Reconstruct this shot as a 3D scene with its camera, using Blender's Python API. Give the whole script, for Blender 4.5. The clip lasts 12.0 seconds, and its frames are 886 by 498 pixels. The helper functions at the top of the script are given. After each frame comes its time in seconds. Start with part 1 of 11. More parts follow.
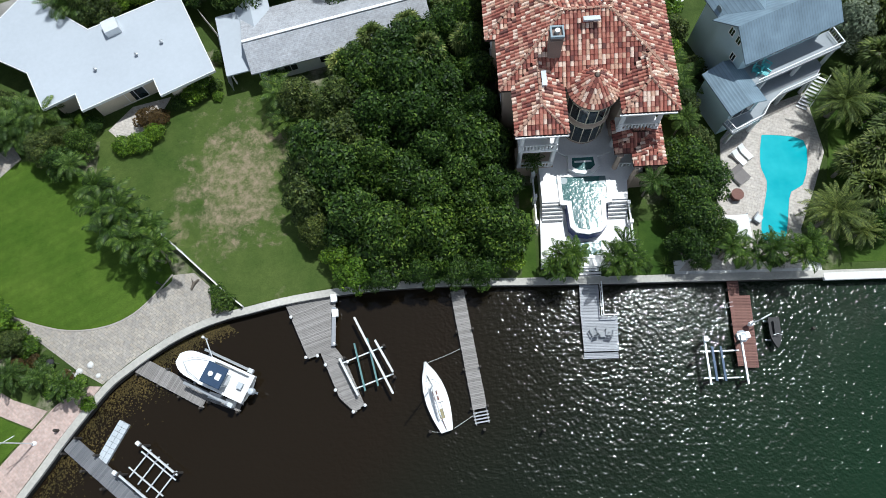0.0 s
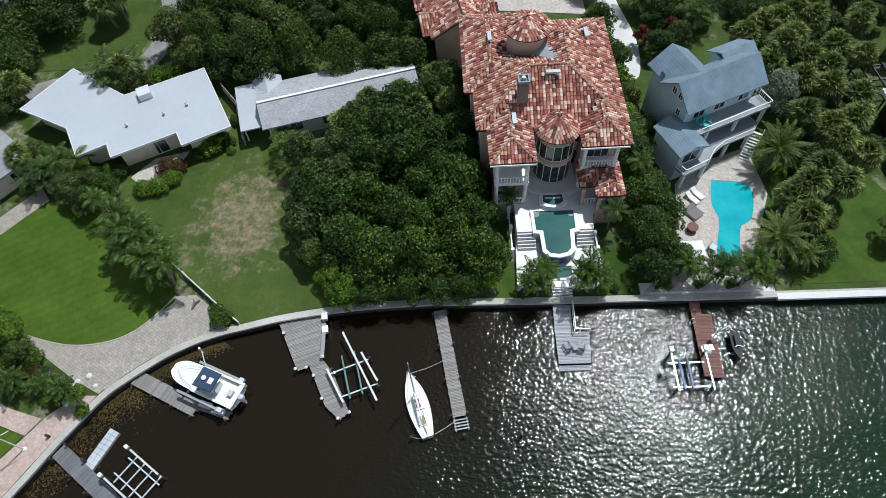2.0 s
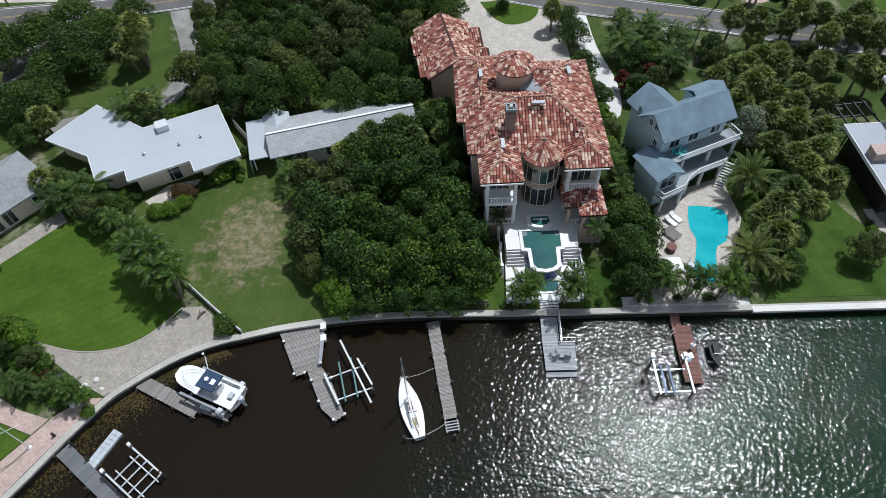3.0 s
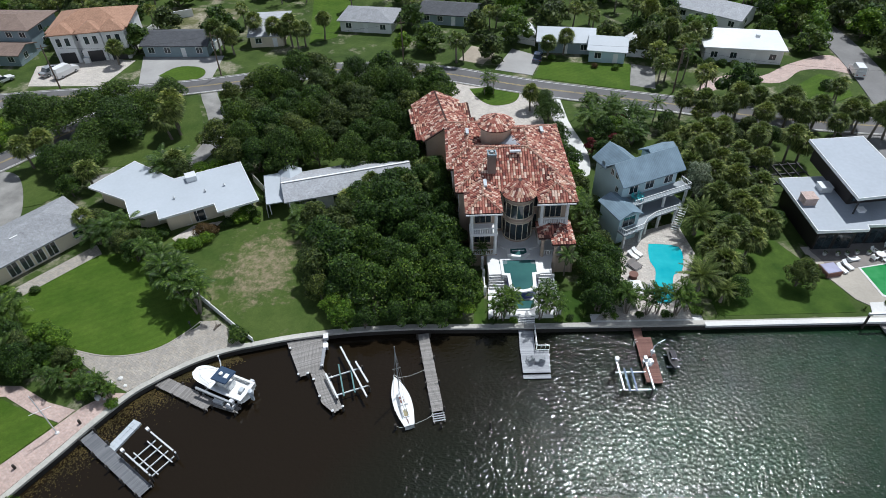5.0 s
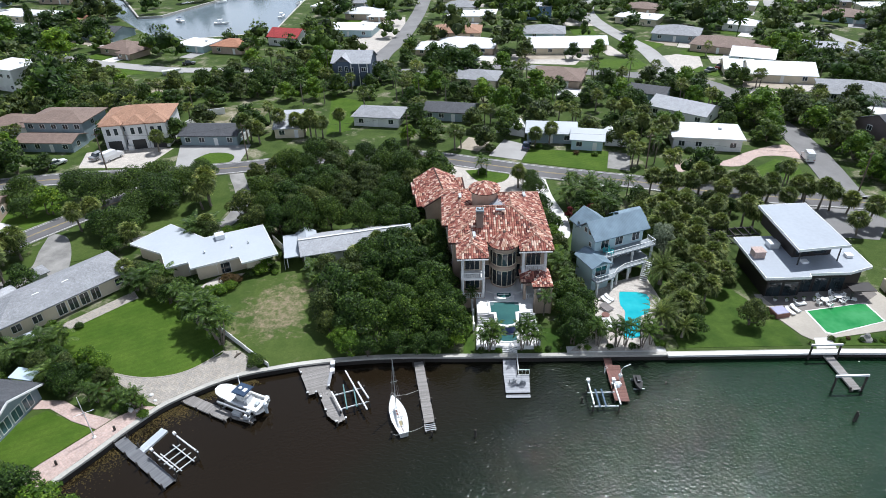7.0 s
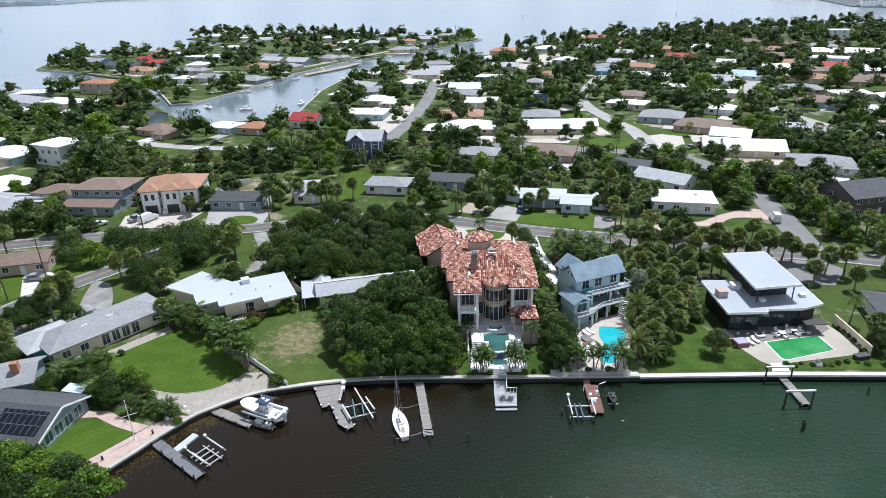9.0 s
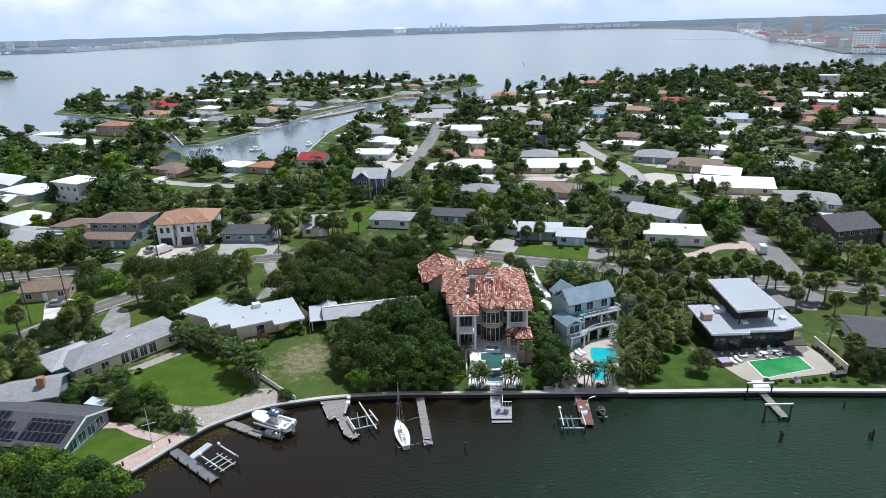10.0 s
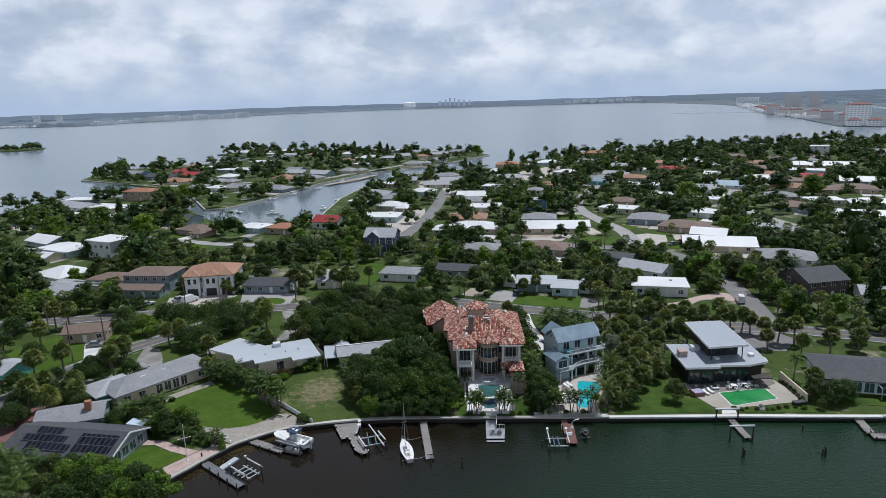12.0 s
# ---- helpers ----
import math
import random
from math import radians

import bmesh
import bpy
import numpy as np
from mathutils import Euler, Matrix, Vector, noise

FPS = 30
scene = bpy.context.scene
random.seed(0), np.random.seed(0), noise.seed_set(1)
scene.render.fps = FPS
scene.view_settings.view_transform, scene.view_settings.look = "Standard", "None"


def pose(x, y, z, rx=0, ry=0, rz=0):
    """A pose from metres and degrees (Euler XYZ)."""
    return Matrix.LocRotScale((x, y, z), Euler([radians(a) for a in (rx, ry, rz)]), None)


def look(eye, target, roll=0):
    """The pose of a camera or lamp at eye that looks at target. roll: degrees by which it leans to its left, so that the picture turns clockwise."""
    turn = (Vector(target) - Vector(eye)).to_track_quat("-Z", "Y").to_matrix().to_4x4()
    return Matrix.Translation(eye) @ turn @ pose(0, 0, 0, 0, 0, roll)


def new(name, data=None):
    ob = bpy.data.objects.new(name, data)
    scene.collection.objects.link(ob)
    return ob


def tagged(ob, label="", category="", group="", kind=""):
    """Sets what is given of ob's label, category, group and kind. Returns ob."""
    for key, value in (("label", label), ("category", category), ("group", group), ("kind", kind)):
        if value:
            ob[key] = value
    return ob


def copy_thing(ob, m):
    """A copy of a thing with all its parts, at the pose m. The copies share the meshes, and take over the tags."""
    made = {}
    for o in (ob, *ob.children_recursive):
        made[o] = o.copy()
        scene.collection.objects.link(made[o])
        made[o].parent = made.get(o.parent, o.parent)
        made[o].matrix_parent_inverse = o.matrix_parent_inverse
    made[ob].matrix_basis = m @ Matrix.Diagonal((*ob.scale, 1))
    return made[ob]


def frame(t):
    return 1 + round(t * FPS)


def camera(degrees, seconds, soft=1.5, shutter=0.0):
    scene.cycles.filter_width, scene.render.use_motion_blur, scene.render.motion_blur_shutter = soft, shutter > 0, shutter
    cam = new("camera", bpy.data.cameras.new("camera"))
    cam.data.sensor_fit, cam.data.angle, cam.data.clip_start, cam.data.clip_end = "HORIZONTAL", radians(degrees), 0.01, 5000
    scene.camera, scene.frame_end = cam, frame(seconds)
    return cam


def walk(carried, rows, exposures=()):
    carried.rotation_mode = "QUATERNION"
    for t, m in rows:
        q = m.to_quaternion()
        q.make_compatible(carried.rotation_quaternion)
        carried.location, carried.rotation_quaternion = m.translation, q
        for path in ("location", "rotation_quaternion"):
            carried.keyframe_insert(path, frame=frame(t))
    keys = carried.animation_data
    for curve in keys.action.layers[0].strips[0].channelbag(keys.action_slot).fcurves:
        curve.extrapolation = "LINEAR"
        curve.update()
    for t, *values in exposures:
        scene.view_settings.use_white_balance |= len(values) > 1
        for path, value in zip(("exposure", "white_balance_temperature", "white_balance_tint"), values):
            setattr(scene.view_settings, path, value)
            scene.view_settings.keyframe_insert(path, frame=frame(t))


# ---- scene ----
cam = camera(70.6, 12.0, soft=0.8)
PATH = [
    (0, (1.868, -2.992, 61.058), (1.807, -2.367, 59.16), -8.2),
    (0.5, (2.044, -6.598, 61.002), (1.992, -5.858, 59.145), -6.6),
    (1, (2.242, -10.078, 60.95), (2.199, -9.229, 59.14), -5.4),
    (1.5, (2.538, -13.515, 60.957), (2.501, -12.564, 59.198), -4.7),
    (2, (2.837, -16.981, 60.988), (2.807, -15.931, 59.286), -4.2),
    (2.5, (3.105, -20.595, 61.021), (3.081, -19.447, 59.384), -3.7),
    (3, (3.318, -24.352, 61.039), (3.299, -23.12, 59.464), -3.2),
    (4.8, (3.659, -38.075, 61.103), (3.665, -36.6, 59.752), -1.9),
    (5, (3.741, -39.61, 61.119), (3.748, -38.112, 59.794), -1.8),
    (5.5, (4.118, -43.492, 61.216), (4.123, -41.935, 59.961), -1.8),
    (6, (4.569, -47.399, 61.277), (4.57, -45.787, 60.094), -1.7),
    (6.5, (4.943, -51.345, 61.268), (4.941, -49.682, 60.157), -1.7),
    (8.5, (6.437, -67.395, 61.014), (6.418, -65.592, 60.149), -1.7),
    (9, (6.809, -71.487, 60.992), (6.784, -69.655, 60.191), -1.8),
    (9.5, (7.161, -75.593, 60.946), (7.132, -73.734, 60.209), -1.8),
    (10, (7.497, -79.724, 60.881), (7.464, -77.842, 60.206), -1.8),
    (10.5, (7.876, -83.88, 60.817), (7.838, -81.977, 60.205), -1.8),
    (11, (8.295, -87.978, 60.777), (8.251, -86.056, 60.227), -1.8),
    (11.5, (8.686, -92.134, 60.754), (8.636, -90.199, 60.251), -1.9),
    (12, (9.003, -96.28, 60.759), (8.949, -94.336, 60.295), -1.8),
]
walk(cam, [(t, look(eye, target, roll)) for t, eye, target, roll in PATH], [(0, -0.08, 6020, 6), (1, -0.18, 6020, 6), (2.0, -0.32, 6020, 7), (2.5, -0.40, 6020, 8), (3.2, -0.38, 6020, 8), (5, -0.25, 6020, 8), (6.5, 0.04, 6020, 10), (8.5, 0.18, 6020, 10), (9.5, 0.07, 6020, 10), (10.5, -0.24, 6020, 10), (12, -0.60, 6020, 10)])
# ---- light ----
SUN_AZ, SUN_EL = radians(39), radians(64)
SUN_DIR = Vector((math.sin(SUN_AZ) * math.cos(SUN_EL), math.cos(SUN_AZ) * math.cos(SUN_EL), math.sin(SUN_EL)))
world = bpy.data.worlds.new("sky")
scene.world = world
world.use_nodes = True
wn, wl = world.node_tree.nodes, world.node_tree.links
wn.clear()
sky = wn.new("ShaderNodeTexSky")
sky.sky_type, sky.sun_disc = "NISHITA", False
sky.sun_elevation, sky.sun_rotation = SUN_EL, SUN_AZ
sky.air_density, sky.dust_density, sky.ozone_density = 1.0, 1.5, 1.0
coord = wn.new("ShaderNodeTexCoord")
sep = wn.new("ShaderNodeSeparateXYZ")
wl.new(coord.outputs["Generated"], sep.inputs[0])
lift = wn.new("ShaderNodeMath")
lift.operation = "MAXIMUM"
lift.inputs[1].default_value = 0.0
wl.new(sep.outputs["Z"], lift.inputs[0])
flat = wn.new("ShaderNodeMapping")
flat.inputs["Scale"].default_value = (1.0, 1.0, 1.9)
flat.inputs["Location"].default_value = (0.35, 0.0, 0.12)
wl.new(coord.outputs["Generated"], flat.inputs["Vector"])
cloud = wn.new("ShaderNodeTexNoise")
cloud.inputs["Scale"].default_value, cloud.inputs["Detail"].default_value = 5.2, 12
cloud.inputs["Roughness"].default_value, cloud.inputs["Distortion"].default_value = 0.56, 0.0
wl.new(flat.outputs[0], cloud.inputs["Vector"])
shape = wn.new("ShaderNodeValToRGB")
shape.color_ramp.elements[0].position, shape.color_ramp.elements[1].position = 0.39, 0.49
shape.color_ramp.elements[0].color = (0.42, 0.42, 0.42, 1)
wl.new(cloud.outputs["Fac"], shape.inputs[0])
puff = wn.new("ShaderNodeTexNoise")
puff.inputs["Scale"].default_value, puff.inputs["Detail"].default_value = 11.0, 12
wl.new(flat.outputs[0], puff.inputs["Vector"])
tone = wn.new("ShaderNodeValToRGB")
tone.color_ramp.elements[0].position, tone.color_ramp.elements[1].position = 0.36, 0.62
tone.color_ramp.elements[0].color, tone.color_ramp.elements[1].color = (12.8, 14.5, 17.3, 1), (19.6, 20.3, 21.4, 1)
wl.new(puff.outputs["Fac"], tone.inputs[0])
# blue-grey haze low down, clear blue higher up
band = wn.new("ShaderNodeMapRange")
band.inputs["From Min"].default_value, band.inputs["From Max"].default_value = 0.0, 0.35
band.inputs["To Min"].default_value, band.inputs["To Max"].default_value = 1.0, 0.0
wl.new(lift.outputs[0], band.inputs["Value"])
haze = wn.new("ShaderNodeMix")
haze.data_type = "RGBA"
haze.inputs["B"].default_value = (10.6, 13.0, 16.6, 1)
wl.new(band.outputs[0], haze.inputs["Factor"])
wl.new(sky.outputs[0], haze.inputs["A"])
# the cloud bank stands over the bay and thins out overhead
bank = wn.new("ShaderNodeMapRange")
bank.inputs["From Min"].default_value, bank.inputs["From Max"].default_value = 0.10, 0.75
bank.inputs["To Min"].default_value, bank.inputs["To Max"].default_value = 1.0, 0.10
wl.new(lift.outputs[0], bank.inputs["Value"])
foot = wn.new("ShaderNodeMapRange")
foot.inputs["From Min"].default_value, foot.inputs["From Max"].default_value = 0.0, 0.06
foot.inputs["To Min"].default_value, foot.inputs["To Max"].default_value = 0.15, 1.0
wl.new(lift.outputs[0], foot.inputs["Value"])
amount = wn.new("ShaderNodeMath")
amount.operation = "MULTIPLY"
wl.new(bank.outputs[0], amount.inputs[0])
wl.new(foot.outputs[0], amount.inputs[1])
much = wn.new("ShaderNodeMath")
much.operation = "MULTIPLY"
wl.new(amount.outputs[0], much.inputs[0])
wl.new(shape.outputs[0], much.inputs[1])
cover = wn.new("ShaderNodeMix")
cover.data_type = "RGBA"
wl.new(much.outputs[0], cover.inputs["Factor"])
wl.new(haze.outputs["Result"], cover.inputs["A"])
wl.new(tone.outputs[0], cover.inputs["B"])
back = wn.new("ShaderNodeBackground")
back.inputs["Strength"].default_value = 0.06
wl.new(cover.outputs["Result"], back.inputs["Color"])
wo = wn.new("ShaderNodeOutputWorld")
wl.new(back.outputs[0], wo.inputs[0])
sun = new("sun", bpy.data.lights.new("sun", "SUN"))
sun.data.energy, sun.data.angle, sun.data.color = 4.9, radians(0.53), (1.0, 0.985, 0.965)
sun.matrix_world = look(SUN_DIR * 300, (0, 0, 0))


# ---- materials ----
class Mat:
    """A small wrapper to build node materials."""

    def __init__(self, name, rough=0.6, metal=0.0, spec=0.5):
        self.m = bpy.data.materials.new(name)
        self.m.use_nodes = True
        self.n, self.l = self.m.node_tree.nodes, self.m.node_tree.links
        self.b = self.n["Principled BSDF"]
        self.b.inputs["Roughness"].default_value = rough
        self.b.inputs["Metallic"].default_value = metal
        self.b.inputs["Specular IOR Level"].default_value = spec

    def add(self, kind, **put):
        node = self.n.new(kind)
        for k, v in put.items():
            node.inputs[k.replace("_", " ")].default_value = v
        return node

    def coord(self, where="Object"):
        if where == "World":
            return self.add("ShaderNodeNewGeometry").outputs["Position"]
        return self.add("ShaderNodeTexCoord").outputs[where]

    def noise(self, scale, detail=4.0, where="World", rough=0.55, stretch=None):
        v = self.coord(where)
        if stretch:
            mp = self.add("ShaderNodeMapping")
            mp.inputs["Scale"].default_value = stretch
            self.l.new(v, mp.inputs["Vector"])
            v = mp.outputs[0]
        t = self.add("ShaderNodeTexNoise", Scale=scale, Detail=detail, Roughness=rough)
        self.l.new(v, t.inputs["Vector"])
        return t.outputs["Fac"]

    def ramp(self, fac, *stops, step=False):
        r = self.add("ShaderNodeValToRGB")
        cr = r.color_ramp
        if step:
            cr.interpolation = "CONSTANT"
        while len(cr.elements) < len(stops):
            cr.elements.new(0.5)
        for e, (p, c) in zip(cr.elements, stops):
            e.position, e.color = p, (*c, 1) if len(c) == 3 else c
        self.l.new(fac, r.inputs[0])
        return r.outputs[0]

    def mix(self, a, b, fac, how="MIX"):
        x = self.add("ShaderNodeMix")
        x.data_type, x.blend_type = "RGBA", how
        for key, val in (("A", a), ("B", b), ("Factor", fac)):
            if isinstance(val, bpy.types.NodeSocket):
                self.l.new(val, x.inputs[key])
            elif key == "Factor":
                x.inputs[key].default_value = val
            else:
                x.inputs[key].default_value = (*val, 1)
        return x.outputs["Result"]

    def base(self, socket):
        self.l.new(socket, self.b.inputs["Base Color"])
        return self

    def bump(self, socket, strength=0.4, distance=0.02):
        bp = self.add("ShaderNodeBump", Strength=strength, Distance=distance)
        self.l.new(socket, bp.inputs["Height"])
        self.l.new(bp.outputs[0], self.b.inputs["Normal"])
        return self

    def random_object(self):
        return self.add("ShaderNodeObjectInfo").outputs["Random"]

    def random_island(self):
        return self.add("ShaderNodeNewGeometry").outputs["Random Per Island"]


def shade(c, k):
    return tuple(min(1, v * k) for v in c)


def plain(name, c, rough=0.6, metal=0.0, var=0.18, scale=3.0, where="World", bump=0.0, spec=0.5):
    """A surface with wear at two scales."""
    m = Mat(name, rough, metal, spec)
    big = m.noise(scale * 0.13, 3, where)
    fine = m.noise(scale * 3, 5, where)
    col = m.ramp(big, (0.3, shade(c, 1 - var)), (0.7, shade(c, 1 + var * 0.6)))
    grain = m.ramp(fine, (0.25, (1 - var,) * 3), (0.75, (1, 1, 1)))
    m.base(m.mix(col, grain, 1.0, "MULTIPLY"))
    if bump:
        m.bump(fine, bump, 0.02)
    return m.m


def leafy(name, dark, light, tips=None):
    m = Mat(name, 0.5, 0, 0.2)
    r = m.random_island()
    stops = [(0.0, shade(dark, 0.6)), (0.8, light)] + ([(1.0, tips)] if tips else [])
    col = m.ramp(r, *stops)
    tone = m.ramp(m.noise(0.35, 2), (0.3, (0.6, 0.66, 0.55)), (0.7, (1.2, 1.18, 1.05)))
    col = m.mix(col, tone, 1.0, "MULTIPLY")
    crown = m.ramp(m.random_object(), (0.0, (0.80, 0.86, 0.80)), (0.5, (1.0, 1.0, 1.0)), (1.0, (1.22, 1.16, 0.95)))
    stand = m.ramp(m.noise(0.07, 2), (0.35, (0.82, 0.86, 0.84)), (0.65, (1.15, 1.12, 1.0)))
    col = m.mix(m.mix(col, crown, 1.0, "MULTIPLY"), stand, 1.0, "MULTIPLY")
    m.base(col)
    tr = m.add("ShaderNodeBsdfTranslucent")
    m.l.new(m.mix(col, (0.9, 1.0, 0.35), 0.35, "MULTIPLY"), tr.inputs["Color"])
    mx = m.add("ShaderNodeMixShader", Fac=0.28)
    m.l.new(m.b.outputs[0], mx.inputs[1])
    m.l.new(tr.outputs[0], mx.inputs[2])
    m.l.new(mx.outputs[0], m.n["Material Output"].inputs[0])
    return m.m


def grassy(name, dark, light, dry, dryness, stripes=0.0, worn=None):
    """Lawn: blades at the fine scale, patches at the large one."""
    m = Mat(name, 0.8, 0, 0.1)
    col = m.ramp(m.noise(0.25, 4), (0.3, dark), (0.7, light))
    col = m.mix(col, m.ramp(m.noise(9, 6, rough=0.75), (0.25, (0.55, 0.58, 0.5)), (0.75, (1.15, 1.12, 1.05))), 1.0, "MULTIPLY")
    col = m.mix(col, m.ramp(m.noise(1.7, 8, rough=0.8), (0.3, (0.72, 0.76, 0.70)), (0.7, (1.2, 1.16, 1.12))), 1.0, "MULTIPLY")
    spots = m.ramp(m.noise(0.16, 6, rough=0.65), (0.62 - dryness, (0, 0, 0)), (0.74 - dryness * 0.9, (1, 1, 1)))
    dots = m.ramp(m.noise(2.2, 6, rough=0.7), (0.35, (0.25,) * 3), (0.65, (1, 1, 1)))
    col = m.mix(col, dry, m.mix(spots, dots, 1.0, "MULTIPLY"))
    if worn:
        # one large worn patch with a ragged outline: x, y, half width, half length
        mp = m.add("ShaderNodeMapping")
        mp.inputs["Location"].default_value = (-worn[0] / worn[2], -worn[1] / worn[3], 0)
        mp.inputs["Scale"].default_value = (1 / worn[2], 1 / worn[3], 0)
        m.l.new(m.coord("World"), mp.inputs["Vector"])
        ln = m.add("ShaderNodeVectorMath")
        ln.operation = "LENGTH"
        m.l.new(mp.outputs[0], ln.inputs[0])
        ad = m.add("ShaderNodeMath")
        ad.operation = "MULTIPLY_ADD"
        ad.inputs[1].default_value = 3.2
        m.l.new(m.noise(0.45, 8, rough=0.78), ad.inputs[0])
        m.l.new(ln.outputs["Value"], ad.inputs[2])
        rgb = m.ramp(m.noise(1.1, 9, rough=0.8), (0.40, (0.1,) * 3), (0.62, (1, 1, 1)))
        half = m.add("ShaderNodeMapRange")
        half.inputs["From Min"].default_value, half.inputs["From Max"].default_value = 2.15, 2.6
        half.inputs["To Min"].default_value, half.inputs["To Max"].default_value = 0.95, 0.0
        m.l.new(ad.outputs[0], half.inputs["Value"])
        col = m.mix(col, dry, m.mix(half.outputs[0], rgb, 1.0, "MULTIPLY"))
    if stripes:
        w = m.add("ShaderNodeTexWave", Scale=0.28, Distortion=0.6, Detail=1.0)
        mp = m.add("ShaderNodeMapping")
        mp.inputs["Rotation"].default_value = (0, 0, radians(62))
        m.l.new(m.coord("World"), mp.inputs["Vector"])
        m.l.new(mp.outputs[0], w.inputs["Vector"])
        col = m.mix(col, m.ramp(w.outputs["Fac"], (0.3, (1 - stripes,) * 3), (0.7, (1, 1, 1))), 1.0, "MULTIPLY")
    m.base(col).bump(m.noise(14, 5), 0.5, 0.04)
    return m.m


def paved(name, a, b, mortar, w, h, angle=0.0, bump=0.35, rough=0.75):
    """Pavers or shingles in courses, each with its own tone."""
    m = Mat(name, rough, 0, 0.3)
    t = m.add("ShaderNodeTexBrick", Scale=1.0)
    t.inputs["Brick Width"].default_value, t.inputs["Row Height"].default_value = w, h
    t.inputs["Mortar Size"].default_value = min(w, h) * 0.05
    t.inputs["Color1"].default_value, t.inputs["Color2"].default_value, t.inputs["Mortar"].default_value = (*a, 1), (*b, 1), (*mortar, 1)
    mp = m.add("ShaderNodeMapping")
    mp.inputs["Rotation"].default_value = (0, 0, radians(angle))
    m.l.new(m.coord("Object"), mp.inputs["Vector"])
    m.l.new(mp.outputs[0], t.inputs["Vector"])
    tone = m.ramp(m.noise(0.6, 5), (0.3, (0.84,) * 3), (0.7, (1.04,) * 3))
    spots = m.ramp(m.noise(3.3, 5), (0.35, (0.82, 0.8, 0.78)), (0.65, (1.05,) * 3))
    m.base(m.mix(m.mix(t.outputs["Color"], tone, 1.0, "MULTIPLY"), spots, 1.0, "MULTIPLY")).bump(t.outputs["Fac"], -bump, 0.01)
    return m.m


def ribbed(name, c, pitch, rough=0.45, metal=0.2):
    """Sheet roofing with standing seams running up the slope (local y)."""
    m = Mat(name, rough, metal, 0.4)
    w = m.add("ShaderNodeTexWave", Scale=0.314 / pitch)
    w.bands_direction = "X"
    m.l.new(m.coord("Object"), w.inputs["Vector"])
    col = m.mix(c, m.ramp(m.noise(0.7, 5), (0.3, (0.78,) * 3), (0.7, (1.1,) * 3)), 1.0, "MULTIPLY")
    seam = m.ramp(w.outputs["Fac"], (0.75, (1, 1, 1)), (0.95, (0.84,) * 3))
    m.base(m.mix(col, seam, 1.0, "MULTIPLY")).bump(w.outputs["Fac"], 0.3, 0.02)
    return m.m


def planks(name, a, b, grey=0.35):
    """Weathered boards: each board its own tone, grain along the board (local x)."""
    m = Mat(name, 0.8, 0, 0.2)
    col = m.ramp(m.random_object(), (0.0, a), (1.0, b))
    grain = m.ramp(m.noise(2.0, 6, "Object", 0.7, (1.5, 22, 4)), (0.3, (1 - grey,) * 3), (0.7, (1.08,) * 3))
    m.base(m.mix(col, grain, 1.0, "MULTIPLY")).bump(grain, 0.3, 0.01)
    return m.m


def pane(name, c=(0.02, 0.03, 0.035), rough=0.06):
    """Window glass over a dark room."""
    m = Mat(name, rough, 0, 0.8)
    m.base(m.ramp(m.noise(0.7, 2), (0.3, shade(c, 0.6)), (0.7, shade(c, 1.6))))
    return m.m


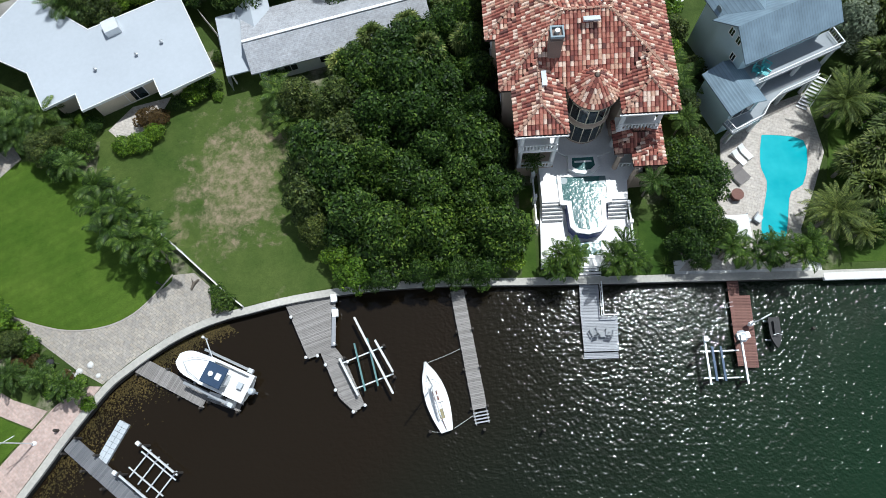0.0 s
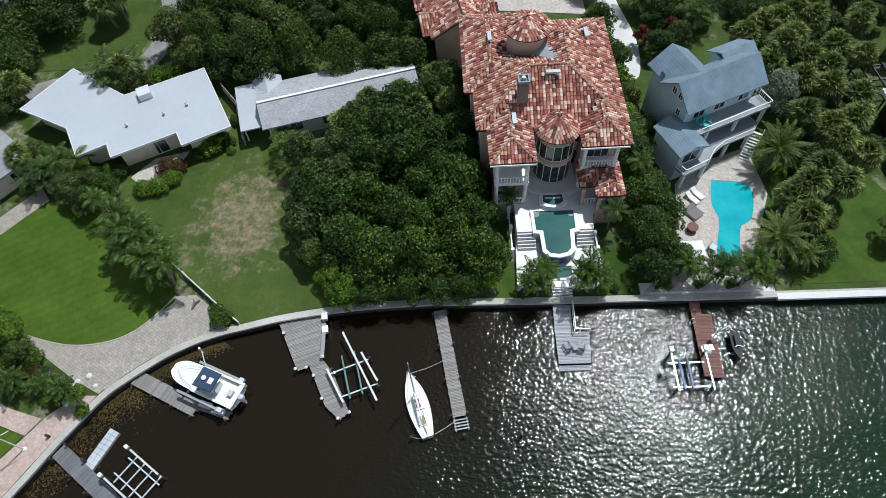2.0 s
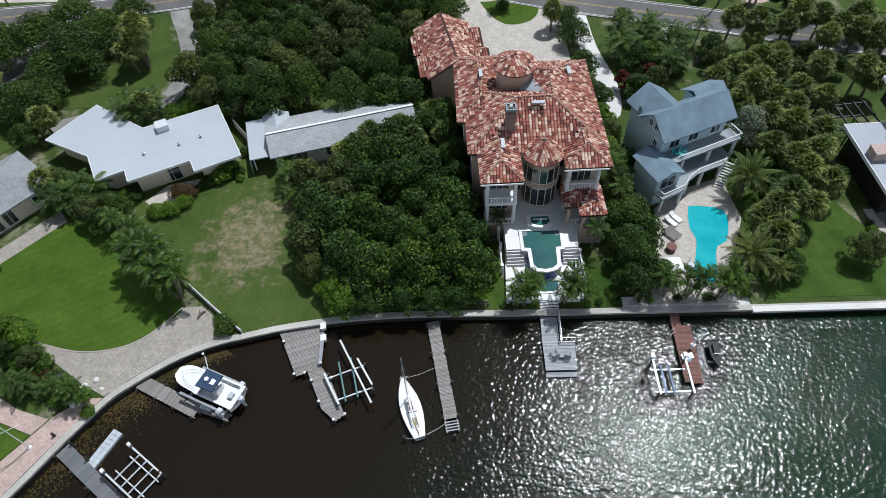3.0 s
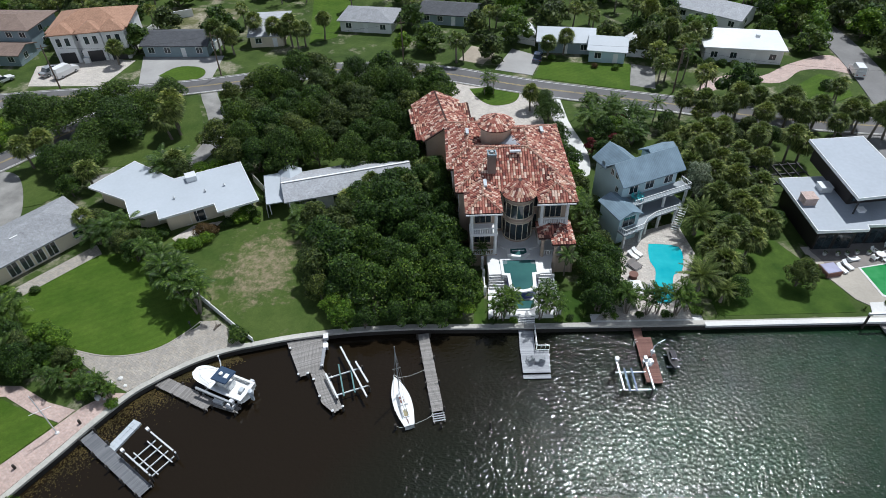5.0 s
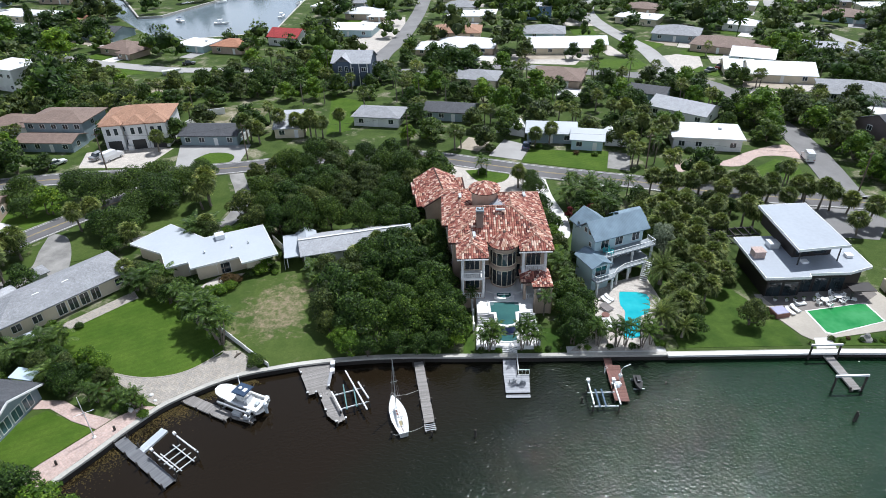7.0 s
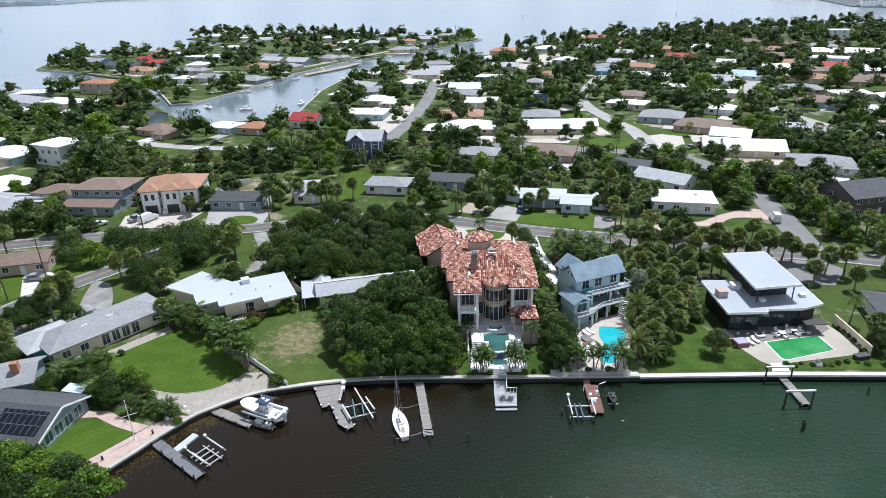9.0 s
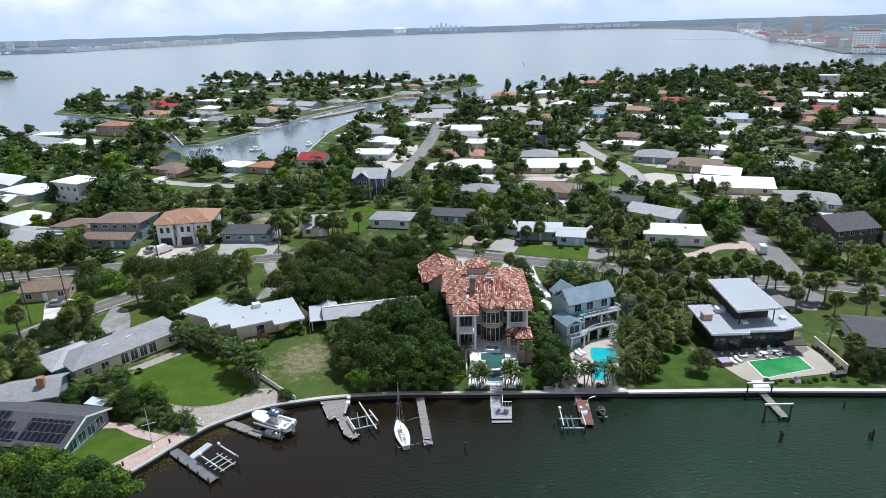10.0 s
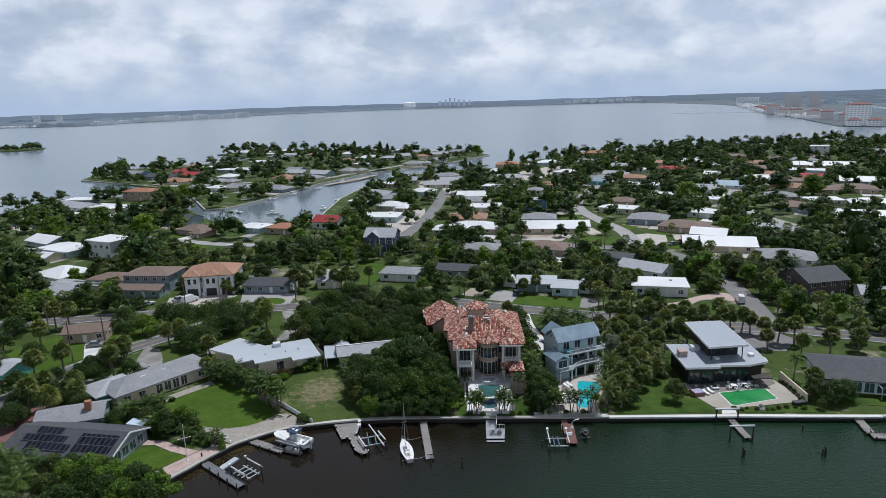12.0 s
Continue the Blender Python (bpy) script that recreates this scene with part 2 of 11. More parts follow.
# water: dark peaty cove, greener and deeper to the east
def make_water():
    m = Mat("bay_water", 0.08, 0, 0.5)
    m.b.inputs["IOR"].default_value = 1.33
    pos = m.coord("World")
    s = m.add("ShaderNodeSeparateXYZ")
    m.l.new(pos, s.inputs[0])
    # distance along a slanted line, softened by drifting patches
    ax = m.add("ShaderNodeMath")
    ax.operation = "MULTIPLY_ADD"
    ax.inputs[1].default_value, ax.inputs[2].default_value = -0.55, 0.0
    m.l.new(s.outputs["Y"], ax.inputs[0])
    sm = m.add("ShaderNodeMath")
    sm.operation = "ADD"
    m.l.new(s.outputs["X"], sm.inputs[0])
    m.l.new(ax.outputs[0], sm.inputs[1])
    wob = m.add("ShaderNodeMath")
    wob.operation = "MULTIPLY_ADD"
    wob.inputs[1].default_value = 30.0
    m.l.new(m.noise(0.03, 4), wob.inputs[0])
    m.l.new(sm.outputs[0], wob.inputs[2])
    rng = m.add("ShaderNodeMapRange")
    rng.inputs["From Min"].default_value, rng.inputs["From Max"].default_value = 8.0, 62.0
    m.l.new(wob.outputs[0], rng.inputs["Value"])
    col = m.ramp(rng.outputs[0], (0.0, (0.013, 0.009, 0.005)), (0.35, (0.009, 0.012, 0.007)), (1.0, (0.009, 0.027, 0.012)))
    # sky sheen of the far bay painted in: the base pales with distance
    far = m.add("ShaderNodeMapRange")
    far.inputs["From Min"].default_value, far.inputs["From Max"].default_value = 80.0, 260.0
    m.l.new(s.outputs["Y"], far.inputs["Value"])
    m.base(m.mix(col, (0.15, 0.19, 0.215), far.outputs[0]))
    # the open bay is broken by small chop
    chop = m.add("ShaderNodeMapRange")
    chop.inputs["From Min"].default_value, chop.inputs["From Max"].default_value = 120.0, 420.0
    chop.inputs["To Min"].default_value, chop.inputs["To Max"].default_value = 0.08, 0.2
    m.l.new(s.outputs["Y"], chop.inputs["Value"])
    m.l.new(chop.outputs[0], m.b.inputs["Roughness"])
    w1 = m.noise(2.1, 1, "World", 0.5, (1.0, 1.15, 1))
    w2 = m.noise(4.4, 1, "World", 0.5, (1.0, 1.1, 1))
    h = m.add("ShaderNodeMath")
    h.operation = "MULTIPLY_ADD"
    h.inputs[1].default_value = 0.4
    m.l.new(w2, h.inputs[0])
    m.l.new(w1, h.inputs[2])
    # the cove in the lee lies calmer
    calm = m.add("ShaderNodeMapRange")
    calm.inputs["From Min"].default_value, calm.inputs["From Max"].default_value = -4.0, 28.0
    calm.inputs["To Min"].default_value, calm.inputs["To Max"].default_value = 0.12, 1.0
    m.l.new(wob.outputs[0], calm.inputs["Value"])
    g = m.add("ShaderNodeMath")
    g.operation = "MULTIPLY"
    m.l.new(calm.outputs[0], g.inputs[0])
    m.l.new(h.outputs[0], g.inputs[1])
    m.bump(g.outputs[0], 1.0, 0.088)
    return m.m


WATER = make_water()


def pool_water(name, a, b, wave=0.018, rough=0.03):
    m = Mat(name, rough, 0, 0.5)
    m.b.inputs["IOR"].default_value = 1.33
    m.base(m.ramp(m.noise(0.35, 3), (0.3, a), (0.7, b)))
    m.bump(m.noise(2.6, 3), 1.0, wave)
    return m.m


POOL_DARK = pool_water("pool_teal", (0.035, 0.10, 0.10), (0.05, 0.14, 0.13), 0.02, 0.11)
POOL_BLUE = pool_water("pool_turquoise", (0.015, 0.34, 0.40), (0.04, 0.44, 0.48))
POOL_GREEN = pool_water("pool_green", (0.014, 0.19, 0.045), (0.06, 0.29, 0.10))

SAND = plain("sandy_soil", (0.42, 0.36, 0.28), 0.9, var=0.3, scale=2)
GROUND = grassy("rough_ground", (0.042, 0.072, 0.018), (0.082, 0.122, 0.034), (0.34, 0.30, 0.23), 0.08)
LAWN = grassy("mown_lawn", (0.056, 0.112, 0.013), (0.09, 0.150, 0.022), (0.15, 0.15, 0.05), -0.10, 0.07)
LAWN_ROUGH = grassy("rough_lawn", (0.052, 0.090, 0.020), (0.085, 0.122, 0.033), (0.27, 0.21, 0.145), 0.0, 0.0, (-21.5, 25.5, 5.6, 8.5))
LAWN_EAST = grassy("shaggy_lawn", (0.030, 0.068, 0.010), (0.082, 0.138, 0.025), (0.17, 0.15, 0.07), 0.0)
ASPHALT = plain("road_asphalt", (0.13, 0.125, 0.125), 0.85, var=0.2, scale=1.5, bump=0.2)
ASPHALT_MID = plain("grey_street_asphalt", (0.21, 0.205, 0.20), 0.85, var=0.18, scale=1.5)
ASPHALT_PALE = plain("bleached_asphalt", (0.36, 0.35, 0.335), 0.85, var=0.15, scale=1.5)
CONCRETE = plain("seawall_concrete", (0.50, 0.48, 0.43), 0.8, var=0.25, scale=1.2, bump=0.2)
PALE_CONCRETE = plain("pale_concrete", (0.70, 0.69, 0.66), 0.75, var=0.15, scale=1.2)
CREAM_CONCRETE = plain("cream_concrete", (0.42, 0.38, 0.32), 0.8, var=0.15, scale=1.2)
GRAVEL = plain("grey_gravel", (0.30, 0.29, 0.27), 0.9, var=0.3, scale=3, bump=0.4)
WHITE = plain("white_paint", (0.78, 0.78, 0.76), 0.5, var=0.08)
STONE_WHITE = plain("white_stone_deck", (0.78, 0.77, 0.75), 0.5, var=0.10, scale=2)
PAVER = paved("beige_pavers", (0.42, 0.38, 0.32), (0.33, 0.31, 0.28), (0.24, 0.22, 0.2), 0.42, 0.28, 35)
PAVER_PALE = paved("pale_pavers", (0.58, 0.54, 0.48), (0.50, 0.46, 0.42), (0.4, 0.37, 0.33), 0.5, 0.3, 20)
PAVER_PINK = paved("pink_pavers", (0.55, 0.41, 0.36), (0.48, 0.37, 0.33), (0.42, 0.36, 0.32), 0.4, 0.25, 40)
ROOF_WHITE = plain("white_membrane_roof", (0.43, 0.465, 0.50), 0.55, var=0.07, scale=0.8)
ROOF_FAR = plain("bright_white_roof", (0.72, 0.73, 0.73), 0.55, var=0.1, scale=0.8)
ROOF_GREYFLAT = plain("grey_membrane_roof", (0.37, 0.405, 0.45), 0.5, var=0.12, scale=0.6)
SHINGLE = paved("grey_shingles", (0.33, 0.34, 0.355), (0.28, 0.29, 0.305), (0.20, 0.20, 0.215), 0.4, 0.18, 0, 0.3)
SHINGLE_PALE = paved("pale_grey_shingles", (0.45, 0.465, 0.49), (0.40, 0.415, 0.44), (0.31, 0.315, 0.33), 0.4, 0.18, 0, 0.3)
SHINGLE_DARK = paved("dark_shingles", (0.10, 0.105, 0.115), (0.075, 0.08, 0.09), (0.05, 0.05, 0.055), 0.4, 0.18, 0, 0.3)
SHINGLE_BROWN = paved("brown_shingles", (0.26, 0.19, 0.155), (0.2, 0.145, 0.12), (0.13, 0.1, 0.08), 0.4, 0.18, 0, 0.3)
TILE_TERRA = paved("terracotta_tiles", (0.46, 0.23, 0.14), (0.36, 0.17, 0.10), (0.22, 0.10, 0.06), 0.32, 0.4, 0, 0.6)
TILE_TAN = paved("tan_tiles", (0.43, 0.25, 0.165), (0.36, 0.205, 0.135), (0.24, 0.14, 0.09), 0.32, 0.4, 0, 0.6)
TILE_RED = paved("red_tiles", (0.45, 0.06, 0.06), (0.36, 0.05, 0.05), (0.2, 0.03, 0.03), 0.32, 0.4, 0, 0.6)
METAL_BLUE = ribbed("blue_grey_metal_roof", (0.215, 0.295, 0.355), 0.3)
STUCCO_TAN = plain("tan_stucco", (0.46, 0.36, 0.28), 0.85, var=0.14, bump=0.15)
STUCCO_CREAM = plain("cream_stucco", (0.68, 0.60, 0.46), 0.85, var=0.1)
STUCCO_WHITE = plain("white_stucco", (0.74, 0.74, 0.73), 0.8, var=0.1)
WALL_PALEBLUE = plain("pale_blue_siding", (0.46, 0.60, 0.64), 0.7, var=0.08)
WALL_BLUE = plain("blue_siding", (0.16, 0.27, 0.48), 0.7, var=0.12)
WALL_NAVY = plain("slate_blue_siding", (0.075, 0.10, 0.15), 0.7, var=0.12)
WALL_GREYBLUE = plain("grey_blue_siding", (0.26, 0.33, 0.36), 0.7, var=0.12)
WALL_TEAL = plain("teal_siding", (0.12, 0.42, 0.42), 0.7, var=0.12)
WALL_BLACK = plain("dark_brown_cladding", (0.022, 0.017, 0.015), 0.6, var=0.3)
GLASS = pane("window_glass")
GLASS_BLUE = pane("sky_window_glass", (0.05, 0.10, 0.12))
TRIM = plain("white_trim", (0.8, 0.8, 0.79), 0.45, var=0.06)
DARK = plain("dark_metal", (0.03, 0.03, 0.032), 0.5, var=0.2)
STEEL = plain("galvanised_steel", (0.52, 0.54, 0.55), 0.4, 0.6, var=0.15)
ALU = plain("white_aluminium", (0.68, 0.70, 0.71), 0.4, 0.2, var=0.1)
WOOD_GREY = planks("weathered_grey_boards", (0.24, 0.225, 0.21), (0.36, 0.34, 0.32))
WOOD_DOCK = planks("silver_grey_boards", (0.30, 0.31, 0.33), (0.44, 0.45, 0.47), 0.2)
WOOD_SLATE = planks("slate_grey_boards", (0.15, 0.155, 0.165), (0.21, 0.215, 0.225), 0.2)
WOOD_RED = planks("red_brown_boards", (0.17, 0.09, 0.075), (0.26, 0.14, 0.115))
PILE = plain("tarred_pile", (0.05, 0.042, 0.035), 0.85, var=0.35)
BARK = plain("grey_bark", (0.14, 0.115, 0.09), 0.9, var=0.3, scale=4, bump=0.4)
PALM_BARK = plain("palm_trunk_bark", (0.24, 0.205, 0.165), 0.9, var=0.3, scale=4, bump=0.4)
GEL = plain("white_gelcoat", (0.80, 0.80, 0.78), 0.25, var=0.05)
NAVY_CANVAS = plain("navy_canvas", (0.025, 0.055, 0.11), 0.8, var=0.2)
RUBBER = plain("black_rubber", (0.02, 0.02, 0.021), 0.7, var=0.2)
SOLAR = paved("solar_cells", (0.012, 0.014, 0.022), (0.016, 0.018, 0.03), (0.12, 0.12, 0.13), 1.0, 1.65, 0, 0.1, 0.15)
PLASTIC_GREY = plain("pale_grey_plastic", (0.5, 0.54, 0.57), 0.5, var=0.1)
TEAL_PAINT = plain("turquoise_paint", (0.08, 0.45, 0.47), 0.5, var=0.1)
WEED = leafy("drifting_seaweed", (0.035, 0.024, 0.010), (0.13, 0.09, 0.04))
LEAF_DEEP = leafy("deep_green_leaves", (0.013, 0.036, 0.008), (0.054, 0.108, 0.020), (0.145, 0.215, 0.046))
LEAF_MID = leafy("mid_green_leaves", (0.023, 0.052, 0.012), (0.074, 0.128, 0.026), (0.15, 0.21, 0.048))
LEAF_OLIVE = leafy("olive_green_leaves", (0.030, 0.052, 0.015), (0.092, 0.128, 0.036), (0.18, 0.20, 0.066))
LEAF_BRIGHT = leafy("bright_green_leaves", (0.05, 0.11, 0.012), (0.13, 0.235, 0.025), (0.25, 0.34, 0.045))
LEAF_SILVER = leafy("silver_green_leaves", (0.13, 0.16, 0.14), (0.25, 0.29, 0.26))
LEAF_RED = leafy("crimson_leaves", (0.08, 0.012, 0.015), (0.2, 0.03, 0.04))
LEAF_RUSSET = leafy("russet_leaves", (0.07, 0.045, 0.02), (0.14, 0.085, 0.035))
FROND = leafy("palm_frond", (0.04, 0.085, 0.018), (0.10, 0.165, 0.04), (0.17, 0.23, 0.07))
FROND_DARK = leafy("dark_palm_frond", (0.028, 0.065, 0.012), (0.075, 0.135, 0.026), (0.15, 0.21, 0.05))
FROND_FAN = leafy("fan_palm_frond", (0.07, 0.10, 0.03), (0.19, 0.24, 0.075), (0.34, 0.35, 0.14))
FROND_DATE = leafy("date_palm_frond", (0.08, 0.11, 0.035), (0.19, 0.235, 0.07), (0.31, 0.32, 0.10))


# ---- mesh helpers ----
def link(name, bm, material, parent=None, label=""):
    me = bpy.data.meshes.new(name)
    bm.to_mesh(me)
    bm.free()
    ob = new(name, me)
    if material:
        me.materials.append(material)
    if parent:
        ob.parent = parent
    if label:
        ob["label"] = label
    return ob


part = link


def thing(name, label, category, x=0.0, y=0.0, z=0.0, rot=0.0, group="", kind=""):
    ob = new(name)
    ob.empty_display_size = 0.3
    ob.matrix_basis = pose(x, y, z, 0, 0, rot)
    return tagged(ob, label, category, group, kind)


def box(bm, x0, y0, z0, x1, y1, z1, m=None):
    v = [bm.verts.new((x, y, z)) for z in (z0, z1) for x, y in ((x0, y0), (x1, y0), (x1, y1), (x0, y1))]
    if m:
        for q in v:
            q.co = m @ q.co
    for f in ((3, 2, 1, 0), (4, 5, 6, 7), (0, 1, 5, 4), (1, 2, 6, 5), (2, 3, 7, 6), (3, 0, 4, 7)):
        bm.faces.new([v[i] for i in f])
    return bm


def boxes(*rows):
    bm = bmesh.new()
    for r in rows:
        box(bm, *r)
    return bm


def prism(pts, z0, z1, bm=None):
    bm = bm or bmesh.new()
    area = sum(a[0] * b[1] - b[0] * a[1] for a, b in zip(pts, list(pts[1:]) + [pts[0]]))
    if area < 0:
        pts = list(pts)[::-1]
    lo = [bm.verts.new((x, y, z0)) for x, y in pts]
    hi = [bm.verts.new((x, y, z1)) for x, y in pts]
    n = len(pts)
    bm.faces.new(hi)
    bm.faces.new(lo[::-1])
    for i in range(n):
        bm.faces.new((lo[i], lo[(i + 1) % n], hi[(i + 1) % n], hi[i]))
    return bm


def tube(points, radii, n=8, bm=None):
    """A tapered round bar through points."""
    bm = bm or bmesh.new()
    if not hasattr(radii, "__len__"):
        radii = [radii] * len(points)
    rings, pts = [], [Vector(p) for p in points]
    for i, p in enumerate(pts):
        d = (pts[min(i + 1, len(pts) - 1)] - pts[max(i - 1, 0)]).normalized()
        a = d.cross(Vector((0, 0, 1)) if abs(d.z) < 0.9 else Vector((1, 0, 0))).normalized()
        b = d.cross(a)
        rings.append([bm.verts.new(p + (a * math.cos(k * math.tau / n) + b * math.sin(k * math.tau / n)) * radii[i]) for k in range(n)])
    for r, s in zip(rings, rings[1:]):
        for k in range(n):
            bm.faces.new((r[k], s[k], s[(k + 1) % n], r[(k + 1) % n]))
    bm.faces.new(rings[0])
    bm.faces.new(rings[-1][::-1])
    bmesh.ops.recalc_face_normals(bm, faces=bm.faces)
    return bm


def lathe(profile, n=20, bm=None, cx=0.0, cy=0.0):
    """Rings of (radius, z) from bottom to top."""
    bm = bm or bmesh.new()
    rings = []
    for r, z in profile:
        if r < 1e-4:
            rings.append([bm.verts.new((cx, cy, z))])
        else:
            rings.append([bm.verts.new((cx + r * math.cos(k * math.tau / n), cy + r * math.sin(k * math.tau / n), z)) for k in range(n)])
    for a, b in zip(rings, rings[1:]):
        for k in range(n):
            q = [a[k % len(a)], a[(k + 1) % n % len(a)], b[(k + 1) % n % len(b)], b[k % len(b)]]
            q = list(dict.fromkeys(q))
            if len(q) > 2:
                bm.faces.new(q)
    if len(rings[0]) > 1:
        bm.faces.new(rings[0][::-1])
    if len(rings[-1]) > 1:
        bm.faces.new(rings[-1])
    return bm


def gable(w, d, z, rise, over=0.4, thick=0.18, along="x", bm=None, cx=0.0, cy=0.0):
    """A pitched roof on a w by d block: ridge along x or y."""
    bm = bm or bmesh.new()
    hx, hy = w / 2 + over, d / 2 + over
    if along == "x":
        low = [(-hx, -hy), (hx, -hy), (hx, hy), (-hx, hy)]
        top = [(-hx, 0), (hx, 0)]
        drop = rise * over / (d / 2)
    else:
        low = [(hx, -hy), (hx, hy), (-hx, hy), (-hx, -hy)]
        top = [(0, -hy), (0, hy)]
        drop = rise * over / (w / 2)
    layers = []
    for dz in (-thick, 0):
        layers.append([bm.verts.new((cx + x, cy + y, z - drop + dz)) for x, y in low] + [bm.verts.new((cx + x, cy + y, z + rise + dz)) for x, y in top])
    a, b = layers
    if along == "x":
        quads = ((0, 1, 5, 4), (2, 3, 4, 5))
        rims = ((0, 1), (2, 3), (1, 5), (5, 2), (3, 4), (4, 0))
    else:
        quads = ((0, 1, 5, 4), (2, 3, 4, 5))
        rims = ((0, 1), (2, 3), (1, 5), (5, 2), (3, 4), (4, 0))
    for q in quads:
        bm.faces.new([b[i] for i in q])
        bm.faces.new([a[i] for i in q][::-1])
    for i, j in rims:
        bm.faces.new((a[i], a[j], b[j], b[i]))
    return bm


def hip(w, d, z, rise, over=0.5, thick=0.2, bm=None, cx=0.0, cy=0.0):
    """A hipped roof on a w by d block with a level eave."""
    bm = bm or bmesh.new()
    hx, hy = w / 2 + over, d / 2 + over
    r = abs(hx - hy)
    top = [(-r, 0), (r, 0)] if hx >= hy else [(0, -r), (0, r)]
    lo = [bm.verts.new((cx + x, cy + y, z - thick)) for x, y in ((-hx, -hy), (hx, -hy), (hx, hy), (-hx, hy))]
    ev = [bm.verts.new((cx + x, cy + y, z)) for x, y in ((-hx, -hy), (hx, -hy), (hx, hy), (-hx, hy))]
    t = [bm.verts.new((cx + x, cy + y, z + rise)) for x, y in top]
    bm.faces.new(lo[::-1])
    for i in range(4):
        bm.faces.new((lo[i], lo[(i + 1) % 4], ev[(i + 1) % 4], ev[i]))
    if hx >= hy:
        fs = ((ev[0], ev[1], t[1], t[0]), (ev[1], ev[2], t[1]), (ev[2], ev[3], t[0], t[1]), (ev[3], ev[0], t[0]))
    else:
        fs = ((ev[0], ev[1], t[0]), (ev[1], ev[2], t[1], t[0]), (ev[2], ev[3], t[1]), (ev[3], ev[0], t[0], t[1]))
    for f in fs:
        bm.faces.new(f)
    return bm


def window(parent, x, y, z, w, h, rot=0.0, glass=None, frame_mat=None, bars=1, name="window"):
    """A window whose face looks along local -y, standing 4 cm proud of its wall."""
    bm = bmesh.new()
    f = 0.08
    for r in ((-w / 2 - f, -0.06, -f, -w / 2, 0.02, h + f), (w / 2, -0.06, -f, w / 2 + f, 0.02, h + f), (-w / 2, -0.06, -f, w / 2, 0.02, 0), (-w / 2, -0.06, h, w / 2, 0.02, h + f)):
        box(bm, *r)
    for i in range(bars):
        q = -w / 2 + w * (i + 1) / (bars + 1)
        box(bm, q - 0.03, -0.05, 0, q + 0.03, 0.0, h)
    ob = part(name, bm, frame_mat or TRIM, parent)
    ob.matrix_basis = pose(x, y, z, 0, 0, rot)
    part("pane", boxes((-w / 2, -0.035, 0, w / 2, -0.01, h)), glass or GLASS, ob)
    return ob


def railing(name, pts, z, parent, material, height=1.0, gap=0.16, group_label=""):
    """Rails along a line of points, with each upright bar a piece under them."""
    bm = bmesh.new()
    bars = []
    for (x0, y0), (x1, y1) in zip(pts, pts[1:]):
        ln = math.hypot(x1 - x0, y1 - y0)
        a = math.degrees(math.atan2(y1 - y0, x1 - x0))
        m = pose(x0, y0, z, 0, 0, a)
        box(bm, 0, -0.045, height - 0.06, ln, 0.045, height, m)
        box(bm, 0, -0.025, 0.08, ln, 0.025, 0.12, m)
        n = max(1, round(ln / gap))
        bars += [m @ pose(ln * i / n, 0, 0) for i in range(n + 1)]
    r = part(name, bm, material, parent, group_label)
    one = boxes((-0.02, -0.02, 0, 0.02, 0.02, height - 0.06))
    me = None
    for m in bars:
        if me is None:
            ob = part("bar", one, material, r)
            me = ob.data
        else:
            ob = new("bar", me)
            ob.parent = r
        ob.matrix_basis = m
    return r


def inside(x, y, poly):
    hit = False
    for (x0, y0), (x1, y1) in zip(poly, list(poly[1:]) + [poly[0]]):
        if (y0 > y) != (y1 > y) and x < (x1 - x0) * (y - y0) / (y1 - y0) + x0:
            hit = not hit
    return hit


def off_line(x, y, pts):
    """Distance from a point to a line of points."""
    best = 1e9
    for (x0, y0), (x1, y1) in zip(pts, pts[1:]):
        dx, dy = x1 - x0, y1 - y0
        t = max(0, min(1, ((x - x0) * dx + (y - y0) * dy) / (dx * dx + dy * dy)))
        best = min(best, math.hypot(x - x0 - t * dx, y - y0 - t * dy))
    return best


def smooth(pts, n=6):
    """A curve through the points."""
    p = [pts[0], *pts, pts[-1]]
    out = []
    for i in range(1, len(p) - 2):
        for k in range(n):
            t = k / n
            out.append(tuple(0.5 * (2 * p[i][c] + (p[i + 1][c] - p[i - 1][c]) * t + (2 * p[i - 1][c] - 5 * p[i][c] + 4 * p[i + 1][c] - p[i + 2][c]) * t * t + (3 * p[i][c] - p[i - 1][c] - 3 * p[i + 1][c] + p[i + 2][c]) * t ** 3) for c in (0, 1)))
    return out + [pts[-1]]


def strip(pts, w0, w1, z0, z1):
    """A band along a line of points, from w0 to w1 beside it (left is positive)."""
    left, right = [], []
    for i, (x, y) in enumerate(pts):
        ax, ay = pts[max(i - 1, 0)]
        bx, by = pts[min(i + 1, len(pts) - 1)]
        ln = math.hypot(bx - ax, by - ay)
        nx, ny = -(by - ay) / ln, (bx - ax) / ln
        left.append((x + nx * w1, y + ny * w1))
        right.append((x + nx * w0, y + ny * w0))
    bm = bmesh.new()
    rows = []
    for (lx, ly), (rx, ry) in zip(left, right):
        rows.append([bm.verts.new(c) for c in ((rx, ry, z0), (lx, ly, z0), (lx, ly, z1), (rx, ry, z1))])
    for a, b in zip(rows, rows[1:]):
        for k in range(4):
            bm.faces.new((a[k], b[k], b[(k + 1) % 4], a[(k + 1) % 4]))
    bm.faces.new(rows[0])
    bm.faces.new(rows[-1][::-1])
    bmesh.ops.recalc_face_normals(bm, faces=bm.faces)
    return bm


LAID = []


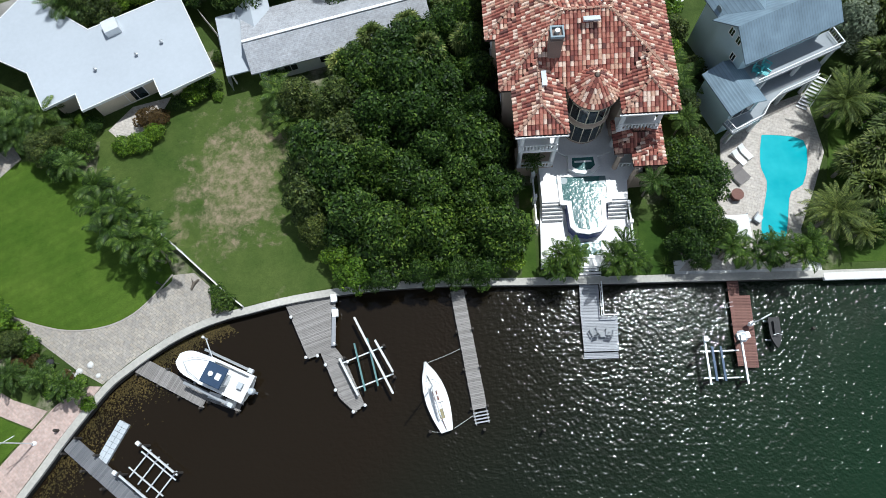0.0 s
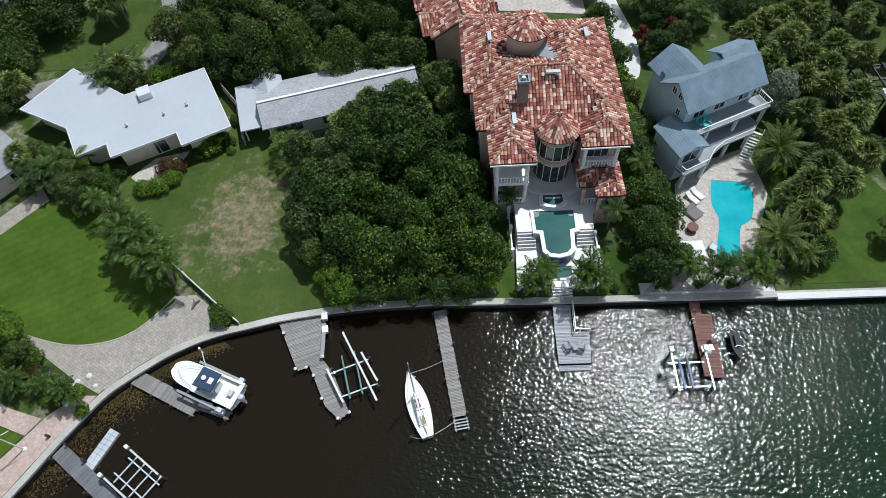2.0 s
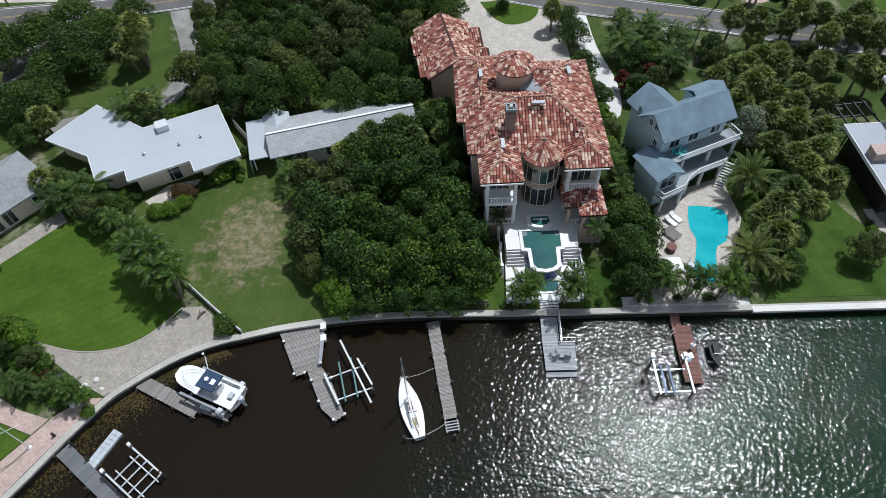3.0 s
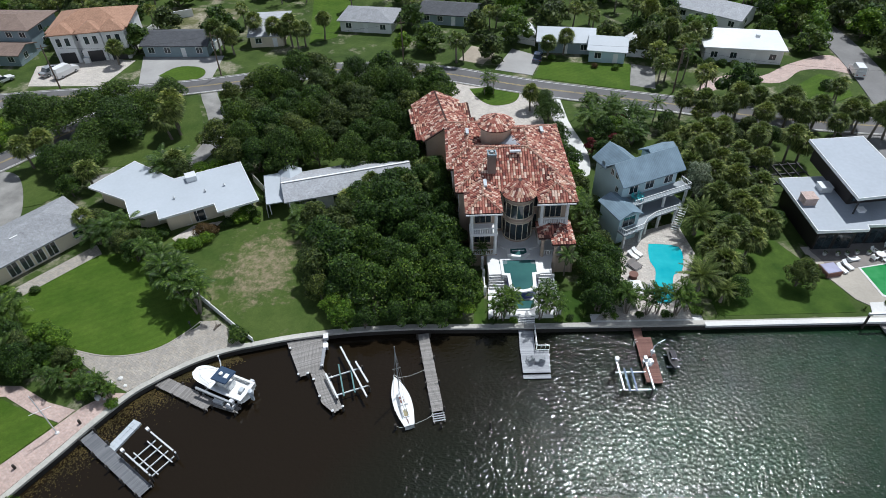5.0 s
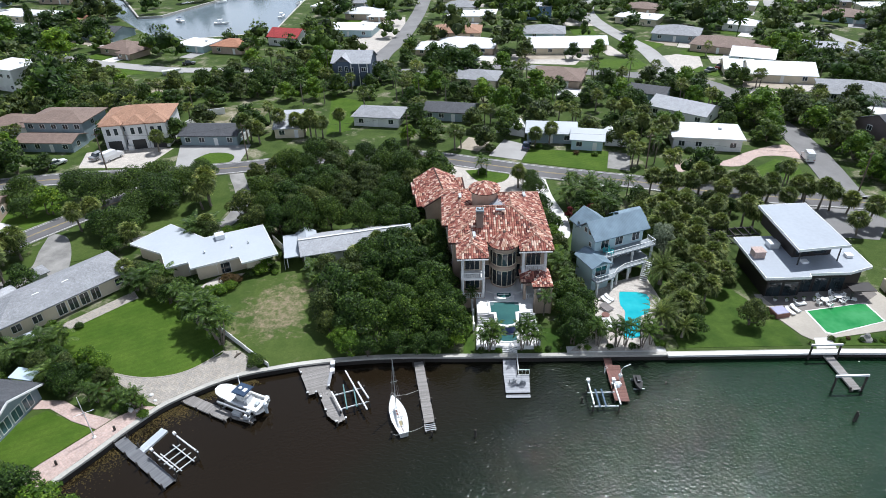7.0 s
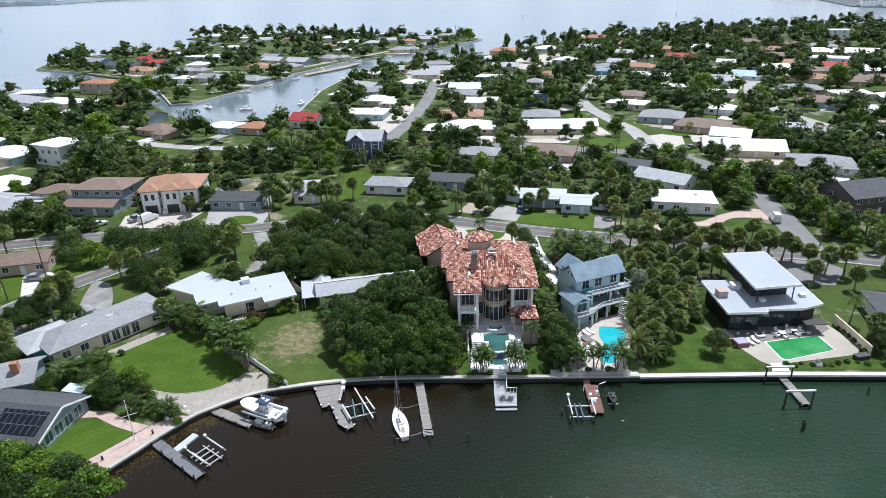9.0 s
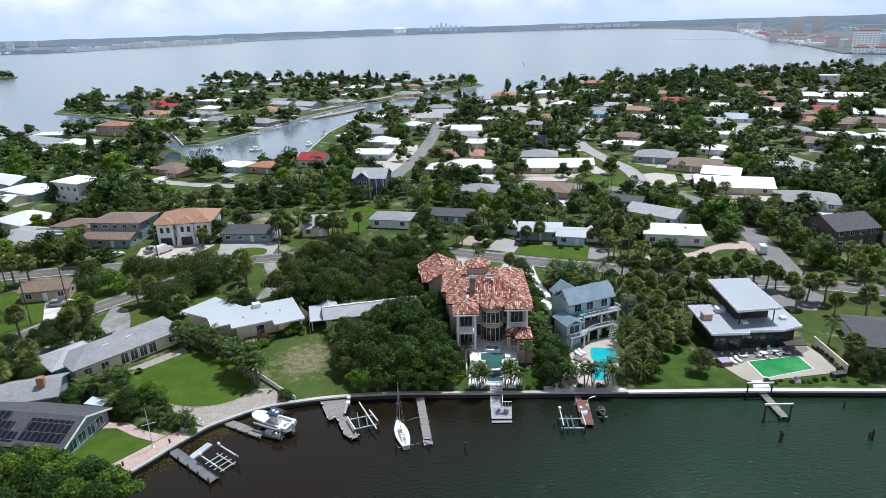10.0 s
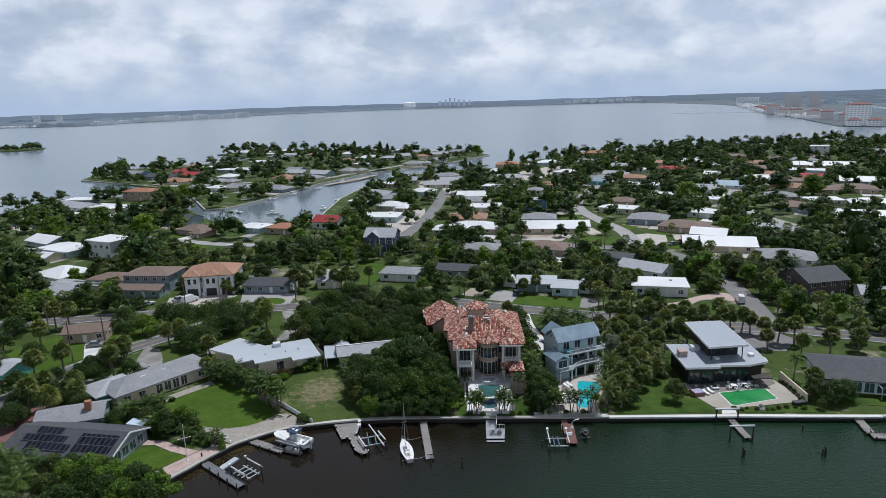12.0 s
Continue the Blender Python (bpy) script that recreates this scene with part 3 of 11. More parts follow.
def sheet(name, pts, top, material, label, category, thick=0.12):
    """A thin layer on the ground; each lies a few millimetres over the one before."""
    LAID.append(name)
    top += 0.004 * (len(LAID) % 15)
    ob = link(name, prism(pts, top - thick, top), material)
    return tagged(ob, label, category, kind="structure")


LOT = grassy("sparse_sandy_lot", (0.10, 0.11, 0.05), (0.16, 0.16, 0.08), (0.40, 0.35, 0.28), 0.16)


# ---- the land, the water and the distance ----
GZ = 1.5
WL = 0.55  # level of the water
wall_line = smooth([(-70, -42), (-50, -20), (-39.4, -5.5), (-35.8, -0.1), (-32.7, 4.1), (-30.5, 6.0), (-28.7, 7.3), (-26.6, 8.6), (-24.0, 9.8), (-21.5, 10.6), (-19.6, 11.0), (-15.8, 11.8), (-11.3, 12.4), (-6.4, 12.8), (-0.2, 12.9)], 4)
wall_line += [(7.3, 12.6), (17.2, 12.3), (22.2, 12.2), (35.7, 11.9), (48, 11.7), (60, 11.5), (75, 10.8), (87, 10.3), (150, 8)]
north = [(300, 0), (420, 200), (520, 400), (580, 640), (492, 635), (420, 640), (375, 606), (333, 640), (262, 620), (188, 585), (127, 555), (80, 510), (46, 453), (-4, 443), (-41, 401), (-56, 365), (-66, 300), (-66, 226), (-112, 214), (-138, 250), (-178, 304), (-212, 330), (-252, 339), (-275, 323), (-267, 269), (-340, 250), (-420, 100), (-250, -60)]
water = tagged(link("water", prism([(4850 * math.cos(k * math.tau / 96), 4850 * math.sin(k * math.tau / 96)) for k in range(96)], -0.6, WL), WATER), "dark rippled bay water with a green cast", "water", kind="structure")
tagged(link("ground", prism(wall_line + north, -1.5, GZ), GROUND), "rough green ground of the built-up peninsula", "ground", kind="structure")
isle = [(-322, 446), (-345, 520), (-300, 562), (-238, 570), (-228, 640), (-297, 700), (-270, 765), (-117, 715), (-23, 645), (22, 650), (43, 585), (3, 514), (-17, 484), (-69, 438), (-98, 373), (-114, 312), (-131, 270), (-142, 268), (-172, 322), (-216, 372), (-270, 415)]
tagged(link("ground_island", prism(isle, -1.5, 1.4), GROUND), "low green island lined with houses and docks", "island", kind="structure")
tagged(link("ground_islet", prism([(-690, 905), (-672, 930), (-700, 980), (-860, 960), (-880, 880), (-760, 870)], -1.5, 1.2), GROUND), "small wooded islet in the bay", "island", kind="structure")

# seawalls: a concrete cap over a dark face
near_wall = wall_line
tagged(link("seawall_cap", strip(near_wall, -0.10, 0.62, GZ - 0.22, GZ + 0.08), CONCRETE), "weathered concrete seawall cap along the water", "seawall", kind="structure")
tagged(link("seawall_face", strip(near_wall, -0.04, 0.4, -1.4, GZ - 0.222), plain("damp_concrete", (0.035, 0.030, 0.025), 0.8, var=0.35, scale=1.5)), "dark damp concrete seawall face", "seawall", kind="structure")
for name, line in (("seawall_canal", [(46, 453), (-4, 443), (-41, 401), (-56, 365), (-66, 300), (-66, 226), (-112, 214)]), ("seawall_island", [(-322, 446), (-270, 415), (-216, 378), (-172, 322), (-142, 268), (-131, 270), (-114, 312), (-98, 373), (-69, 438), (-17, 484), (3, 514), (43, 585)][::-1])):
    tagged(link(name, strip(line[::-1], -0.25, 0.6, -1.3, 1.62), CONCRETE), "pale concrete seawall along the canal", "seawall", kind="structure")
# the newer pale stretch of cap along the eastern lots
tagged(link("pavement_quay", strip([(22.4, 12.2), (36.4, 11.88)], 0.62, 2.0, GZ - 0.2, GZ + 0.06), PALE_CONCRETE), "pale concrete walk behind the seawall", "pavement", kind="structure")
tagged(link("seawall_cap_pale", strip([(36.4, 11.88), (48, 11.7), (60, 11.5), (75, 10.8), (86, 10.35)], -0.36, 0.36, GZ - 0.2, GZ + 0.12), PALE_CONCRETE), "newer pale concrete seawall cap along the lots", "seawall", kind="structure")

# lawns and grounds
sheet("lawn_mown", smooth([(-45.5, 12.6), (-40.4, 10.8), (-36.9, 10.1), (-33.5, 10.4), (-31.0, 11.5), (-29.0, 13.4), (-27.4, 15.4), (-31, 20.5), (-36.5, 25.5), (-41, 29), (-49, 28), (-53, 23.5), (-56.5, 19.2), (-53, 15.5), (-45.5, 12.6)], 4)[:-1], GZ + 0.05, LAWN, "bright striped mown lawn with a curved edge", "lawn")
sheet("lawn_rough", [(-36.9, 26.6), (-33.8, 24.0), (-26.8, 17.8), (-19.9, 11.7), (-11.4, 13.2), (-8, 14), (-13, 22), (-15.5, 30), (-19.5, 37), (-21.5, 44), (-24, 44), (-24.5, 36), (-30, 33.5), (-37, 32)], GZ + 0.03, LAWN_ROUGH, "worn lawn with a dry brown patch", "lawn")
sheet("lawn_east", [(38.5, 13.2), (56, 13), (56.2, 17), (53, 24), (50, 30), (46, 35), (41, 30), (39, 22)], GZ + 0.03, LAWN_EAST, "shaggy green lawn behind the seawall", "lawn")
sheet("lawn_pool_side", [(19.0, 13.0), (22.0, 12.9), (22.2, 18.5), (19.6, 18.5)], GZ + 0.03, LAWN_EAST, "small green lawn beside the terrace", "lawn")
sheet("lawn_terrace_side", [(7.6, 13.2), (9.1, 13.2), (9.3, 23), (8.0, 23)], GZ + 0.02, LAWN_EAST, "narrow strip of grass beside the terrace", "lawn")
sheet("lawn_flag", [(-52, 0.5), (-47.5, 4.3), (-43.3, 2.2), (-39.6, 0.7), (-42.7, -3.1), (-46.4, -7.6), (-50.5, -3)], GZ + 0.04, LAWN, "small mown lawn beside the flagpole", "lawn")
sheet("lawn_pool_bank", [(58, 12.9), (76, 12.2), (76, 14.6), (66, 15.0), (60, 14.5)], GZ + 0.03, LAWN_EAST, "grass bank between pool terrace and seawall", "lawn")
sheet("lawn_garden_far_side", [(24.2, 80.2), (42.4, 73.4), (45.4, 85.1), (26.7, 87.4)], GZ + 0.03, LAWN, "mown front lawn beside the road", "lawn")
sheet("lawn_drive_oval", [(75.5, 73.2), (82.0, 77.6), (85.6, 74.4), (84, 68), (80.5, 66.3), (74.8, 67.7)], GZ + 0.05, LAWN, "mown oval of grass inside a drive", "lawn")
sheet("lawn_west_front", [(-57, 52), (-47, 52.2), (-40.5, 53.5), (-39, 60), (-41, 68), (-44.5, 77), (-59, 74), (-63, 62)], GZ + 0.012, LAWN_ROUGH, "shaded front lawn beneath trees", "lawn")
sheet("lawn_west_fork", [(-98, 66), (-75, 68), (-72, 60), (-80, 50), (-90, 38), (-99, 30), (-112, 40)], GZ + 0.02, LAWN, "green verge between two roads", "lawn")
sheet("lawn_tile_house", [(90, 14), (112, 13), (112, 22), (84, 22), (78, 16)], GZ + 0.02, LAWN_EAST, "green garden behind the seawall", "lawn")
sheet("lawn_far_left", [(-77, 36), (-60, 42), (-56, 47), (-64, 55), (-73, 47)], GZ + 0.02, LAWN_ROUGH, "patchy green front garden", "lawn")
sheet("lawn_mansion_front", smooth([(10.6, 76.2), (12.4, 71.5), (15, 69), (18.8, 70), (20.4, 73.5), (18.6, 76.2), (10.6, 76.2)], 4)[:-1], GZ + 0.06, LAWN, "mown island of lawn in a drive", "lawn")
sheet("lawn_corner", [(80, 47.5), (96, 42), (84, 30), (78, 33)], GZ + 0.02, LAWN_ROUGH, "rough green corner lot", "lawn")

# paths and patios
sheet("patio_curved", [(-45.5, 12.5), (-40.4, 10.7), (-36.9, 10.0), (-33.5, 10.3), (-31.0, 11.4), (-29.0, 13.3), (-27.4, 15.3), (-25.2, 15.4), (-22.7, 13.2), (-21.4, 11.3), (-24.3, 10.4), (-26.9, 9.2), (-29.1, 7.9), (-30.9, 6.6), (-33.2, 4.7), (-36, 6.2), (-40, 9)], GZ + 0.04, PAVER, "weathered beige paver patio behind the seawall", "patio")
tagged(link("lawn_edging", strip(smooth([(-45.5, 12.55), (-40.4, 10.75), (-36.9, 10.05), (-33.5, 10.35), (-31.0, 11.45), (-29.0, 13.35), (-27.4, 15.35)], 4), -0.07, 0.07, GZ - 0.05, GZ + 0.10), CREAM_CONCRETE), "narrow cream edging round the lawn", "edging", kind="structure")
sheet("path_pink", [(-48.5, -10.6), (-42.6, -3.2), (-37.5, 2.9), (-35, 4.6), (-33.3, 4.5), (-36.4, 0.2), (-40.0, -5.2), (-45.4, -12.8)], GZ + 0.05, PAVER_PINK, "pale pink paver walk along the seawall", "path")
sheet("path_garden", [(-53.5, 6.5), (-46, 6.0), (-41.8, 3.6), (-38.2, 2.4), (-39.4, 0.8), (-43.2, 2.3), (-47.2, 4.6), (-53.5, 4.5)], GZ + 0.06, PAVER_PINK, "pink paver garden path", "path")
sheet("path_house_edge", [(-58.5, 18.6), (-55.8, 18.2), (-45.5, 29.3), (-47.0, 31.3)], GZ + 0.06, PAVER, "paver walk along a long house", "path")
sheet("patio_white_house", [(-36.2, 32.2), (-34.2, 30.4), (-31.2, 32.4), (-29.6, 36.0), (-33.8, 35.0)], GZ + 0.06, PAVER_PALE, "small pale paver patio beside the house", "patio")
sheet("patio_blue_house", [(29.2, 27.0), (31.5, 29.6), (38.9, 32.0), (39.4, 25), (37.6, 21.2), (35.3, 16.8), (35.2, 12.8), (22.8, 13.1), (26.0, 16.4), (28.4, 21.7)], GZ + 0.04, PAVER_PALE, "pale paver pool patio", "patio")
sheet("patio_modern_house", [(54.5, 25.5), (54.8, 21), (57.0, 15.2), (58.6, 13.6), (61, 14.4), (73.6, 16.4), (75.6, 19), (74.0, 26)], GZ + 0.06, CREAM_CONCRETE, "cream concrete pool terrace", "patio")
# darker paved sheet: the shade before the house is put into its colour
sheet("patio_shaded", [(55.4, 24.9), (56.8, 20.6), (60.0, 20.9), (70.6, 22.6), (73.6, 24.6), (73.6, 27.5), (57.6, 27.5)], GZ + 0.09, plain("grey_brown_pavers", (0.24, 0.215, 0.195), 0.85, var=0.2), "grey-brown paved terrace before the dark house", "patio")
sheet("path_to_dock", [(57.6, 12.2), (60.4, 12.2), (60.8, 14.5), (58.4, 14.5)], GZ + 0.09, PALE_CONCRETE, "short concrete path to the dock", "path")
sheet("drive_mansion", [(8.5, 80.2), (6, 74), (8, 66), (10, 60), (23.6, 58), (23.6, 74.5), (12, 79)], GZ + 0.03, PAVER_PALE, "pale stone forecourt drive", "driveway")
sheet("drive_blue_house", smooth([(25.5, 74), (27.8, 73), (28.2, 62), (29.6, 52), (28.6, 45), (26.4, 46), (26.2, 55), (25.4, 64), (25.5, 74)], 4)[:-1], GZ + 0.03, PALE_CONCRETE, "winding white concrete drive", "driveway")
sheet("drive_blue_house_east", [(39.3, 69.4), (42.2, 68.2), (41.2, 61.5), (39.4, 61.8)], GZ + 0.03, PALE_CONCRETE, "white concrete drive between plants", "driveway")
WEST_DRIVE = smooth([(-43.4, 81.5), (-41.6, 76), (-39.6, 71.5), (-37.4, 65), (-36.9, 60), (-38.0, 54.5), (-40.6, 51.4), (-45.5, 50.3), (-50, 49.2), (-54.4, 47.6)], 4)
tagged(link("drive_white_house", strip(WEST_DRIVE, -1.6, 1.6, GZ - 0.1, GZ + 0.03), GRAVEL), "winding grey gravel drive", "driveway", kind="structure")
sheet("drive_long_house", smooth([(-72, 52), (-67.5, 50), (-63, 42), (-62, 36), (-67, 30.5), (-76, 26), (-82, 30.5), (-72.5, 34.5), (-69, 39), (-70.5, 45), (-72, 52)], 4)[:-1], GZ + 0.03, GRAVEL, "grey gravel turning drive", "driveway")
sheet("drive_cottage", [(21.2, 94.6), (16.5, 84.4), (24.0, 81.2), (27.3, 89.8)], GZ + 0.03, ASPHALT_PALE, "grey asphalt drive", "driveway")
sheet("lot_sandy", [(12.3, 97), (9.1, 89.8), (14.2, 87.2), (17.7, 93.6)], GZ + 0.03, SAND, "bare sandy lot", "lot")
sheet("drive_cottage_east", [(45.6, 85), (42.8, 75.6), (47.5, 73.6), (50, 83)], GZ + 0.03, GRAVEL, "grey gravel strip", "driveway")
sheet("drive_small_house", [(-62, 97), (-58.5, 83.5), (-43.5, 83.0), (-43.5, 96)], GZ + 0.03, ASPHALT_PALE, "pale concrete forecourt", "driveway")
sheet("lawn_forecourt", smooth([(-55.4, 86.8), (-52.6, 90.8), (-48, 90.6), (-45.6, 88), (-46.4, 84.8), (-51, 84), (-55.4, 86.8)], 4)[:-1], GZ + 0.06, LAWN, "oval of grass in a forecourt", "lawn")
sheet("drive_villa", [(-84.5, 93.5), (-82, 84), (-66, 83), (-63, 95), (-72, 97)], GZ + 0.03, PAVER_PALE, "pale paver forecourt", "driveway")
sheet("drive_loop", smooth([(55.2, 72.4), (58, 75.5), (64, 78.6), (70.3, 77.6), (78, 82.5), (88.4, 86), (89.5, 77), (84.6, 79.4), (79, 79.3), (72.6, 74.4), (64, 75.6), (58.4, 72), (55.2, 72.4)], 4)[:-1], GZ + 0.03, PAVER_PINK, "pinkish paver loop drive", "driveway")
sheet("lot_bare", [(-66, 111), (-46, 108), (-44.5, 124), (-64, 127)], GZ + 0.03, LOT, "bare sandy lot with sparse grass", "lot")
sheet("lot_bare_far", [(-99, 148), (-90, 158), (-82, 154), (-78, 136), (-88, 134)], GZ + 0.03, LOT, "bare sandy lot with sparse grass", "lot")
sheet("drive_modern_house", [(70, 44), (84, 41), (90, 48), (88, 53), (76, 56.5)], GZ + 0.02, ASPHALT_MID, "worn grey asphalt drive", "driveway")
sheet("drive_west", [(-92, 60), (-82, 56), (-79, 50), (-84, 45), (-88, 52)], GZ + 0.03, PALE_CONCRETE, "white concrete drive", "driveway")
sheet("drive_brick", [(-76, 21), (-70, 16), (-78, 4), (-86, 8), (-88, 16)], GZ + 0.04, paved("red_pavers", (0.24, 0.12, 0.10), (0.19, 0.10, 0.085), (0.12, 0.08, 0.07), 0.3, 0.2, 15), "dark red paver drive", "driveway")

# roads
for k, pts in enumerate(([(57, 165), (57, 157), (71, 153), (76, 158), (75, 166), (63, 168)], [(78, 188), (84, 178), (91, 186), (85, 192)], [(88, 150), (93.5, 143), (99, 147), (93, 155)], [(75, 127), (80, 132), (82, 124), (87, 119), (81, 115), (75, 122)], [(54, 136), (61, 137), (59, 128), (53, 125)], [(38, 171), (50, 170), (48, 164), (38, 166)], [(-28, 134), (-17, 128), (-19, 104), (-25, 101)], [(-122, 172), (-115, 177), (-97, 166), (-106, 164)], [(100, 196), (112, 190), (108, 182), (98, 186)], [(60, 222), (70, 218), (69, 200), (60, 205)])):
    sheet("lawn_street", pts, GZ + 0.035, LAWN, "mown green lawn beside a side street", "lawn")
for pts in ([(10, 178), (27, 178.5), (29, 167), (38, 164), (52, 161), (55, 167), (39, 172), (30, 180), (12, 183)], [(-32, 204), (-12, 222), (-9, 212), (-20, 189)], [(102, 133), (106, 125), (98, 116), (94, 122)], [(62, 190), (70, 186), (72, 170), (66, 172)], [(100, 168), (112, 166), (106, 155), (98, 158)]):
    sheet("drive_street", pts, GZ + 0.045, PAVER_PALE, "wide pale paved forecourt beside a side street", "driveway")
for pts in ([(-21, 243), (-10, 250), (-8, 210), (-19, 181), (-28, 193)], [(-2, 338), (9, 331), (5, 293), (-1, 293)], [(55, 411), (98, 460), (98, 412), (64, 361), (50, 364)], [(-22, 359), (-7, 386), (9, 367), (5, 335), (-15, 328)], [(80, 168), (99, 174), (92, 148), (80, 150)], [(97, 130), (104, 124), (94, 109), (91, 119)], [(60, 240), (74, 234), (72, 220), (59, 222)], [(15, 187), (27, 188), (30, 164), (14, 164)], [(115, 397), (131, 370), (114, 336), (95, 340)]):
    sheet("lot_paved", pts, GZ + 0.042, PAVER_PALE, "broad pale sandy forecourt between houses", "lot")
sheet("lot_island_beach", [(-88, 366), (-68, 396), (-58, 421), (-61, 425), (-73, 400), (-92, 371)], 1.4 + 0.05, SAND, "strip of pale sand along the canal bank", "lot")
ROADS = {
    "road_main": (smooth([(-140, 68), (-123.5, 71), (-107, 73.5), (-85, 77.5), (-60, 79.5), (-43.5, 81.5), (-20, 86.5), (-5, 86), (5.5, 83.4), (13.9, 79.9), (24.9, 75.3), (37.7, 70.9), (50, 66.8), (63, 61.5), (77, 58.0), (92, 54.6), (111, 47.4), (150, 34), (230, 15)], 4), 6.4, ASPHALT),
    "road_fork": (smooth([(-92, 5), (-88.6, 21.5), (-86, 29), (-82.8, 38.4), (-77.7, 48), (-70.4, 57.5), (-62, 68), (-55, 79)], 4), 6.0, ASPHALT),
    "road_canal": (smooth([(0, 320), (-1, 299), (-4.5, 251), (-10, 207), (-16, 178), (-14, 160), (10, 160), (31, 161), (51, 153), (71, 146), (85.7, 139), (92.1, 123.6), (93.3, 99.4), (92.3, 81), (88, 57)], 5), 6.5, ASPHALT_MID),
    "road_hook": (smooth([(130, 372), (104, 328), (88, 290), (75.8, 256), (74, 228), (78, 198), (81.5, 177), (80, 145)], 5), 6.5, ASPHALT_PALE),
    "road_east": (smooth([(185, 310), (178, 289), (161, 251), (154.6, 214), (156, 191), (162, 172), (190, 140)], 5), 6.0, ASPHALT_PALE),
    "road_northwest": (smooth([(-180, 215), (-131, 186), (-106, 175), (-88, 169), (-60, 166)], 4), 6.0, ASPHALT_PALE),
    "road_island": (smooth([(-290, 470), (-230, 430), (-170, 400), (-120, 390), (-85, 430), (-30, 520), (10, 580)], 4), 5.0, ASPHALT_PALE),
}
for name, (pts, wid, material) in ROADS.items():
    tagged(link(name, strip(pts, -wid / 2, wid / 2, GZ - 0.1, GZ + 0.13), material), "worn grey asphalt road" if material is ASPHALT else "sun-bleached pale asphalt road", "road", kind="structure")
LINE_WHITE, LINE_YELLOW = plain("white_road_paint", (0.7, 0.7, 0.68), 0.7), plain("yellow_road_paint", (0.36, 0.28, 0.11), 0.7)
for key in ("road_main", "road_fork"):
    pts, wid, _ = ROADS[key]
    for off, mat_, lab in ((wid / 2 - 0.35, LINE_WHITE, "white painted edge line"), (-wid / 2 + 0.35, LINE_WHITE, "white painted edge line"), (0.14, LINE_YELLOW, "yellow painted centre line"), (-0.14, LINE_YELLOW, "yellow painted centre line")):
        tagged(link("road_marking", strip(pts, off - 0.07, off + 0.07, GZ + 0.1, GZ + 0.138), mat_), lab, "road marking", kind="structure")
    tagged(link("kerb", strip(pts, wid / 2, wid / 2 + 0.16, GZ - 0.1, GZ + 0.19), CONCRETE), "pale concrete kerb", "kerb", kind="structure")
    tagged(link("kerb", strip(pts, -wid / 2 - 0.16, -wid / 2, GZ - 0.1, GZ + 0.19), CONCRETE), "pale concrete kerb", "kerb", kind="structure")


# ---- docks ----
def dock(label, a, b, width, plank, z=1.0, step=0.15, pile_gap=2.6, piles=True, pile_top=0.25, deck_label=""):
    """A dock from a to b: boards across, stringers below, piles at the sides."""
    ln = math.hypot(b[0] - a[0], b[1] - a[1])
    d = thing("dock", label, "dock", a[0], a[1], 0.0, math.degrees(math.atan2(b[1] - a[1], b[0] - a[0])))
    me = None
    for i in range(int(ln / step)):
        if me is None:
            ob = part("plank", boxes((-width / 2, -step / 2 + 0.009, -0.045, width / 2, step / 2 - 0.009, 0.0)), plank, d)
            me = ob.data
        else:
            ob = new("plank", me)
            ob.parent = d
        ob.matrix_basis = pose((i + 0.5) * step, random.uniform(-0.02, 0.02), z + random.uniform(-0.006, 0.006), 0, 0, 90)
    for s in (-1, 1):
        part("stringer", boxes((0, s * (width / 2 - 0.1) - 0.05, z - 0.28, ln, s * (width / 2 - 0.1) + 0.05, z - 0.05)), WOOD_GREY, d)
    if piles:
        n = max(2, int(ln / pile_gap) + 1)
        for i in range(n):
            for s in (-1, 1):
                q = 0.4 + (ln - 0.6) * i / (n - 1)
                part("piling", tube([(q, s * (width / 2 + 0.1), -1.2), (q, s * (width / 2 + 0.1), z + pile_top)], 0.12, 8), PILE, d)
    return d


def cross_boards(d, poly, plank, z, step=0.15, angle=0.0):
    """Boards that fill a polygon (in the dock's own frame), cut to its edges."""
    c, s = math.cos(radians(angle)), math.sin(radians(angle))
    turned = [(x * c + y * s, -x * s + y * c) for x, y in poly]
    lo, hi = min(p[1] for p in turned), max(p[1] for p in turned)
    q = lo + step / 2
    while q < hi:
        xs = []
        for (x0, y0), (x1, y1) in zip(turned, turned[1:] + turned[:1]):
            if (y0 > q) != (y1 > q):
                xs.append(x0 + (q - y0) * (x1 - x0) / (y1 - y0))
        xs.sort()
        for x0, x1 in zip(xs[::2], xs[1::2]):
            if x1 - x0 > 0.1:
                ob = part("plank", boxes((x0, -step / 2 + 0.009, -0.045, x1, step / 2 - 0.009, 0)), plank, d)
                ob.matrix_basis = pose(0, 0, z, 0, 0, angle) @ pose(0, q, random.uniform(-0.005, 0.005))
        q += step


# slate-grey dock in the shallow corner
dock("slate-grey composite dock reaching from the pink walk", (-36.0, -0.6), (-27.2, -7.4), 1.5, WOOD_SLATE, pile_top=0.7)
# dock beside the white motor boat
dock("weathered grey wooden dock beside a boat lift", (-30.1, 6.5), (-23.1, 2.8), 1.55, WOOD_GREY)
dock("narrow weathered grey dock extension with boxes", (-23.2, 3.25), (-19.75, 2.0), 0.8, WOOD_GREY)
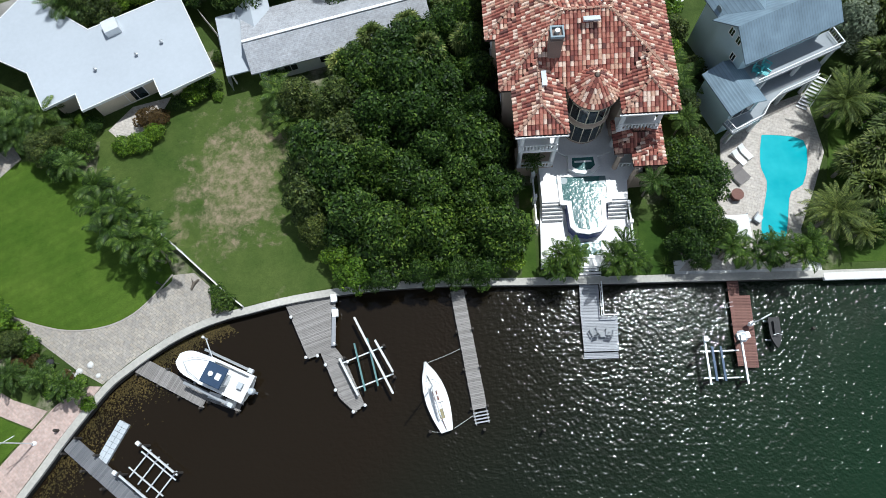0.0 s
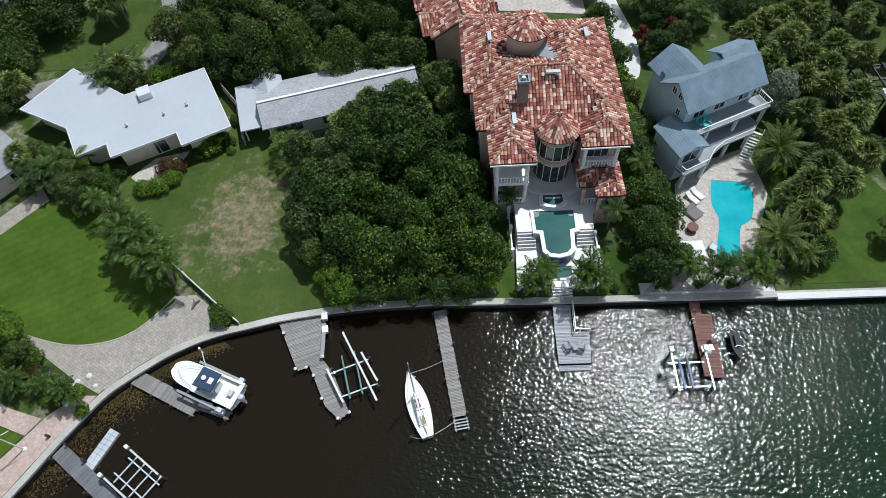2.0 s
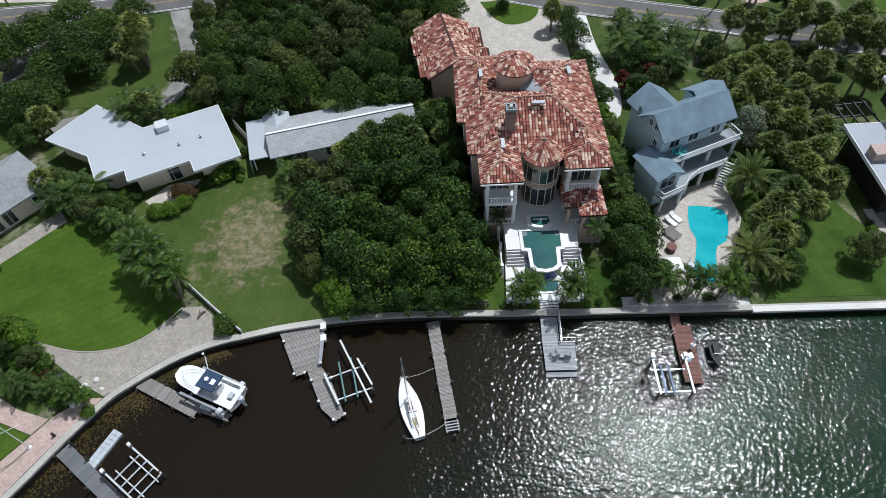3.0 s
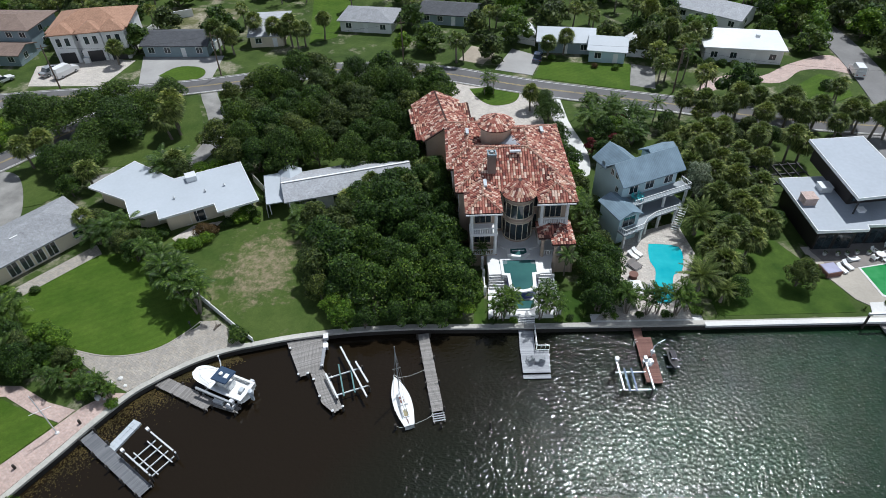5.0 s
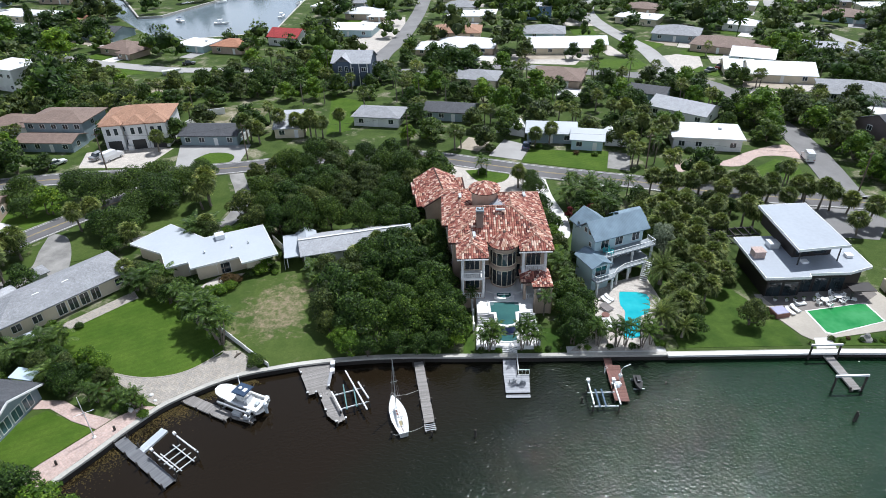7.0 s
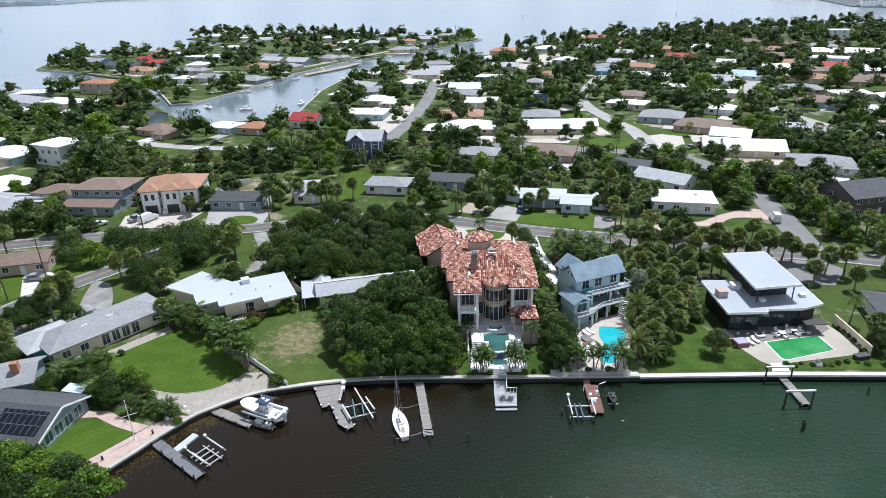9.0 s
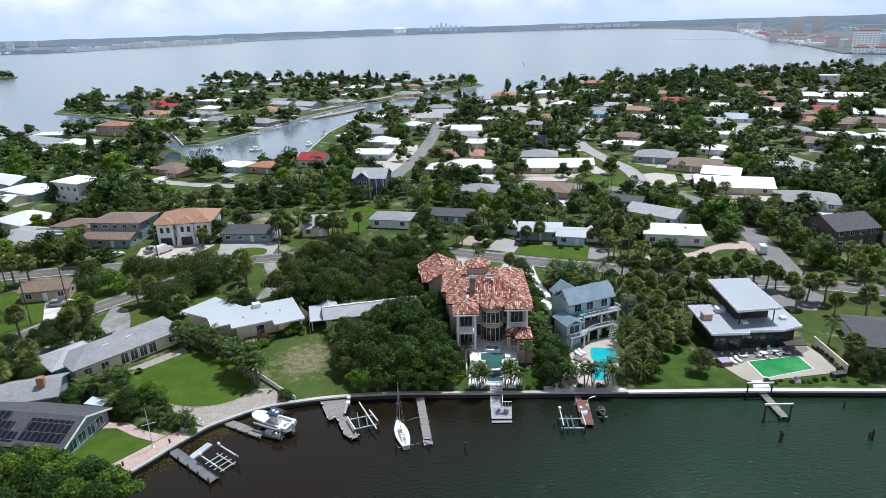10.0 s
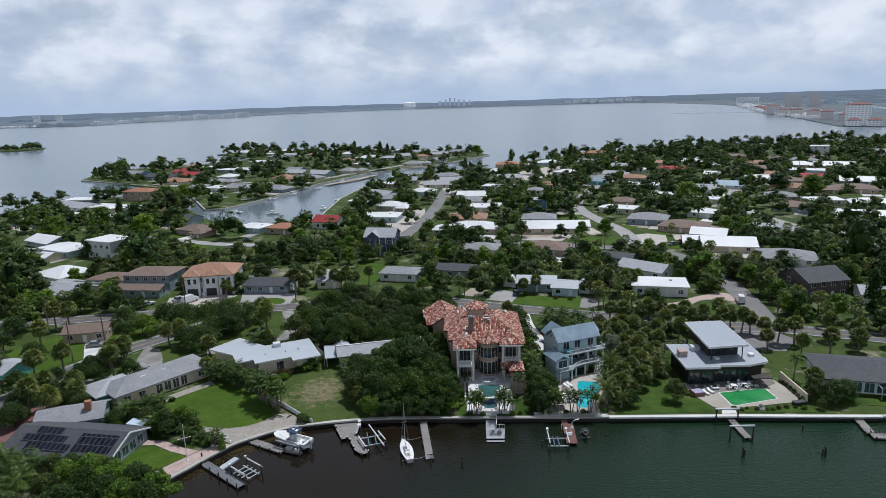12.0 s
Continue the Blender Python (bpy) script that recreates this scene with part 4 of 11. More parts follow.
# broad angled dock
tri = thing("dock", "broad weathered grey dock with a tapering deck", "dock")
cross_boards(tri, [(-15.9, 11.7), (-10.9, 12.6), (-11.0, 7.5), (-9.8, 5.9), (-12.3, 6.8), (-13.4, 6.3), (-13.8, 7.0)], WOOD_GREY, 1.1, angle=18)
cross_boards(tri, [(-9.8, 5.9), (-12.3, 6.8), (-10.4, 2.5), (-8.9, 1.1), (-8.0, 1.8)], WOOD_GREY, 1.08, angle=18)
for x, y in ((-13.6, 6.4), (-12.5, 6.5), (-11.7, 5.6), (-10.7, 3.2), (-9.0, 1.15), (-7.9, 1.7), (-9.6, 5.8), (-15.2, 10.4), (-11.0, 12.3), (-10.9, 7.6)):
    part("piling", tube([(x, y, -1.2), (x, y, 1.5)], 0.13, 8), PILE, tri)
    part("piling_cap", lathe([(0.16, 1.5), (0.16, 1.54), (0.0, 1.68)], 10, cx=x, cy=y), TRIM, tri, "white conical cap")
part("stringer", prism([(-15.2, 11.2), (-11.2, 12.1), (-11.2, 7.6), (-13.2, 6.9)], 0.85, 1.04), PILE, tri)
part("stringer", prism([(-12.0, 6.3), (-10.1, 5.9), (-8.3, 1.9), (-9.0, 1.4), (-10.2, 2.6)], 0.85, 1.02), PILE, tri)
# long straight pier
pier = dock("long narrow weathered grey pier with open end slats", (1.15, 12.4), (2.78, 0.9), 1.35, WOOD_GREY, pile_gap=3.4, pile_top=0.45)
for i in range(4):
    ob = part("end_slat", boxes((-0.72, -0.06, -0.04, 0.72, 0.06, 0)), WOOD_DOCK, pier)
    ob.matrix_basis = pose(11.85 + i * 0.3, 0, 0.96, 0, 0, 90)
for s in (-0.6, 0.6):
    part("stringer", boxes((11.6, s - 0.05, 0.78, 12.95, s + 0.05, 0.91)), WOOD_GREY, pier)
# silver dock before the terrace
silver = dock("pale silver-grey dock with a wider end deck", (14.1, 12.35), (13.9, 9.2), 1.85, WOOD_DOCK, piles=False)
end = thing("dock", "pale silver-grey square end deck", "dock", 0, 0, 0)
cross_boards(end, [(13.0, 9.2), (16.5, 9.1), (16.2, 5.75), (12.95, 5.8)], WOOD_DOCK, 1.0, angle=-1)
cross_boards(end, [(12.95, 5.68), (16.2, 5.63), (16.2, 5.1), (12.95, 5.15)], WOOD_DOCK, 0.72, angle=-1)
for x, y in ((13.1, 5.4), (16.0, 5.4), (13.1, 9.0), (16.3, 8.9), (14.6, 7)):
    part("piling", tube([(x, y, -1.2), (x, y, 0.68)], 0.14, 8), PILE, end)
part("stringer", prism([(13.2, 9.1), (16.3, 9.0), (16.05, 5.8), (13.1, 5.9)], 0.76, 0.94), PILE, end)
railing("railing", [(15.15, 12.4), (15.0, 9.15)], 1.0, end, TRIM, 1.0, 0.5)
railing("railing", [(15.0, 9.12), (16.5, 9.05)], 1.0, end, TRIM, 1.0, 0.5)
# red-brown dock
brown = thing("dock", "red-brown boarded dock beside a boat lift", "dock")
cross_boards(brown, [(27.4, 12.1), (28.5, 12.1), (28.35, 10.5), (29.35, 10.5), (28.9, 3.6), (27.0, 3.8)], WOOD_RED, 1.05, angle=-2)
for x, y in ((27.1, 4.0), (28.8, 3.9), (27.25, 7.8), (29.0, 7.6), (27.4, 11.2), (29.2, 10.3)):
    part("piling", tube([(x, y, -1.2), (x, y, 0.99)], 0.14, 8), PILE, brown)
part("stringer", prism([(27.5, 12), (28.3, 12), (28.2, 10.3), (29.2, 10.3), (28.75, 3.8), (27.15, 4.0)], 0.8, 0.99), PILE, brown)
# east dock with two white goal-post lifts
dock("narrow grey dock with tall lift frames", (58.9, 12.0), (59.1, 4.6), 1.25, WOOD_GREY, pile_gap=7)
for y, z in ((11.2, 3.0), (5.0, 3.0)):
    f = thing("lift_frame", "pale boat lift beam on two dark posts", "boat lift", 58.4, y, 0)
    part("post", tube([(-2.3, 0, -1.2), (-2.3, 0, z)], 0.14, 8), PILE, f)
    part("post", tube([(1.7, 0, -1.2), (1.7, 0, z)], 0.14, 8), PILE, f)
    part("beam", boxes((-2.5, -0.12, z, 1.9, 0.12, z + 0.26)), ALU, f)
dock("grey dock with a railed landing", (82.0, 11.2), (81.0, 5.4), 1.5, WOOD_GREY, pile_gap=2.8)
far_land = dock("railed grey landing at the dock end", (80.6, 4.8), (87, 4.0), 1.8, WOOD_GREY, pile_gap=3)
railing("railing", [(0.2, 0.85), (6.2, 0.85)], 1.0, far_land, DARK, 1.0, 0.8)
for x, y, h, lean in ((8.5, -1.2, 1.8, 0), (34.8, 7.1, 0.9, 0), (55.9, -0.3, 2.2, 4), (70.4, 7.9, 1.5, 0), (69.6, -0.4, 2.1, 3), (-1.9, -0.9, 1.5, 0), (3.1, -0.9, 1.4, 0), (-41.6, -4.6, 2.2, 0), (-36.9, 0.6, 2.2, 0), (22.8, 4.2, 1.4, 0)):
    p = link("mooring_post", tube([(0, 0, -1.3), (math.sin(radians(lean)) * h, 0, h)], [0.16, 0.14], 8), PILE)
    p.matrix_basis = pose(x, y, 0)
    tagged(p, "dark weathered wooden mooring post in the water", "post", "mooring posts")
for x, y, h in ((56.3, -0.1, 1.6), (69.3, -0.2, 1.5), (69.9, -0.1, 1.4)):
    p = link("mooring_post", tube([(0, 0, -1.3), (0.12, 0, h)], [0.16, 0.14], 8), PILE)
    p.matrix_basis = pose(x, y, 0)
    tagged(p, "dark weathered wooden mooring post in the water", "post", "mooring posts")


# ---- plants ----
RNG = np.random.default_rng(7)


G = (1 + 5 ** 0.5) / 2
ICO = [tuple(c / math.hypot(1, G) for c in p) for p in ((-1, G, 0), (1, G, 0), (-1, -G, 0), (1, -G, 0), (0, -1, G), (0, 1, G), (0, -1, -G), (0, 1, -G), (G, 0, -1), (G, 0, 1), (-G, 0, -1), (-G, 0, 1))]
ICO_F = [(0, 11, 5), (0, 5, 1), (0, 1, 7), (0, 7, 10), (0, 10, 11), (1, 5, 9), (5, 11, 4), (11, 10, 2), (10, 7, 6), (7, 1, 8), (3, 9, 4), (3, 4, 2), (3, 2, 6), (3, 6, 8), (3, 8, 9), (4, 9, 5), (2, 4, 11), (6, 2, 10), (8, 6, 7), (9, 8, 1)]


def leaf_mesh(name, clumps, count, size, material, droop=0.0, squash=0.8, slim=0.6, core=0):
    """A crown: folded leaves spread over the outsides of several clumps (x, y, z, radius)."""
    cl = np.array(clumps, float)
    w = cl[:, 3] ** 2
    pick = RNG.choice(len(cl), count, p=w / w.sum())
    d = RNG.normal(size=(count, 3))
    d[:, 2] = np.abs(d[:, 2]) * 1.05 - 0.25
    d /= np.linalg.norm(d, axis=1)[:, None]
    r = cl[pick, 3] * (0.72 + 0.34 * RNG.random(count))
    pos = cl[pick, :3] + d * r[:, None] * np.array([1, 1, squash])
    nrm = d * 0.9 + RNG.normal(size=(count, 3)) * 0.5 + np.array([0, 0, 0.45])
    nrm /= np.linalg.norm(nrm, axis=1)[:, None]
    t = np.cross(nrm, RNG.normal(size=(count, 3)))
    t /= np.linalg.norm(t, axis=1)[:, None]
    s = np.cross(nrm, t)
    ln = size * (0.7 + 0.6 * RNG.random(count))[:, None]
    v = np.empty((count, 3, 3))
    v[:, 0] = pos - t * ln * 0.4 - s * ln * slim * 0.5
    v[:, 1] = pos - t * ln * 0.4 + s * ln * slim * 0.5
    v[:, 2] = pos + t * ln * 0.6 - np.array([0, 0, 1]) * ln * droop
    tri = np.arange(count * 3).reshape(-1, 3)
    verts, faces = v.reshape(-1, 3).tolist(), tri.tolist()
    # a rough inner mass behind the leaves
    for cx, cy, cz, cr in sorted(clumps, key=lambda c: -c[3])[:core]:
        n0 = len(verts)
        for x, y, z in ICO:
            k = cr * 0.82 * RNG.uniform(0.85, 1.1)
            verts.append((cx + x * k, cy + y * k, cz + z * k * squash))
        faces.extend([tuple(n0 + q for q in f) for f in ICO_F])
    me = bpy.data.meshes.new(name)
    me.from_pydata(verts, [], faces)
    me.materials.append(material)
    return me


def clump_set(radius, height, low, n, rnd):
    """Clumps that make an uneven rounded crown between low and height."""
    out = [(0, 0, low + (height - low) * 0.45, radius * 0.62)]
    for i in range(n):
        a, k = i * 2.4 + rnd.random(), math.sqrt((i + 0.5) / n)
        rr = radius * k * 0.78
        z = low + (height - low) * (0.82 - 0.68 * k * k) + rnd.uniform(-0.3, 0.3)
        out.append((rr * math.cos(a), rr * math.sin(a), z, radius * rnd.uniform(0.26, 0.44)))
    return out


def tree(kind, label, radius, height, low, leaves, size, material, seed, n=14, stems=1, squash=0.8, core=0):
    """One tree: tapered trunk with limbs, and a crown of leaves."""
    rnd = random.Random(seed)
    t = thing(kind, label, "tree")
    cl = clump_set(radius, height, low, n, rnd)
    trunk = bmesh.new()
    r0 = 0.05 * height * 0.5 + 0.06
    for s in range(stems):
        ox, oy = (rnd.uniform(-0.5, 0.5), rnd.uniform(-0.5, 0.5)) if stems > 1 else (0, 0)
        fork = (ox * 1.5, oy * 1.5, low * 0.75)
        tube([(ox, oy, 0), ((ox + fork[0]) / 2 + 0.1, fork[1], low * 0.4), fork], [r0, r0 * 0.8, r0 * 0.65], 7, trunk)
        for c in cl[1 + s::3 * stems]:
            tube([fork, (c[0] * 0.5 + fork[0] * 0.5, c[1] * 0.5 + fork[1] * 0.5, (c[2] + fork[2]) / 2 - 0.2), c[:3]], [r0 * 0.55, r0 * 0.35, r0 * 0.12], 5, trunk)
    part("trunk", trunk, BARK, t)
    ob = new("crown", leaf_mesh("crown", cl, leaves, size, material, 0.1, squash, core=core))
    ob.parent = t
    return t


def frond_mesh(bm, base, yaw, pitch, length, width, pairs, sag, leaf=0.0):
    """A feathered frond: arching midrib with pairs of leaflets."""
    pts, p, a = [], Vector(base), pitch
    seg = pairs
    for i in range(seg + 1):
        pts.append(p.copy())
        p = p + Vector((math.cos(yaw) * math.cos(a), math.sin(yaw) * math.cos(a), math.sin(a))) * (length / seg)
        a -= sag / seg * (0.5 + i / seg)
    side = Vector((-math.sin(yaw), math.cos(yaw), 0))
    for i in range(1, seg + 1):
        k = i / seg
        w = width * (math.sin(math.pi * min(1, k * 0.8 + 0.16)) * 0.9 + 0.12)
        fwd = (pts[i] - pts[i - 1])
        up = side.cross(fwd.normalized())
        for s in (-1, 1):
            tip = pts[i] + side * s * w + fwd.normalized() * w * 0.75 + up * w * 0.18 - Vector((0, 0, w * (0.22 + leaf)))
            mid = pts[i].lerp(tip, 0.5)
            blade = fwd.normalized() * max(0.052, length / pairs * 0.42)
            bm.faces.new([bm.verts.new(c) for c in (pts[i], mid - blade, tip, mid + blade)])
    v0 = [bm.verts.new(pts[i] + side * 0.03) for i in range(seg + 1)]
    v1 = [bm.verts.new(pts[i] - side * 0.03) for i in range(seg + 1)]
    for i in range(seg):
        bm.faces.new((v0[i], v1[i], v1[i + 1], v0[i + 1]))


def feather_palm(kind, label, trunk_h, fronds, length, width, pairs, material, seed, trunk_r=0.14, heads=1, low=-0.3, sag=1.5):
    rnd = random.Random(seed)
    t = thing(kind, label, "palm tree")
    for h in range(heads):
        a = h * math.tau / max(1, heads) + rnd.random()
        out = 0.0 if heads == 1 else 0.75
        top = Vector((math.cos(a) * out, math.sin(a) * out, trunk_h * (1 - 0.12 * h)))
        foot = Vector((math.cos(a) * out * 0.25, math.sin(a) * out * 0.25, 0))
        part("trunk", tube([foot, foot.lerp(top, 0.5) + Vector((0.08, 0.05, 0)), top], [trunk_r * 1.3, trunk_r, trunk_r * 0.8], 8), PALM_BARK, t)
        bm = bmesh.new()
        for i in range(fronds):
            k = (i + 0.5) / fronds
            pitch = 1.25 - (1.25 - low) * k
            frond_mesh(bm, top, i * 2.399 + rnd.uniform(-0.2, 0.2), pitch, length * rnd.uniform(0.85, 1.1), width, pairs, sag * rnd.uniform(0.8, 1.2))
        part("fronds", bm, material, t)
    return t


def fan_palm(label, trunk_h, leaves, radius, seed, bend=0.3, material=None, kind="sabal_palm"):
    """A palm with a round head of stiff pleated fans."""
    rnd = random.Random(seed)
    t = thing(kind, label, "palm tree")
    top = Vector((rnd.uniform(-bend, bend), rnd.uniform(-bend, bend), trunk_h))
    part("trunk", tube([(0, 0, 0), top * 0.5 + Vector((0.1, -0.06, 0)), top], [0.22, 0.17, 0.19], 8), PALM_BARK, t)
    bm = bmesh.new()
    for i in range(leaves):
        k = (i + 0.5) / leaves
        el = math.asin(1.0 - 1.75 * k)
        yaw = i * 2.399
        d = Vector((math.cos(yaw) * math.cos(el), math.sin(yaw) * math.cos(el), math.sin(el)))
        s = Vector((-math.sin(yaw), math.cos(yaw), 0))
        hub = top + d * radius * rnd.uniform(0.42, 0.66)
        up = s.cross(d) * -1
        rr = radius * rnd.uniform(0.34, 0.46)
        n = 11
        for j in range(n):
            b = (j - (n - 1) / 2) / ((n - 1) / 2) * 1.75
            e = d * math.cos(b) + s * math.sin(b)
            f = (s * math.cos(b) - d * math.sin(b)) * rr * 0.16
            mid = hub + e * rr * 0.5 + up * 0.1 * rr * (1 if j % 2 else -1)
            bm.faces.new([bm.verts.new(c) for c in (hub + e * rr * 0.1, mid + f, hub + e * rr * 1.25 - Vector((0, 0, rr * 0.42)), mid - f)])
    part("fronds", bm, material or FROND_FAN, t)
    return t


def shrub(label, radius, height, leaves, size, material, seed):
    rnd = random.Random(seed)
    t = thing("shrub", label, "shrub")
    cl = [(0, 0, height * 0.4, radius * 0.7)]
    for i in range(9):
        a = i * 2.4
        k = math.sqrt((i + 0.5) / 9) * 0.72
        cl.append((radius * k * math.cos(a), radius * k * math.sin(a), height * (0.66 - 0.45 * k), radius * rnd.uniform(0.28, 0.4)))
    part("stem", tube([(0, 0, 0), (0.03, 0.02, height * 0.5)], [0.08, 0.04], 6), BARK, t)
    ob = new("foliage", leaf_mesh("foliage", cl, leaves, size, material, 0.1, height / radius * 0.8))
    ob.parent = t
    return t


def yucca(label, seed, n=40, length=1.0, material=None):
    rnd = random.Random(seed)
    t = thing("yucca", label, "shrub")
    bm = bmesh.new()
    for i in range(n):
        el, yaw = rnd.uniform(0.1, 1.4), i * 2.399
        d = Vector((math.cos(yaw) * math.cos(el), math.sin(yaw) * math.cos(el), math.sin(el)))
        s = Vector((-math.sin(yaw), math.cos(yaw), 0)) * 0.05
        p = Vector((0, 0, 0.25))
        a, b, c = p + s, p - s, p + d * length
        bm.faces.new([bm.verts.new(q) for q in (a, b, c)])
    tagged(part("blades", bm, material or LEAF_MID, t), kind="stuff")
    part("stem", tube([(0, 0, 0), (0, 0, 0.35)], 0.09, 6), BARK, t)
    return t


USED = set()


def put(proto, x, y, s=1.0, rot=None, z=GZ, sz=None, group=""):
    """Stand a copy of a plant at a place; the first one is the prototype itself."""
    rot = random.uniform(0, 360) if rot is None else rot
    m = pose(x, y, z, random.uniform(-3, 3), random.uniform(-3, 3), rot) @ Matrix.Diagonal((s, s, sz or s, 1))
    if proto.name not in USED:
        USED.add(proto.name)
        proto.matrix_basis = m
        ob = proto
    else:
        base = proto.scale.copy()
        ob = copy_thing(proto, m @ Matrix.Diagonal((1 / base[0], 1 / base[1], 1 / base[2], 1)))
    if group:
        ob["group"] = group
    return ob


BROAD = [tree("broadleaf_tree", "dense dark green broadleaf tree in a grove", 3.6, 7.0, 1.3, 5200, 0.36, LEAF_DEEP, k, 18, 2) for k in range(4)]
OLIVE = [tree("broadleaf_tree", "olive green broadleaf tree with an open crown", 3.4, 7.0, 1.2, 4400, 0.36, LEAF_OLIVE, 10 + k, 14, 1) for k in range(3)]
OAK = [tree("oak_tree", "spreading dark oak tree with a broad crown", 5.0, 8.0, 1.6, 6000, 0.40, LEAF_MID, 20 + k, 20, 1) for k in range(3)]
LIGHT = [tree("broadleaf_tree", "bright green leafy tree", 2.6, 5.2, 0.8, 3200, 0.32, LEAF_BRIGHT, 30 + k, 12, 2) for k in range(2)]
SILVER = tree("silver_buttonwood", "silvery green bushy tree beside the balcony", 2.2, 5.5, 1.2, 3200, 0.24, LEAF_SILVER, 41, 12, 2)
RED = tree("copperleaf_tree", "crimson-leaved ornamental garden tree", 1.3, 3.2, 0.8, 1400, 0.26, LEAF_RED, 42, 9, 2)
PINE = tree("cypress_tree", "tall dark narrow evergreen tree", 2.2, 13.0, 1.5, 4000, 0.42, LEAF_DEEP, 43, 16, 1, 2.6)
COCO = [feather_palm("coconut_palm", "slender palm with feathery green fronds", 6.0, 18, 2.7, 0.6, 16, FROND, 50 + k) for k in range(2)]
ARECA = [feather_palm("areca_palm", "multi-stemmed feathery garden palm", 2.6, 9, 2.2, 0.5, 14, FROND, 60 + k, 0.07, 4, 0.0, 1.4) for k in range(2)]
ADONIDIA = [feather_palm("christmas_palm", "clump of small palms with arching fronds", 3.4, 10, 1.85, 0.36, 17, FROND_DARK, 70 + k, 0.09, 3, 0.2, 1.7) for k in range(2)]
DATE = feather_palm("date_palm", "large date palm with yellow-green arching fronds", 3.4, 46, 3.4, 0.42, 26, FROND_DATE, 80, 0.3, 1, -0.35, 0.9)
SABAL = [fan_palm("sabal palm with a round head of fan leaves", h, 64, 2.0, 90 + k) for k, h in enumerate((3.6, 4.3, 5.0))]
SHRUB = [shrub("rounded green garden shrub", 1.2, 1.5, 1700, 0.18, LEAF_MID, 100), shrub("rounded bright green garden shrub", 1.3, 1.5, 1700, 0.18, LEAF_BRIGHT, 101), shrub("rounded russet garden shrub", 1.3, 1.6, 1700, 0.18, LEAF_RUSSET, 102), shrub("rounded dark green garden shrub", 1.3, 1.6, 1700, 0.18, LEAF_DEEP, 103)]
YUCCA = yucca("spiky yucca beside the seawall", 110)

# the dense grove between the lawn and the mansion
grove = [(-13.4, 29), (-12.8, 21), (-9.6, 16.6), (-5.6, 14.6), (2.2, 14.9), (5.6, 16.6), (5.6, 24), (3.0, 29.5), (2.0, 36), (-2, 39), (-8, 33.6), (-11, 32)]
placed = []
rg = random.Random(3)
while len(placed) < 30:
    for _ in range(400):
        x, y = rg.uniform(-14, 7), rg.uniform(13, 40)
        if inside(x, y, grove) and all(math.hypot(x - a, y - b) > 3.15 for a, b in placed):
            break
    else:
        break
    placed.append((x, y))
for i, (x, y) in enumerate(placed):
    s = rg.uniform(0.82, 1.1)
    if y > 31 and i % 2:
        put(SABAL[i % 3], x, y, 1.0)
    put((BROAD if (x > -9 or i % 3) else OLIVE)[i % 3], x, y, s * 0.95, sz=s * rg.uniform(0.9, 1.15), group="grove trees")
for x, y, p, s in ((-14.6, 33.2, OLIVE[0], 0.75), (-13.5, 25.2, OLIVE[1], 0.75), (-12.2, 18.4, OLIVE[2], 0.6), (-8.6, 13.9, LIGHT[0], 0.75), (-10.2, 16.0, LIGHT[1], 0.7), (6.6, 14.8, LIGHT[0], 0.55), (7.3, 17.5, LIGHT[1], 0.6), (4.0, 13.9, BROAD[0], 0.55), (-2.0, 14.0, BROAD[1], 0.55), (-6.2, 13.4, BROAD[2], 0.5), (1.2, 13.8, BROAD[3], 0.5)):
    put(p, x, y, s, group="grove trees")
for x, y, s in ((-16.8, 34.6, 0.95), (-15.9, 31.5, 0.85), (-17.6, 36.8, 0.7), (-7.5, 36.8, 0.9), (-4.4, 37.6, 1.0), (-1.0, 37.5, 1.0), (0.8, 41.0, 1.05), (-3, 35, 1), (2.6, 40, 1)):
    put(ARECA[int(x * 7) % 2], x, y, s, group="grove palms")
for x, y in ((-6.2, 38.6), (-9.6, 36.6), (-2.6, 40.4), (1.8, 43.5), (3.4, 38.2)):
    put(SABAL[int(y) % 3], x, y, 0.9, group="grove palms")
for x, y, s in ((-8.2, 36.4, 0.75), (-4.8, 37.4, 0.8), (-1.4, 38.3, 0.85), (1.6, 40.6, 0.8), (-6.6, 34.4, 0.85), (3.2, 43.8, 0.7)):
    put(BROAD[int(y) % 4], x, y, s, sz=s * 1.15, group="grove trees")
# along the fence west of the rough lawn
for x, y, s in ((-33.2, 22.4, 1.4), (-31.8, 20.8, 1.45), (-30.4, 19.4, 1.5), (-29.2, 18.2, 1.4), (-28.1, 16.9, 1.35), (-32.6, 21.4, 1.2)):
    put(ADONIDIA[int(x) % 2], x, y, s, group="fence palms")
for x, y, p, s in ((-37.5, 26.4, COCO[0], 0.62), (-39.6, 27.6, BROAD[0], 0.55), (-41.8, 29.3, OLIVE[1], 0.6), (-38.2, 29.6, BROAD[1], 0.5), (-44.6, 31.6, ARECA[0], 1.1), (-42.6, 32.6, ARECA[1], 1.1), (-46.6, 31.5, ARECA[0], 1.1), (-45.0, 33.6, ARECA[1], 1.0), (-40.2, 30.9, OLIVE[0], 0.45), (-35.9, 25.0, BROAD[2], 0.4), (-48.8, 33.6, SABAL[0], 0.9), (-47.5, 35.2, OLIVE[0], 0.55)):
    put(p, x, y, s)
